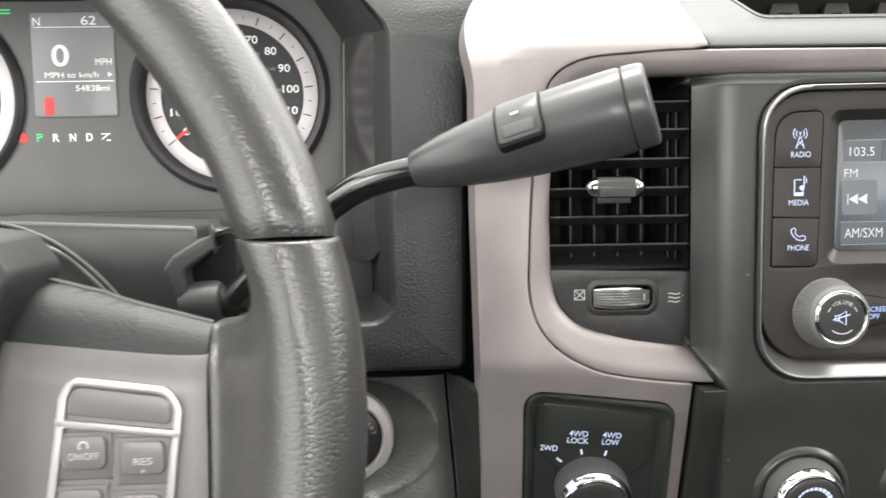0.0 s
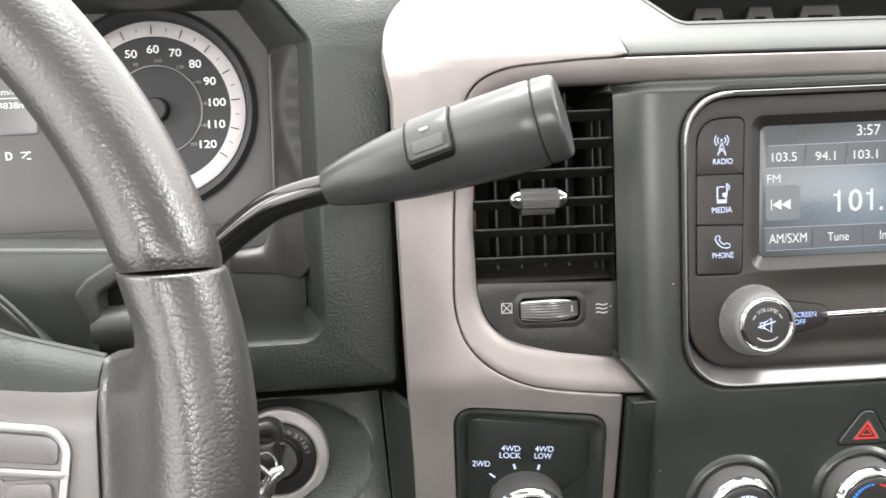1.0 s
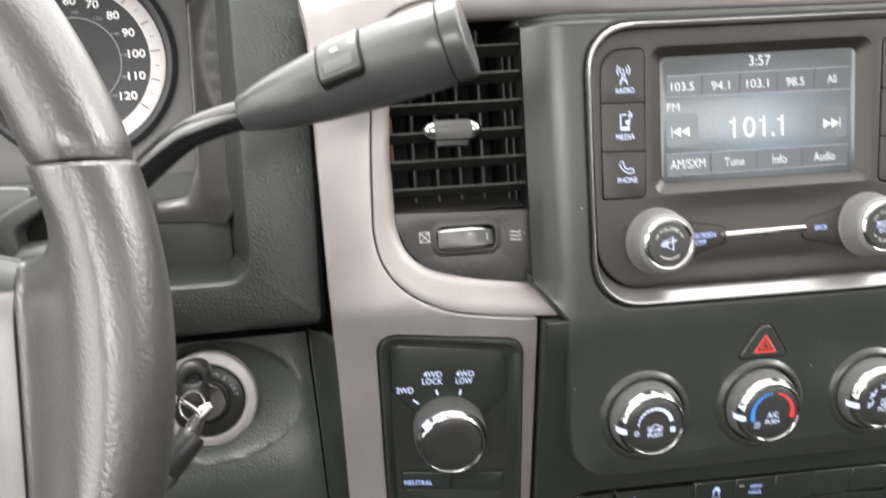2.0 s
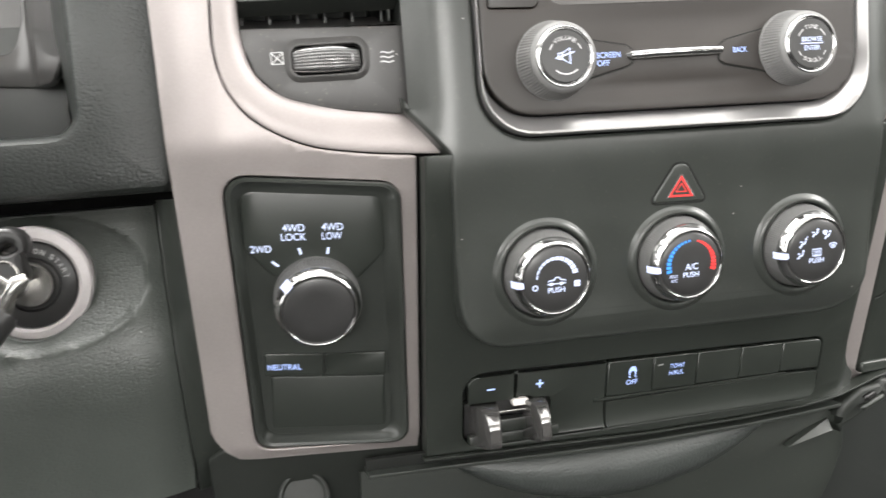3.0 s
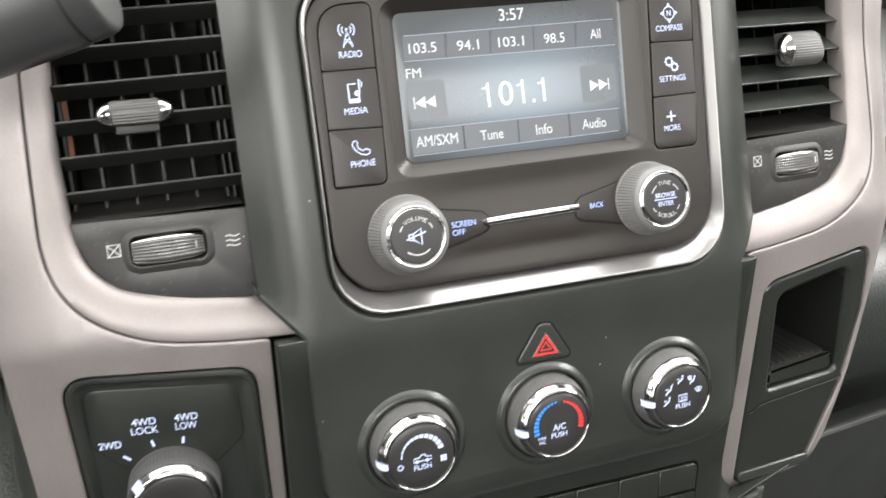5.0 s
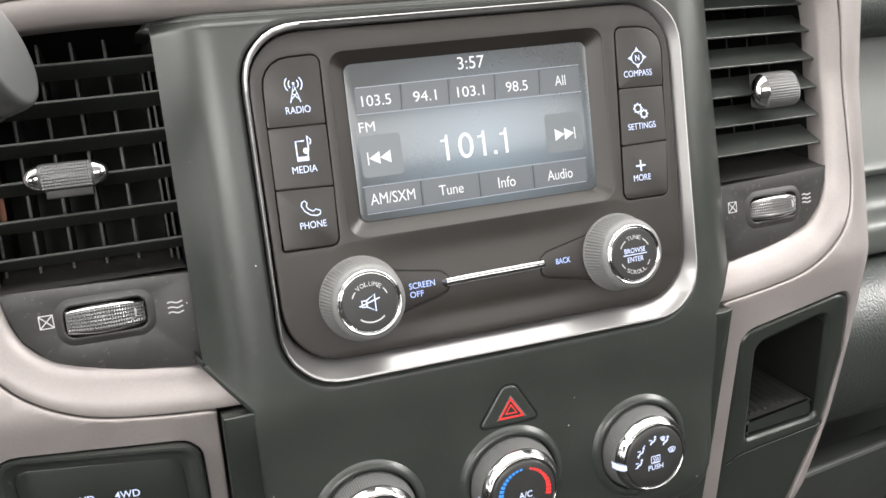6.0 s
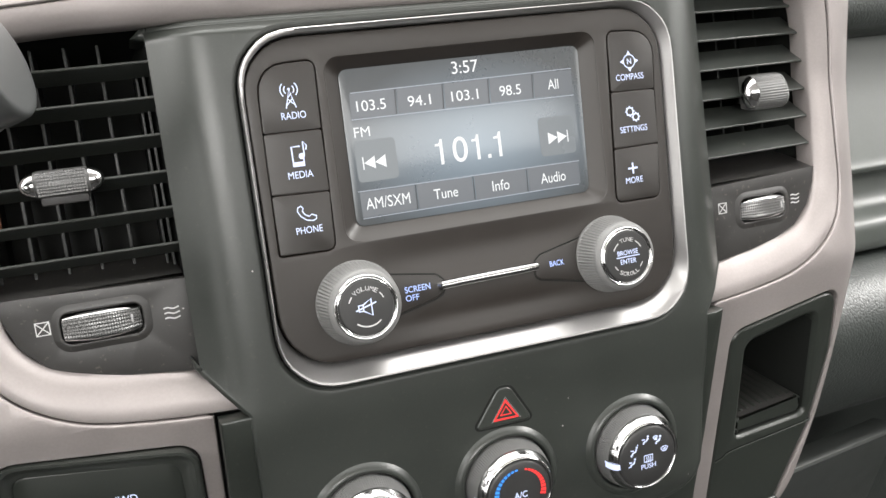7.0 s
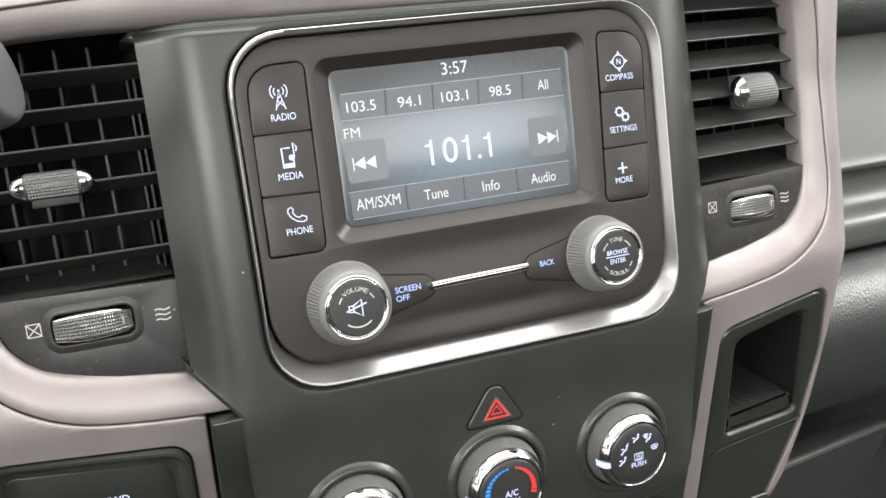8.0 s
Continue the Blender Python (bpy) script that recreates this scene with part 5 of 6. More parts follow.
def ring_knob(top, name, face, axis, r_base, r_face, height, label, studs=True):
    """A knurled knob with a bright bevel ring and a black cap; face is the middle of its front."""
    r_face += 0.5
    base, r = Vector(face) - axis * height, r_face + 2.8
    side = [(r_base, -4), (r_base, 1.0)]
    for i in range(21):
        t = i / 20
        cutin = (0.0 if i % 2 else 0.30) if studs else (0.42 if t < 0.75 else 0.0)
        side.append((r_base + (r + 0.35 - r_base) * t**1.5, 1.0 + (height * 0.70 - 1.0) * t, cutin))
    side += [(r + 0.3, height * 0.72), (r - 1, height * 0.74)]
    knob = part(name, lathe(bmesh.new(), base, axis, side, 240 if studs else 150), RUBBER, top, label, angle=12)
    roll = [(r + 0.1, height * 0.70), (r + 0.15, height * 0.745), (r - 0.25, height * 0.80), (r - 0.9, height * 0.87), (r_face + 1.3, height * 0.94), (r_face + 0.7, height * 0.985), (r_face + 0.3, height * 0.995), (r_face - 0.1, height * 0.985)]
    part("bezel", lathe(bmesh.new(), base, axis, [(r - 1.0, height * 0.68)] + roll + [(r_face - 0.6, height * 0.8)], 128), CHROME, knob, "chrome bevel ring", angle=60)
    part("cap", lathe(bmesh.new(), base, axis, [(r_face + 0.0, height * 0.7), (r_face - 0.1, height * 0.90), (r_face - 0.4, height * 0.955), (r_face - 1.4, height), (r_face * 0.5, height + 0.12), (1, height + 0.15)], 72), CAP, knob)
    return knob


def hazard_switch():
    surf = lambda x, z: stack_front(x, z) - 0.9
    top = thing("hazard_switch", (0, 6, -104), "black triangular hazard switch with a red triangle", "hazard switch")
    tri = rounded([(-15.2, -111, 2.0), (13.4, -111.6, 2.0), (2.6, -93.6, 4), (-3.2, -93.4, 4)], 5)
    part("button", plate(tri, surf, 6, 1.2, steps=4), STACK, top)
    part("gap", plate(grown(tri, 0.9), lambda x, z: stack_front(x, z) - 0.25, 2, 0.05, holes=[grown(tri, -0.2)]), DARK, top)
    bm = stroke(bmesh.new(), [(-5.6, -108.2), (5.6, -108.5), (-0.1, -99.8)], 1.5, True)
    part("triangle", on_surface(bm, surf), RED, top, "red outlined triangle")
    part("outline", on_surface(stroke(bmesh.new(), [(-6.9, -109.0), (-0.1, -98.2), (6.9, -109.3)], 0.25), surf), PRINT_GREY, top, "thin pale outline")
    bm = stroke(bmesh.new(), [(-2.6, -106.4), (2.6, -106.5), (0, -102.6)], 0.8, True)
    part("inner_triangle", on_surface(bm, surf), RED, top)
    return top


def climate_controls():
    names = ("fan_control", "temperature_control", "airflow_control")
    labels = ("black knurled fan knob with a chrome ring and white legend", "black temperature knob with chrome ring, blue and red scale", "black knurled airflow knob with a chrome ring and white symbols")
    for k, (x, z) in enumerate(HVAC):
        face = Vector((x, -3.4, z))
        top = thing(names[k], tuple(HVAC_BASE[k]), labels[k], "climate knob", "climate knobs")
        bc = HVAC_BASE[k]
        y0 = stack_front(bc.x, bc.z)
        n = Vector((0, -1, -0.12)).normalized()
        part("surround", lathe(bmesh.new(), Vector((bc.x, y0, bc.z)), n, [(26.0, -1.0), (25.2, -0.1), (24.4, 0.8), (23.6, 1.6), (22.8, 2.1), (22.0, 2.3), (21.4, 2.1), (21.0, 1.4), (20.9, -6), (20.7, -9), (1, -9)], 96), STACK, top, "raised charcoal collar", angle=60)
        ring_knob(top, "knob", face, AXIS, 20.4, 14.9, 16, "tapered studded dark grey knob")
        a = radians(185)
        bm = bmesh.new()
        u, w, q = frame_of(AXIS)
        rows = [[bm.verts.new(face + (u * r * math.cos(a + d) + w * r * math.sin(a + d)) + AXIS * h) for d in (-wide, wide)] for r, h, wide in ((15.3, 0.5, 0.085), (16.6, 0.15, 0.085), (17.8, -1.4, 0.085), (18.5, -3.4, 0.085), (19.0, -6.4, 0.085))]
        for p, q in zip(rows, rows[1:]):
            bm.faces.new((p[0], p[1], q[1], q[0]))
        bm.normal_update()
        for f in bm.faces:
            if f.normal.y > 0:
                f.normal_flip()
        part("pointer", bm, LEGEND, top, "lit white pointer")
        bm = letters(bmesh.new(), "PUSH", 0, -5.0, 8.4, 2.6, bold=0.008)
        if k == 0:
            # a wedge of tapering bars
            for i in range(12):
                a0, a1 = 178 - 14.2 * i, 178 - 14.2 * i - 11.6
                b2 = fill(bmesh.new(), arc(0, 0.6, 9.0 + 0.30 + 0.08 * i, a0, a1, 3) + arc(0, 0.6, 9.0 - 0.30 - 0.08 * i, a1, a0, 3))
                part("scale_bar", tilted(b2, face + AXIS * 0.15, AXIS), LEGEND, top)
            stroke(bm, arc(-10.6, -3.2, 1.2, 0, 330, 12), 0.5, True)
            for i in range(4):
                a = radians(45 + 90 * i)
                fill(bm, disc(10.4 + 1.1 * math.cos(a), -2.8 + 1.1 * math.sin(a), 0.85, 8))
            stroke(bm, [(-4.4, -2.0), (-4.0, -0.4), (-1.2, -0.2), (-0.4, 1.0), (1.4, 1.0), (2.2, -0.2), (4.4, -0.4), (4.4, -2.0)], 0.55, True)
            fill(bm, disc(-2.6, -2.1, 0.9, 10)), fill(bm, disc(2.4, -2.1, 0.9, 10))
        elif k == 1:
            letters(bm, "A/C", 0.2, -1.0, 6.8, 3.2, bold=0.008)
            letters(bm, "MAX", -9.2, -5.2, 4.2, 1.6), letters(bm, "A/C", -9.2, -7.4, 3.6, 1.6)
            for colour, a0, name in ((1, 196, "blue_scale"), (0, 76, "red_scale")):
                b2 = bmesh.new()
                for i in range(11):
                    wd = (1.3 - 0.09 * i) if colour else (0.4 + 0.09 * i)
                    s0 = (a0 - 9.6 * i) if colour else (a0 - 8.6 * i)
                    step = 7.0 if colour else 6.6
                    fill(b2, arc(0, 0, 11.2 + wd, s0, s0 - step, 2) + arc(0, 0, 11.2 - wd, s0 - step, s0, 2))
                part(name, tilted(b2, face + AXIS * 0.15, AXIS), BLUE if colour else RED, top)
        else:
            for i, a in enumerate((190, 150, 100, 54, 10)):
                px, pz = 9.4 * math.cos(radians(a)), 0.2 + 9.0 * math.sin(radians(a))
                if i < 4:
                    # a seated figure with the air's arrow
                    fill(bm, disc(px + 1.5, pz + 1.8, 0.62, 10))
                    stroke(bm, [(px + 1.3, pz + 1.0), (px + 0.9, pz - 0.3), (px - 0.7, pz - 0.8), (px - 1.1, pz - 1.9)], 0.85)
                    stroke(bm, [(px - 1.9, pz + 0.7), (px - 0.1, pz + 0.4)], 0.55)
                if i in (0, 1):
                    stroke(bm, [(px - 2.2, pz - 1.9), (px - 1.2, pz - 1.6)], 0.5)
                if i >= 3:
                    ox, oz, q = (-1.3, 1.6, 0.65) if i == 3 else (0, 0, 1.0)
                    fan = [(px + ox + q * u, pz + oz + q * w) for u, w in ((-2.0, 0.9), (-1.0, 1.4), (0, 1.55), (1.0, 1.4), (2.0, 0.9), (1.0, -0.9), (-1.0, -0.9))]
                    stroke(bm, fan, 0.5, True)
                    for u in (-0.6, 0.0, 0.6):
                        stroke(bm, [(px + ox + q * u * 0.7, pz + oz - q * 0.6), (px + ox + q * u * 1.3, pz + oz + q * 0.9)], 0.3)
            stroke(bm, [(-2.4, -2.6), (2.4, -2.6), (2.4, 0.8), (-2.4, 0.8)], 0.55, True)
            for i in (-1, 0, 1):
                stroke(bm, [(i * 1.1, -3.2), (i * 1.1 + 0.3, -1.2), (i * 1.1, 0.2)], 0.4)
            for i in range(5):
                a = radians(167.5 - 39 * i)
                fill(bm, disc(9.8 * math.cos(a), 0.3 + 9.3 * math.sin(a), 0.4, 8))
        for v in bm.verts:
            v.co.x, v.co.z = v.co.x * 0.93, v.co.z * 0.93
        part("legend", tilted(bm, face + AXIS * 0.15, AXIS), LEGEND, top, "lit white legend")


def lever_blade(x0, x1, f0, f1, edge):
    """A control lever: wide at its root (x0..x1), narrow at its front (f0..f1); edge: only the bright strip round the front."""
    side = [(32, -202.6), (27, -203.8), (22.5, -208.6), (21.8, -211), (21.8, -217.5), (23.4, -220.4)]
    if edge:
        out = [(y - 0.4, z) for y, z in side[1:]]
        path = out + [(y + 1.6, z - (0.6 if z > -212 else -0.9)) for y, z in side[:0:-1]]
    else:
        path = side + [(30, -222.4), (48, -224), (48, -204)]
    bm, pair = bmesh.new(), []
    for a, b, s in ((x0, f0, 1), (x1, f1, -1)):
        row = []
        for y, z in path:
            t = min(1.0, max(0.0, (46 - y) / 24))
            row.append(bm.verts.new((a + (b - a) * t + (0.25 * s if edge else 0), y, z)))
        pair.append(row)
    n = len(path)
    for k in range(n):
        bm.faces.new((pair[0][k], pair[0][(k + 1) % n], pair[1][(k + 1) % n], pair[1][k]))
    bm.faces.new(pair[0])
    bm.faces.new(pair[1][::-1])
    bmesh.ops.recalc_face_normals(bm, faces=bm.faces)
    bmesh.ops.bevel(bm, geom=bm.edges[:], offset=0.5 if edge else 0.9, segments=2, affect="EDGES", profile=0.5)
    return bm


def switch_strip():
    surf = lambda x, z: low_stack(x, z) + 3.0 - 0.020 * max(0.0, -213 - z) ** 2
    top = thing("switch_bank", (0, 38, -206), "row of black push switches with blank covers", "switch row")
    cells = [(-100.3, -75.8), (-75.5, -27.1), (-26.8, -1.8), (-1.5, 23.0), (23.3, 48.2), (48.5, 72.6), (72.9, 96.4)]
    for k, (x0, x1) in enumerate(cells):
        a, b = strip_top(x0) - 0.6, strip_top(x1) - 0.6
        if k == 0:
            corners = [(x0, -203.2, 0.6), (x1, -203.9, 0.6), (x1, b, 0.3), (x0, a, 10)]
        elif k == 1:
            corners = [(x0, -204.0, 0.6), (-72.0, -201.0, 1), (-66, -203.6, 1), (-57.6, -204.3, 0.6), (-57.6, -225.6, 0.6), (x1, -226.2, 0.6), (x1, b, 0.3), (x0, a, 0.3)]
        else:
            corners = [(x0, -209.0, 0), (x1, -209.4, 0), (x1, b, 4 if k == 6 else 0), (x0, a, 0)]
        sw = part("switch" if k > 1 else "cover", plate(rounded(corners, 6), surf, 8, 0.8, steps=4, cut_z=(-213, -216, -219, -222, -224) if k == 1 else ()), SWITCH, top, angle=60)
        bm = bmesh.new()
        if k == 0:
            stroke(bm, [(-90.3, -196), (-86.2, -196)], 0.8)
        if k == 1:
            stroke(bm, [(-65, -196.3), (-61, -196.3)], 0.9), stroke(bm, [(-63, -194.2), (-63, -198.4)], 0.9)
        if k == 2:
            letters(bm, "OFF", -13.2, -202.6, 6.4, 2.6, bold=0.006)
            fill(bm, [(-15.6, -196.6), (-14.8, -195.2), (-14.2, -194.0), (-12.2, -194.0), (-11.6, -195.2), (-10.8, -196.6)])
            fill(bm, disc(-14.8, -197.0, 0.7, 8)), fill(bm, disc(-11.6, -197.0, 0.7, 8))
            for x in (-15.4, -12.2):
                stroke(bm, [(x, -197.6), (x + 0.9, -198.4), (x + 0.2, -199.2), (x + 1.3, -200.2)], 0.6)
        if k == 3:
            letters(bm, "TOW/", 11.5, -196.8, 8.0, 2.5, bold=0.006), letters(bm, "HAUL", 11.5, -200.6, 8.2, 2.5, bold=0.006)
        if k < 4:
            part("legend", on_surface(bm, surf), LEGEND_BLUE, sw, "lit bluish legend")
        if k == 3:
            part("indicator", on_surface(fill(bmesh.new(), [(0.6, -195.0), (3.6, -194.8), (3.6, -195.6), (0.6, -195.8)]), surf), PRINT_GREY, sw)
    part("lower_cover", plate(rounded([(-26.6, -226.4, 0.6), (96.6, -226.8, 14), (96.8, -211.0, 0.6), (78, -210.6, 0.4), (77, -211.0, 0.4), (-26.6, -211.4, 0.6)], 7), surf, 8, 0.6, steps=4, cut_z=(-213, -215, -217, -219, -221, -223, -225)), SWITCH, top)
    part("ridge", plate([(-33.4, -211.0), (77, -210.9), (77.4, -209.7), (-33.4, -209.3)], lambda x, z: surf(x, z) - 0.7, 3, 0.35), SWITCH, top)

    lev = thing("brake_lever_pair", (-78, 38, -214), "pair of black brake control levers with chrome edges", "brake control")
    part("recess", plate(rounded([(-100, -225.4, 7), (-52.6, -225.6, 1), (-52.6, -205.4, 1), (-66, -204.4, 1), (-72, -201.8, 1), (-75, -204.8, 1), (-100, -204.0, 1)], 4), lambda x, z: low_stack(x, z) + 9, 1, 0.2), CAP, lev)
    part("slide_bar", block(bmesh.new(), -84, -68, 40, 47, -218.4, -212, 0.8), SWITCH, lev)
    part("window", block(bmesh.new(), -77.4, -69.8, 38.5, 44, -205.6, -202.6, 0.4), TAG, lev, "pale indicator window")
    part("spring_clip", block(bmesh.new(), -84, -68, 42, 46, -209.4, -208.4, 0.2), STEEL, lev)
    part("backing", block(bmesh.new(), -99.6, -52.8, 43.5, 50, -224.8, -219.6, 1.2), SWITCH, lev)
    for x0, x1, f0, f1 in ((-98.6, -83.6, -95.0, -89.2), (-72.6, -59.4, -69.4, -64.4)):
        one = part("lever", lever_blade(x0, x1, f0, f1, False), ROD, lev, "glossy dark grey lever")
        part("chrome_edge", lever_blade(x0, x1, f0, f1, True), WORN, one, "worn smoky chrome edge")
    return top


# ---- radio ----
def radio():
    top = thing("car_radio", (2, 10, 0), "black car radio with lit display and knobs in silver frame", "car radio")
    outer, inner = grown(RADIO_HOLE, -0.2), grown(rounded([(-91.8, 62.4, 23), (95.6, 63.6, 23), (92.4, -69.6, 25), (-92.0, -67.8, 25)], 8), 0)
    bm, rows = bmesh.new(), []
    for t, y in ((0, 6), (0, 0.4), (0.04, -1.4), (0.12, -2.4), (0.22, -2.3), (0.5, 0.2), (0.8, 2.6), (0.96, 4.2), (1.0, 5.2), (1.0, 9)):
        row = []
        for a, b in zip(outer, inner):
            slim = max(0.0, min(1.0, (5.0 - math.hypot(b[0] - a[0], b[1] - a[1])) / 2.5))
            crest = -0.4 - 1.7 * math.sin(math.pi * (0.1 + 0.8 * t)) ** 0.6 if 0 < t < 1 else y
            row.append(bm.verts.new((a[0] + (b[0] - a[0]) * t, y * (1 - slim) + crest * slim, a[1] + (b[1] - a[1]) * t)))
        rows.append(row)
    for r0, r1 in zip(rows, rows[1:]):
        for k in range(len(r0)):
            bm.faces.new((r0[k], r0[(k + 1) % len(r0)], r1[(k + 1) % len(r0)], r1[k]))
    bmesh.ops.recalc_face_normals(bm, faces=bm.faces)
    f = max(bm.faces, key=lambda q: -q.calc_center_median().y)
    if f.normal.y > 0:
        bmesh.ops.reverse_faces(bm, faces=bm.faces)
    part("frame", bm, RING, top, "satin silver frame")

    def surf(x, z):
        # the face dishes in under the chrome bar and rises to the frame below
        y = 1.0 + 1.6 * math.exp(-((z + 31) / 9) ** 2) * max(0, 1 - (abs(x - 1) / 62) ** 4)
        return y + 1.2 * math.exp(-((z + 58) / 5) ** 2) * max(0, 1 - ((x - 1) / 50) ** 4)
    window = rounded([(-60, -20, 6), (60, -20, 6), (61.5, 53.5, 6), (-59, 52.5, 6)], 6)
    face_out = rounded([(-91.2, 61.8, 22.6), (95, 63.0, 22.6), (91.8, -69.0, 24.6), (-91.4, -67.2, 24.6)], 8)
    btn_l = [rounded(c, 5) for c in ([(-86.4, 26.4, 0.8), (-64.2, 26.2, 0.8), (-63.4, 52.2, 3), (-85.4, 51.6, 14)], [(-86.8, 2.6, 0.8), (-64.5, 1.8, 0.8), (-64.2, 25.6, 0.8), (-86.4, 25.8, 0.8)], [(-87, -21, 0.8), (-65.4, -21.4, 3), (-64.5, 1.2, 0.8), (-86.8, 2.0, 0.8)])]
    btn_r = [rounded(c, 5) for c in ([(67.6, 26.8, 0.8), (89.2, 26.4, 0.8), (91, 51.4, 14), (68.6, 52.6, 3)], [(66.2, 1.8, 0.8), (88.6, 2.0, 0.8), (89.2, 25.8, 0.8), (67.6, 26.2, 0.8)], [(64.8, -21.8, 3), (86.6, -22.0, 3), (88.6, 1.4, 0.8), (66.2, 1.2, 0.8)])]
    slot_l = grown(rounded([(-87, -21, 0.8), (-65.4, -21.4, 3), (-63.4, 52.2, 3), (-85.4, 51.6, 14)], 5), 0.5)
    slot_r = grown(rounded([(64.8, -21.8, 3), (86.6, -22.0, 3), (91, 51.4, 14), (68.6, 52.6, 3)], 5), 0.5)
    bm = plate(face_out, surf, 10, 0.8, holes=[window, slot_l, slot_r], cut_z=(-22, -24, -26, -28, -30, -32, -34, -36, -39, -42, -48, -52, -55, -57, -59, -61, -64), cut_x=(-48, -30, -10, 10, 30, 48))
    part("faceplate", bm, FACE, top)
    part("backing", plate(grown(face_out, -1), 9, 2, 0.2), DARK, top)
    # bevelled well round the display
    glass = rounded([(-53.6, -14.6, 3.4), (53.8, -15.2, 3.4), (55.6, 48.6, 3.4), (-52.6, 47.8, 3.4)], 6)
    bm = bmesh.new()
    a = [bm.verts.new((x, 1.0, z)) for x, z in grown(window, 0.9)]
    b = [bm.verts.new((x, 2.4, z)) for x, z in grown(window, -1.2)]
    c = [bm.verts.new((x, 6.8, z)) for x, z in glass]
    for p, q in ((a, b), (b, c)):
        for k in range(len(p)):
            bm.faces.new((p[k], p[(k + 1) % len(p)], q[(k + 1) % len(p)], q[k]))
    bmesh.ops.recalc_face_normals(bm, faces=bm.faces)
    if sum(f.normal.y for f in bm.faces) > 0:
        bmesh.ops.reverse_faces(bm, faces=bm.faces)
    part("display_well", bm, FACE, top)
    disp = part("display", plate(grown(glass, 0.4), 6.0, 2, 0.3), SCREEN, top, "lit blue-grey touch display")
    at = level(5.9)
    for x0, z0, x1, z1 in ((-49, 38.6, 51.5, 39.2), (-50, 28.0, 51.5, 27.6), (-51.6, -0.9, 50.4, -1.3), (-51, -12.0, 49, -11.6)):
        part("rule_line", on_surface(stroke(bmesh.new(), [(x0, z0), (x1, z1)], 0.3), at), SCREEN_LINE, disp)
    for x in (-30.4, -9.6, 11.2, 32.0):
        part("divider", on_surface(stroke(bmesh.new(), [(x, 38.4), (x - 0.5, 28.2)], 0.4), at), DIAL, disp)
    for x in (-27, -1, 24.2):
        part("divider", on_surface(stroke(bmesh.new(), [(x, -1.2), (x - 0.3, -11.4)], 0.4), at), DIAL, disp)
    for x0, x1 in ((-50, -30.8), (-30, -10), (-9.2, 10.8), (11.6, 31.6), (32.4, 51)):
        part("preset_field", on_surface(fill(bmesh.new(), [(x0, 28.4), (x1, 28.2), (x1 + 0.4, 38.6), (x0 + 0.4, 38.4)], 0.05), at), SCREEN_TAB, disp)
    for x0, x1 in ((-51, -27.5), (-26.5, -1.5), (-0.5, 23.7), (24.7, 50)):
        part("menu_field", on_surface(fill(bmesh.new(), [(x0, -11.6), (x1, -11.4), (x1, -1.5), (x0, -1.3)], 0.05), at), SCREEN_TAB, disp)
    for x0 in (32.4, -50.6):
        part("skip_field", on_surface(fill(bmesh.new(), rrect(x0, x0 + 17.4, 2.6, 19.4, 2), 0.05), at), SCREEN_SKIP, disp)
    for word, x, z, w, h in (("3:57", 1.5, 44.5, 12.6, 5.4), ("103.5", -41.1, 33.1, 13.0, 4.5), ("94.1", -20.4, 32.8, 10.6, 4.5), ("103.1", 0, 32.8, 12.8, 4.5), ("98.5", 21.1, 32.8, 10.6, 4.5), ("All", 41.8, 33.3, 5.4, 4.5), ("FM", -46.5, 22.8, 7.0, 4.2), ("AM/SXM", -39.5, -6.3, 20, 4.9), ("Tune", -14, -6.6, 11.4, 4.5), ("Info", 11.4, -6.8, 8.4, 4.8), ("Audio", 36.8, -6.8, 12.8, 4.7)):
        part("lettering", on_surface(letters(bmesh.new(), word, x, z, w * 0.95, h * 0.95), at), SCREEN_TEXT, disp, "white display lettering")
    bm = letters(bmesh.new(), "0", -5.2, 10.7, 6.8, 10.6, bold=0.004)
    for x in (-13.6, 3.0, 13.2):
        fill(bm, [(x - 0.7, 5.4), (x + 0.7, 5.4), (x + 0.7, 16.0), (x - 0.3, 16.0), (x - 0.7, 14.6)])
        fill(bm, [(x - 2.7, 13.2), (x - 0.7, 13.2), (x - 0.7, 14.6), (x - 1.2, 14.2), (x - 2.7, 14.1)])
    fill(bm, [(7.2, 5.4), (8.7, 5.4), (8.7, 7.0), (7.2, 7.0)])
    part("lettering", on_surface(bm, at), SCREEN_TEXT, disp, "large white display figures")
    for x, q in ((-42.7, -1), (41.1, 1)):
        bm = bmesh.new()
        for k in (-1, 0):
            fill(bm, [(x + q * 4.6 * k, 10.2 + 2.6), (x + q * 4.6 * k, 10.2 - 2.6), (x + q * 4.6 * (k + 1), 10.2)])
        stroke(bm, [(x + q * 5.0, 12.8), (x + q * 5.0, 7.6)], 0.5)
        part("skip_mark", on_surface(bm, at), SCREEN_TEXT, disp, "white skip arrow")

    # buttons beside the display
    def icon_radio(bm):
        stroke(bm, [(-76.6, 34.4), (-74.4, 42.4), (-72.2, 34.4)], 0.55), stroke(bm, [(-76.2, 35.6), (-73.2, 38.6)], 0.4), stroke(bm, [(-72.6, 35.6), (-75.6, 38.6)], 0.4), stroke(bm, [(-75.4, 38.8), (-73.6, 40.8)], 0.4)
        for r in (2.2, 3.8):
            stroke(bm, arc(-74.4, 42.4, r, -45, 45, 8), 0.5), stroke(bm, arc(-74.4, 42.4, r, 135, 225, 8), 0.5)
        fill(bm, disc(-74.4, 42.6, 0.6, 8))

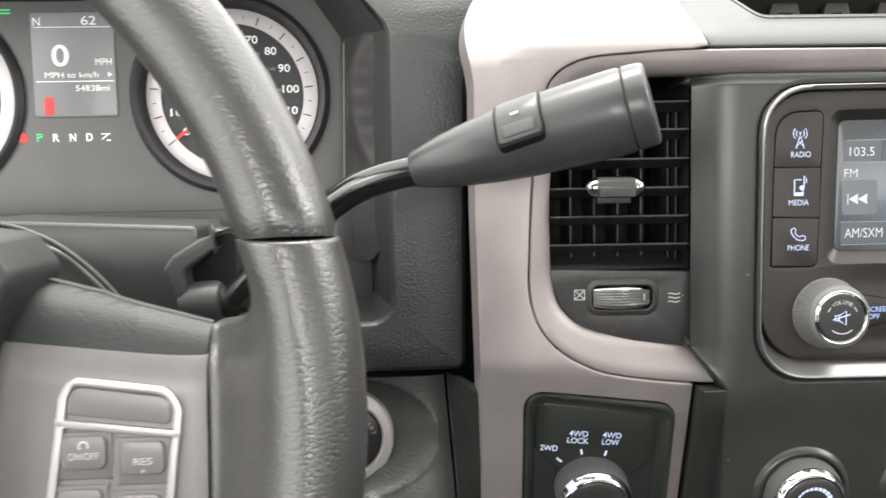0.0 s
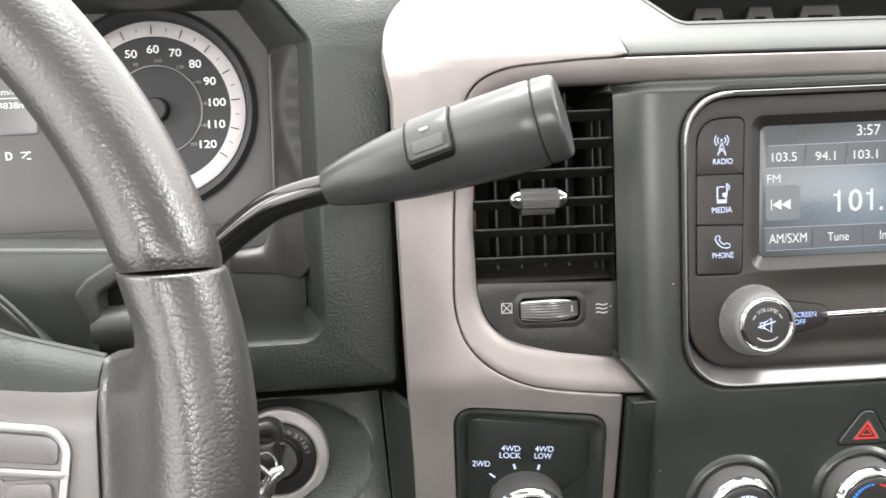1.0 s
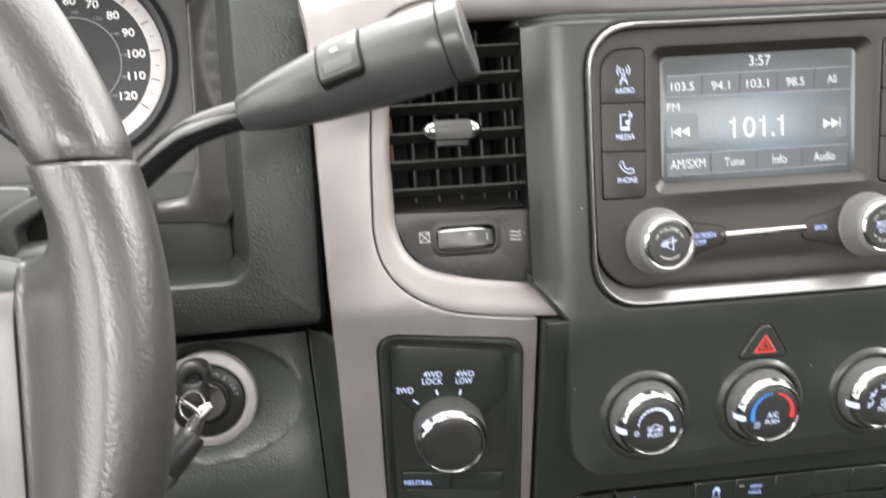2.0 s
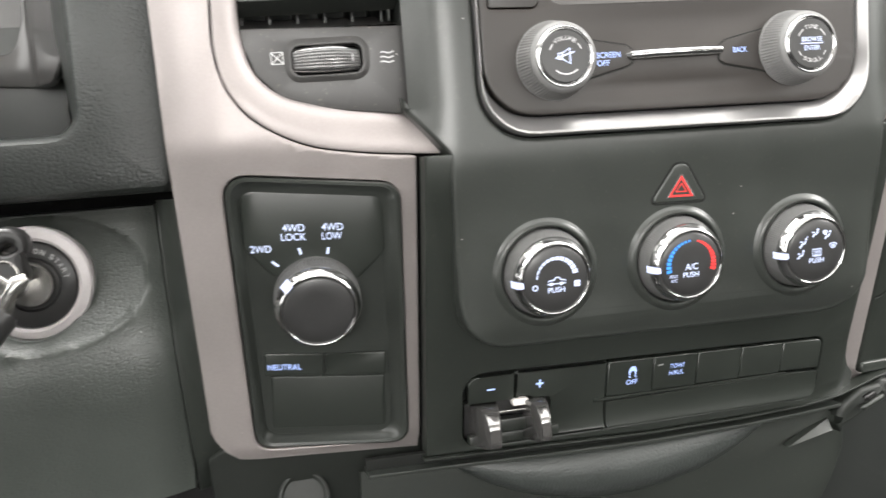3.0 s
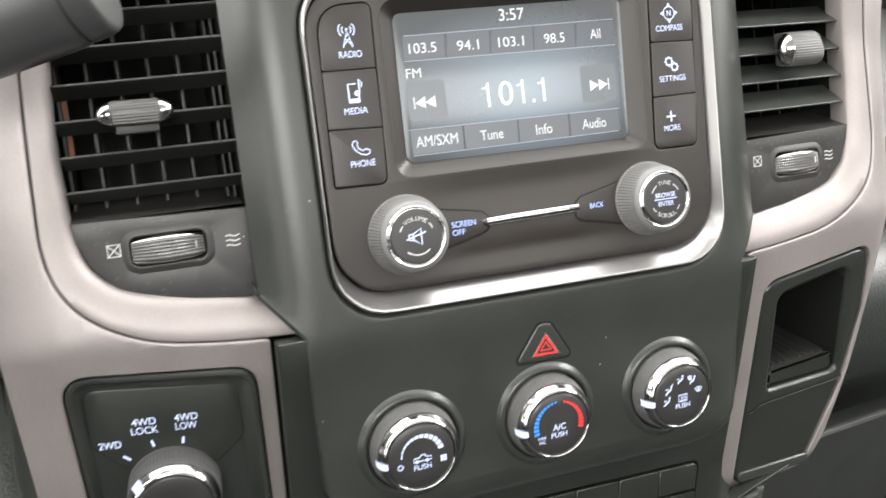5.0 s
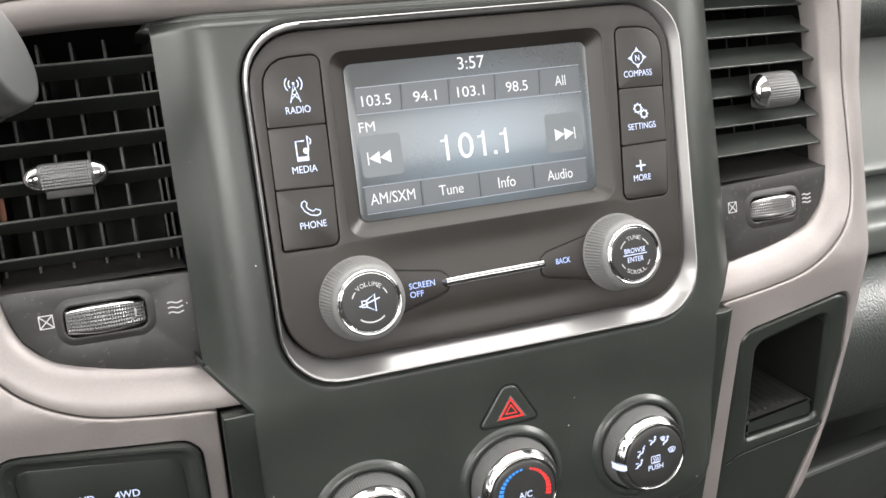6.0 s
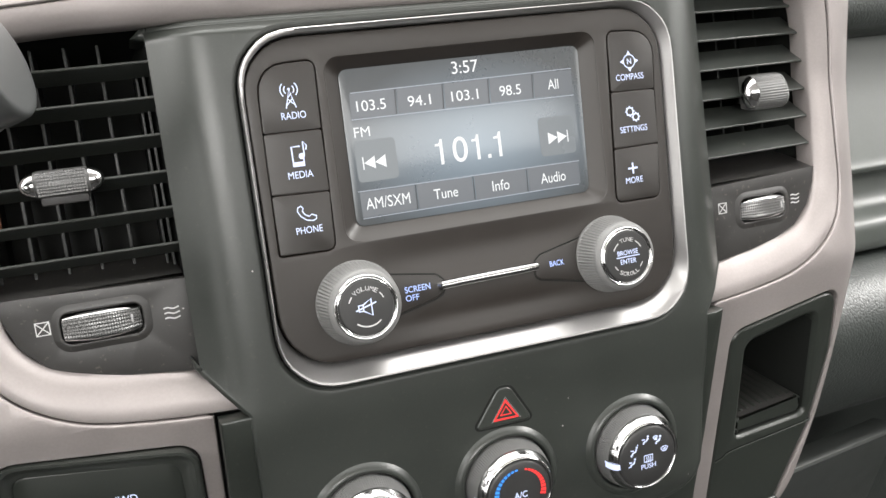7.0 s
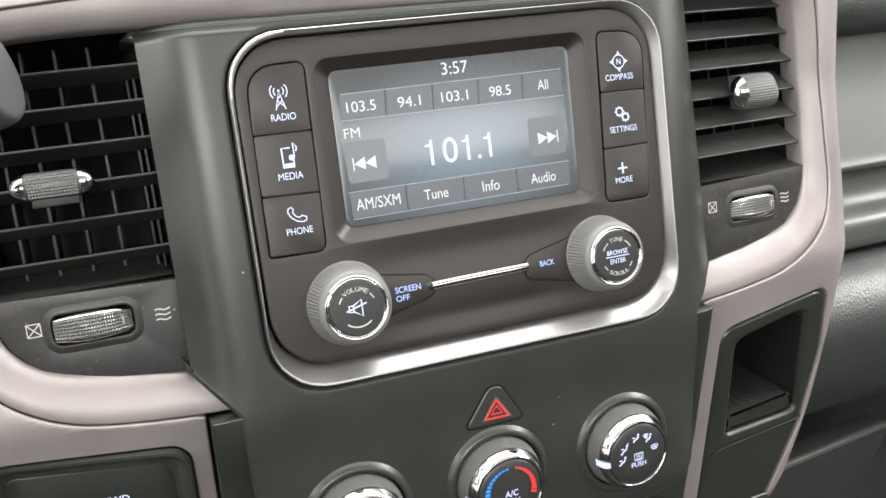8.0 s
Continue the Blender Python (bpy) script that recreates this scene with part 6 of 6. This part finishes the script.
    def icon_media(bm):
        stroke(bm, [(-72.4, 17.0), (-72.4, 12), (-77.2, 12), (-77.2, 20.6), (-73.4, 20.6)], 0.7)
        fill(bm, [(-76.8, 12.2), (-72.6, 12.2), (-72.6, 13.8), (-76.8, 13.8)])
        stroke(bm, [(-71.9, 16.2), (-71.9, 22.6), (-70.4, 20.6), (-70.9, 18.8)], 0.6), fill(bm, disc(-73.1, 16.2, 1.35, 12))

    def icon_phone(bm):
        # the outline of a handset lying on its back
        stroke(bm, [(-78.2, -3.0), (-78.6, -4.6), (-77.4, -6.9), (-75.0, -8.9), (-72.2, -9.5), (-70.6, -8.9), (-70.4, -7.5), (-72.4, -6.6), (-73.6, -7.4), (-75.4, -6.4), (-76.4, -4.8), (-75.9, -3.6), (-76.8, -2.4)], 0.5, True)

    def icon_compass(bm):
        stroke(bm, disc(77.8, 39.2, 3.3, 24), 0.5, True)
        letters(bm, "N", 77.8, 39.2, 2.4, 2.8, bold=0.01)
        for k in range(4):
            a = radians(90 * k)
            p = lambda r, d: (77.8 + r * math.cos(a + d), 39.2 + r * math.sin(a + d))
            fill(bm, [p(3.5, -0.35), p(5.4, 0), p(3.5, 0.35)])

    def icon_settings(bm):
        for cx, cz, r in ((75.4, 17.4, 1.9), (78.6, 14.4, 1.7)):
            stroke(bm, disc(cx, cz, r, 16), 0.7, True)
            for k in range(8):
                a = radians(45 * k)
                fill(bm, [(cx + q * math.cos(a + d), cz + q * math.sin(a + d)) for q, d in ((r, -0.2), (r + 0.8, -0.14), (r + 0.8, 0.14), (r, 0.2))])

    def icon_more(bm):
        stroke(bm, [(71.4, -7.9), (77.0, -7.9)], 0.9), stroke(bm, [(74.2, -5.1), (74.2, -10.7)], 0.9)
    rows = [(btn_l[0], icon_radio, "RADIO", -73.9, 32.2, 9.6), (btn_l[1], icon_media, "MEDIA", -74.6, 9.3, 9.8), (btn_l[2], icon_phone, "PHONE", -74.4, -12.4, 10.4), (btn_r[0], icon_compass, "COMPASS", 77.4, 32.5, 14.2), (btn_r[1], icon_settings, "SETTINGS", 76.8, 9.5, 14.0), (btn_r[2], icon_more, "MORE", 74.4, -13.2, 8.8)]
    for outline, icon, word, x, z, w in rows:
        b = part("button", plate(grown(outline, 0.22), 0.6, 7, 0.4), KEYCAP, top)
        bm = bmesh.new()
        icon(bm)
        mx, mz = ((f([v.co.x for v in bm.verts]) for f in (min, max))), ((f([v.co.z for v in bm.verts]) for f in (min, max)))
        mx, mz = sum(mx) / 2, sum(mz) / 2
        for v in bm.verts:
            v.co.x, v.co.z = mx + 0.88 * (v.co.x - mx), mz + 0.88 * (v.co.z - mz)
        part("icon", on_surface(bm, level(0.6)), LEGEND, b, "lit white symbol")
        part("lettering", on_surface(letters(bmesh.new(), word, x, z, w, 2.7), level(0.6)), LEGEND, b, "lit white lettering")
    # soft keys beside the knobs
    flat = lambda x, z: surf(x, z) - 0.5
    outline = rounded([(-48, -35.4, 1), (-24.6, -39.4, 2.5), (-21.6, -42.4, 2), (-22.6, -47.4, 2), (-26, -49, 2.5), (-48, -54, 1)], 4)
    b = part("button", plate(outline, flat, 6, 0.5), KEYCAP, top)
    part("seam", on_surface(stroke(bmesh.new(), grown(outline, 0.35), 0.6, True), lambda x, z: surf(x, z) - 0.05), DARK, b)
    bm = letters(bmesh.new(), "SCREEN", -33.7, -43.3, 11.2, 2.5, bold=0.006)
    letters(bm, "OFF", -36.4, -46.8, 5.9, 2.5, bold=0.006)
    part("lettering", on_surface(bm, flat), LEGEND_BLUE, b, "lit blue lettering")
    outline = rounded([(46, -34.6, 1), (24, -39.2, 2.5), (20.6, -41.8, 2), (20.4, -48.2, 2), (23, -49.8, 2.5), (46, -54.4, 1)], 4)
    b = part("button", plate(outline, flat, 6, 0.5), KEYCAP, top)
    part("seam", on_surface(stroke(bmesh.new(), grown(outline, 0.35), 0.6, True), lambda x, z: surf(x, z) - 0.05), DARK, b)
    part("lettering", on_surface(letters(bmesh.new(), "BACK", 31.1, -43.8, 7.0, 2.4, bold=0.006), flat), LEGEND_BLUE, b, "lit blue lettering")
    part("chrome_bar", tube(bmesh.new(), [(-23.6, 1.4, -44), (-23.2, 0.2, -44), (-12, -0.4, -43.7), (10, -0.4, -43.6), (20.8, 0.2, -43.6), (21.2, 1.4, -43.6)], [1.7, 2.0, 2.1, 2.1, 2.0, 1.7], 16), CHROME, top, "chrome bar")
    # knobs
    for x, z, word in ((-59.4, -44.6, "VOLUME"), (58.2, -44.4, "TUNE")):
        n = Vector((0, -1, 0))
        base, h = Vector((x, 1, z)), 14.8
        knob = part("knob", lathe(bmesh.new(), base, n, [(17.2, -3), (17.2, 0.6), (17.0, 1.0, 0.4), (15.4, 9.6, 0.4), (15.1, 11.0, 0.2), (14.5, 12.4), (13.8, 13.2), (13.0, 13.6), (12.6, 13.3)], 150), RUBBER_LIT, top, "finely ribbed grey knob", angle=14)
        part("bezel", lathe(bmesh.new(), base, n, [(13.0, 12.0), (13.0, 13.6), (12.8, 14.0), (12.45, 14.25), (12.1, 14.05), (11.9, 13.75), (11.7, 14.0), (11.45, 14.2), (11.25, 14.05), (11.1, 13.0)], 128), CHROME, knob, "grooved chrome ring", angle=60)
        part("cap", lathe(bmesh.new(), base, n, [(11.2, 12), (11.2, 13.8), (10.7, 14.3), (1, 14.6)], 64), CAP, knob)
        bm = curved_letters(bmesh.new(), word, 0, 0, 7.5, 90, 1.75, -14 if word == "VOLUME" else -13.5)
        if word == "VOLUME":
            stroke(bm, arc(0, 0, 7.5, 158, 138, 6), 0.5), stroke(bm, arc(0, 0, 7.5, 42, 22, 6), 0.5)
            stroke(bm, arc(0, 0, 7.5, 230, 310, 16), 0.55)
            part("lettering", tilted(bm, base + n * 14.6, n), PRINT, knob, "white ring lettering")
            bm = stroke(bmesh.new(), [(-3.4, -1.2), (-1.6, -1.2), (1.8, -3.4), (1.8, 3.2), (-1.6, 1.2), (-3.4, 1.2)], 0.55, True)
            stroke(bm, [(-1.6, -1.2), (-1.6, 1.2)], 0.5), stroke(bm, [(-4.6, -0.8), (3.8, 1.6)], 0.55)
            part("mute_symbol", tilted(bm, base + n * 14.6, n), LEGEND, knob, "lit crossed loudspeaker")
        else:
            curved_letters(bm, "SCROLL", 0, 0, 7.6, 270, 1.75, 12.5)
            stroke(bm, arc(0, 0, 7.5, 154, 124, 6), 0.5), stroke(bm, arc(0, 0, 7.5, 56, 26, 6), 0.5), stroke(bm, arc(0, 0, 7.6, 206, 224, 6), 0.45), stroke(bm, arc(0, 0, 7.6, 316, 334, 6), 0.45)
            part("lettering", tilted(bm, base + n * 14.6, n), PRINT, knob, "white ring lettering")
            bm = letters(bmesh.new(), "BROWSE", 0, 1.8, 10.2, 2.1, bold=0.006)
            letters(bm, "ENTER", 0, -2.0, 7.8, 2.1, bold=0.006), stroke(bm, [(-5.8, 0), (5.8, 0)], 0.4)
            part("enter_lettering", tilted(bm, base + n * 14.6, n), LEGEND, knob, "lit white lettering")
    return top


# ---- four-wheel-drive panel ----
def drive_selector():
    top = thing("drive_selector", (-166, 35, -150), "black four-wheel-drive selector panel with a chrome-ringed knob", "drive selector")
    outer = grown(DRIVE_HOLE, -0.6)
    inner = rounded([(-197.2, -90.4, 6), (-137, -97.4, 6), (-136.6, -213, 6), (-194.6, -208, 6)], 6)
    bm, rows = bmesh.new(), []
    for t, y in ((0, 6), (0, -0.4), (0.12, -1.6), (0.3, -1.4), (0.5, 0.6), (0.75, 2.4), (1.0, 3.0)):
        rows.append([bm.verts.new((a[0] + (b[0] - a[0]) * t, drive_panel(a[0], a[1]) + y, a[1] + (b[1] - a[1]) * t)) for a, b in zip(outer, inner)])
    for r0, r1 in zip(rows, rows[1:]):
        for k in range(len(r0)):
            bm.faces.new((r0[k], r0[(k + 1) % len(r0)], r1[(k + 1) % len(r0)], r1[k]))
    bmesh.ops.recalc_face_normals(bm, faces=bm.faces)
    if sum(f.normal.y for f in bm.faces) > 0:
        bmesh.ops.reverse_faces(bm, faces=bm.faces)
    part("rim", bm, STACK, top, "rounded charcoal rim")
    deep = lambda x, z: drive_panel(x, z) + 2.6
    part("face", plate(grown(inner, 1.5), deep, 4, 0.3), STACK, top)
    plateau = rounded([(-198.2, -89.6, 6), (-136.2, -96.6, 6), (-136.0, -122, 5), (-149, -134, 4), (-186, -130, 4), (-198.2, -116, 5)], 6)
    flat = lambda x, z: drive_panel(x, z) + 0.9
    part("legend_plate", plate(plateau, flat, 3, 1.2), SWITCH, top)
    bm = letters(bmesh.new(), "2WD", -190.9, -117.5, 9, 3.3, bold=0.008)
    letters(bm, "4WD", -176.1, -108.2, 9.6, 3.3, bold=0.008), letters(bm, "LOCK", -176.3, -112.3, 10.8, 3.3, bold=0.008)
    letters(bm, "4WD", -159.2, -108.1, 9.4, 3.3, bold=0.008), letters(bm, "LOW", -159.6, -112.2, 8.7, 3.3, bold=0.008)
    for v in bm.verts:
        v.co.z -= 0.06 * (v.co.x + 175)
    stroke(bm, [(-186.6, -122.6), (-183.8, -125.0)], 1.0), stroke(bm, [(-174.4, -117.4), (-173.6, -120.4)], 1.0), stroke(bm, [(-161.4, -118.2), (-162.0, -121.2)], 1.0)
    part("legend", on_surface(bm, flat), LEGEND, top, "lit white legend")
    axis = Vector((-0.06, -1, -0.26)).normalized()
    ring_knob(top, "selector_knob", (-168.9, 17.5, -145.0), axis, 19.4, 15.5, 16, "knurled dark grey knob", False)
    u, w, q = frame_of(axis)
    f = Vector((-168.9, 17.5, -145.0))
    a = radians(137)
    pts = [f + (u * r * math.cos(a + d) + w * r * math.sin(a + d)) + axis * h for r, d, h in ((16.4, -0.13, 0.5), (16.4, 0.13, 0.5), (19.6, 0.13, -3.4), (19.6, -0.13, -3.4))]
    bm = bmesh.new()
    bm.faces.new([bm.verts.new(p) for p in pts])
    bm.faces.ensure_lookup_table()
    bm.faces[0].normal_update()
    if bm.faces[0].normal.y > 0:
        bm.faces[0].normal_flip()
    part("pointer", bm, LEGEND, top, "lit white pointer")
    sw = lambda x, z: drive_panel(x, z) + 0.2
    one = part("switch", plate(rounded([(-194.2, -177.8, 1), (-167.2, -180.2, 0.8), (-166.4, -168.8, 0.8), (-194.2, -166.4, 1.6)], 4), sw, 4, 0.8), SWITCH, top)
    bm = letters(bmesh.new(), "NEUTRAL", -185, -174.2, 15.4, 2.9, bold=0.006)
    for v in bm.verts:
        v.co.z -= 0.08 * (v.co.x + 185)
    part("lettering", on_surface(bm, sw), LEGEND_BLUE, one, "lit blue lettering")
    part("blank_cover", plate(rounded([(-166.6, -180.2, 0.8), (-137.4, -182.8, 1), (-137.2, -171.2, 1.6), (-165.8, -168.8, 0.8)], 4), sw, 4, 0.8), SWITCH, top)
    part("lower_blank", plate(rounded([(-192.6, -206.4, 2), (-138.6, -211, 2), (-138.4, -184, 1), (-191.6, -179, 1)], 4), lambda x, z: drive_panel(x, z) + 1.9, 4, 0.5), SWITCH, top)
    return top


# ---- passenger side tray, bin and lower console ----
def side_tray():
    top = thing("side_tray", (170, 35, -150), "black open tray with a ribbed floor beside the stack", "tray")
    surf = lambda x, z: silver_right(x, z) + 1.0
    outline = grown(TRAY_HOLE, -0.6)
    hole = rounded([(147.2, -108, 6), (192.4, -99.4, 6), (197.4, -161.6, 4), (149.6, -163.8, 2)], 5)
    part("bezel", plate(outline, surf, 12, 3.0, steps=6, holes=[grown(hole, 0.4)], cut_x=(145, 160, 180, 200, 204), cut_z=(-92, -100, -120, -150, -170, -190, -210)), TRAY, top, "rounded black bezel")
    # pocket walls blacker than the bezel, with the shade inside coloured in
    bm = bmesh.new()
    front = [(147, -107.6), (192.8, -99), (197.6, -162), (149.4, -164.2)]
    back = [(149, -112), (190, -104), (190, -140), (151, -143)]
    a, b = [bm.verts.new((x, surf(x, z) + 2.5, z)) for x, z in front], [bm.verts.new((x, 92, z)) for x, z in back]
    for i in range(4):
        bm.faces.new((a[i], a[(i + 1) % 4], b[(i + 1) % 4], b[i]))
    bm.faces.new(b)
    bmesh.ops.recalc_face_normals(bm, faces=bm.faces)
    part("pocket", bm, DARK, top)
    bm = bmesh.new()
    for k in range(9):
        x = 152 + 4.6 * k
        block(bm, x, x + 1.6, 48, 90, -1.0, 0.45, 0.2)
    for v in bm.verts:
        v.co.z += -154.6 + 0.0876 * (v.co.x - 149.6) + (0.2596 - 0.00033 * (v.co.x - 150)) * (v.co.y - 44)
    floor = bmesh.new()
    floor.faces.new([floor.verts.new(p) for p in ((149.6, 44, -154.6), (193, 44, -150.8), (190, 91, -139.4), (151.4, 91, -142.4))])
    part("tray_floor", floor, VENT, top, "dusty black tray floor")
    part("floor_ribs", bm, BLACK, top, "black ribbed rubber floor")
    part("lip", plate(rounded([(149.8, -163.0, 1), (196.0, -160.8, 3), (193.4, -150.6, 1), (149.6, -154.6, 1)], 4), lambda x, z: surf(x, z) + 2.2, 8, 1.2, steps=4), TRAY, top, "upright black lip of the tray")
    step = [(136.0, -176.4), (140.0, -175.4), (143.6, -172.8), (151, -171.8), (198, -168.2), (206.6, -167.0)]
    part("seam", on_surface(stroke(bmesh.new(), step, 0.9), surf), DARK, top)
    bm = plate([(x, z - 0.5) for x, z in step] + [(x, z - 1.7) for x, z in step[::-1]], lambda x, z: surf(x, z) - 0.5, 2, 0.5)
    part("door_edge", bm, TRAY, top, "upper edge of the black lid under the tray")
    part("lower_lip", plate(rounded([(136, -222.0, 2.5), (187, -221, 2.5), (189, -214.8, 2.5), (135.4, -215.4, 2.5)], 4), lambda x, z: surf(x, z) - 4.6 + 0.7 * (z + 221), 7, 1.5, steps=5), TRAY, top)
    return top


def lower_bin():
    top = thing("lower_bin", (0, 50, -270), "dark grey grained bin lid under the stack", "storage bin")
    rail = [(-150, -233.0), (-105, -234.2), (-58, -236.2), (0, -237.8), (54, -237.2), (90, -235.6), (115, -233.8)]
    bm = plate([(x, z) for x, z in rail] + [(x, z - 2.2) for x, z in rail[::-1]], lambda x, z: low_stack(x, z) + 0.5, 14, 0.7)
    part("upper_edge", bm, STACK, top)
    part("groove", plate([(x, z + 6) for x, z in rail] + [(x, z - 0.5) for x, z in rail[::-1]], lambda x, z: low_stack(x, z) + 8, 4, 0.3), DARK, top)
    under = [(-122, -228.6), (-58, -230.8), (0, -233.0), (54, -232.8), (90, -231.2), (113, -228.0), (139, -223.4), (166, -219.8), (184, -217.8)]
    bm = plate([(x, z) for x, z in under] + [(x, z - 1.1) for x, z in under[::-1]], lambda x, z: low_stack(x, z) + 0.2 + 0.27 * max(0.0, x - 112), 10, 0.5)
    part("ledge", bm, TRAY, top)
    # a crescent of padded lid that turns under to a recessed dark front
    bm, rows = bmesh.new(), []
    for k in range(41):
        t = -math.cos(math.pi * k / 40)
        x = -14 + 92 * t
        drop = 31 * max(0.0, 1 - t * t) ** 0.8
        z0 = -237.6 - 1.2 * (1 - t * t)
        rows.append([bm.verts.new((x, 57 + dy - 9 * (drop / 31) * s, z0 - drop * f)) for f, dy, s in ((0, 0, 0), (0.15, 1, 0.5), (0.4, 2, 0.9), (0.65, 4, 1.0), (0.85, 7, 1.0), (0.97, 12, 0.8), (1.0, 20, 0.3), (1.0, 40, 0))])
    for p, q in zip(rows, rows[1:]):
        for i in range(7):
            bm.faces.new((p[i], q[i], q[i + 1], p[i + 1]))
    bmesh.ops.recalc_face_normals(bm, faces=bm.faces)
    part("lid", bm, PAD, top, "bulging dark grey lid with a leather grain")
    part("front", plate(rounded([(-152, -420, 0), (95, -420, 0), (114, -300, 20), (122, -280, 20), (126, -262, 8), (124, -250, 4), (112, -238, 2), (-152, -238, 0)], 4), lambda x, z: 58 + 0.22 * (-238 - z) + 0.10 * max(0.0, -20 - x), 10, 1), BLACK, top, "recessed black front under the lid")
    bm = plate(rounded([(-224, -340, 4), (-119, -340, 4), (-119, -222, 2), (-216, -216, 4), (-226, -224, 4)], 4), lambda x, z: 68 + 0.35 * (-225 - z) + 0.012 * max(0.0, -190 - x) ** 2, 12, 2, cut_x=(-220, -214, -208, -202, -196, -190), cut_z=(-300, -260, -240, -230))
    part("side_panel", bm, LOWER_SHADE, top, "black panel under the silver trim")
    bm = lathe(bmesh.new(), (-181, 70, -246), (0, -0.92, 0.38), [(13, -14), (13, 1.0), (12.4, 2.0), (11.2, 2.2), (10.4, 1.4), (10.0, 0.6), (1, 0.8)], 48)
    part("socket_cap", bm, LOWER_SHADE, top, "round black socket cap")
    bm = plate([(84, -255.6), (113, -250.6), (112, -244.0)], lambda x, z: 55 + 0.06 * (112 - x) + 0.45 * (z + 250), 5, 0.25)
    part("web", bm, TRAY, top, "thin flange")
    bm = plate(rounded([(113, -249.4, 4), (124, -247, 5), (138, -242, 6), (153, -232.6, 4), (149, -228, 5), (132, -228.6, 5), (116, -236.4, 5)], 6), lambda x, z: 51 + 0.16 * (x - 113) + 0.012 * (z + 238) ** 2, 14, 3.2, steps=6, cut_x=(118, 124, 130, 136, 142), cut_z=(-246, -243, -240, -237, -234, -231))
    hinge = part("hinge", bm, LOWER_SHADE, top, "charcoal hinge at the end of the ledge")
    part("pin", tube(bmesh.new(), [(128.6, 48.4, -233.0), (129.4, 47.8, -232.5), (134.6, 48.0, -230.6), (135.4, 48.6, -230.2)], [1.2, 2.0, 2.0, 1.2], 16), GLOSS, hinge, "glossy hinge pin")
    part("bar", tube(bmesh.new(), [(127, 49.4, -238.4), (128, 48.8, -238), (142, 50.2, -233.6), (143, 51, -233.4)], [1.0, 1.8, 1.8, 1.0], 14), TRAY, hinge)
    bm = plate(rounded([(142, -420, 4), (360, -420, 4), (350, -226, 6), (215, -224, 10), (178, -232, 10), (166, -246, 8), (165, -264, 8), (162, -285, 20), (155, -302, 20)], 5), lambda x, z: 92 + 0.55 * (-240 - z) + 0.15 * (x - 119), 20, 4)
    part("end_panel", bm, SHROUD, top, "black panel beside the bin")
    # near-black sheet added so that the gap beside the bin reads as shade
    part("gap_shade", plate([(90, -420), (190, -420), (190, -236), (120, -236)], lambda x, z: 130 + 0.55 * (-240 - z), 4, 0.3), DARK, top)
    return top


# ---- the place ----
dashboard_top()
passenger_dash()
lower_left()
binnacle()
cluster()
column()
steering_wheel()
gear_lever()
ignition()
key_bunch()
inner_band()
silver_trims()
upper_panel()
vent("driver")
vent("passenger")
stack()
radio()
hazard_switch()
climate_controls()
switch_strip()
drive_selector()
side_tray()
lower_bin()
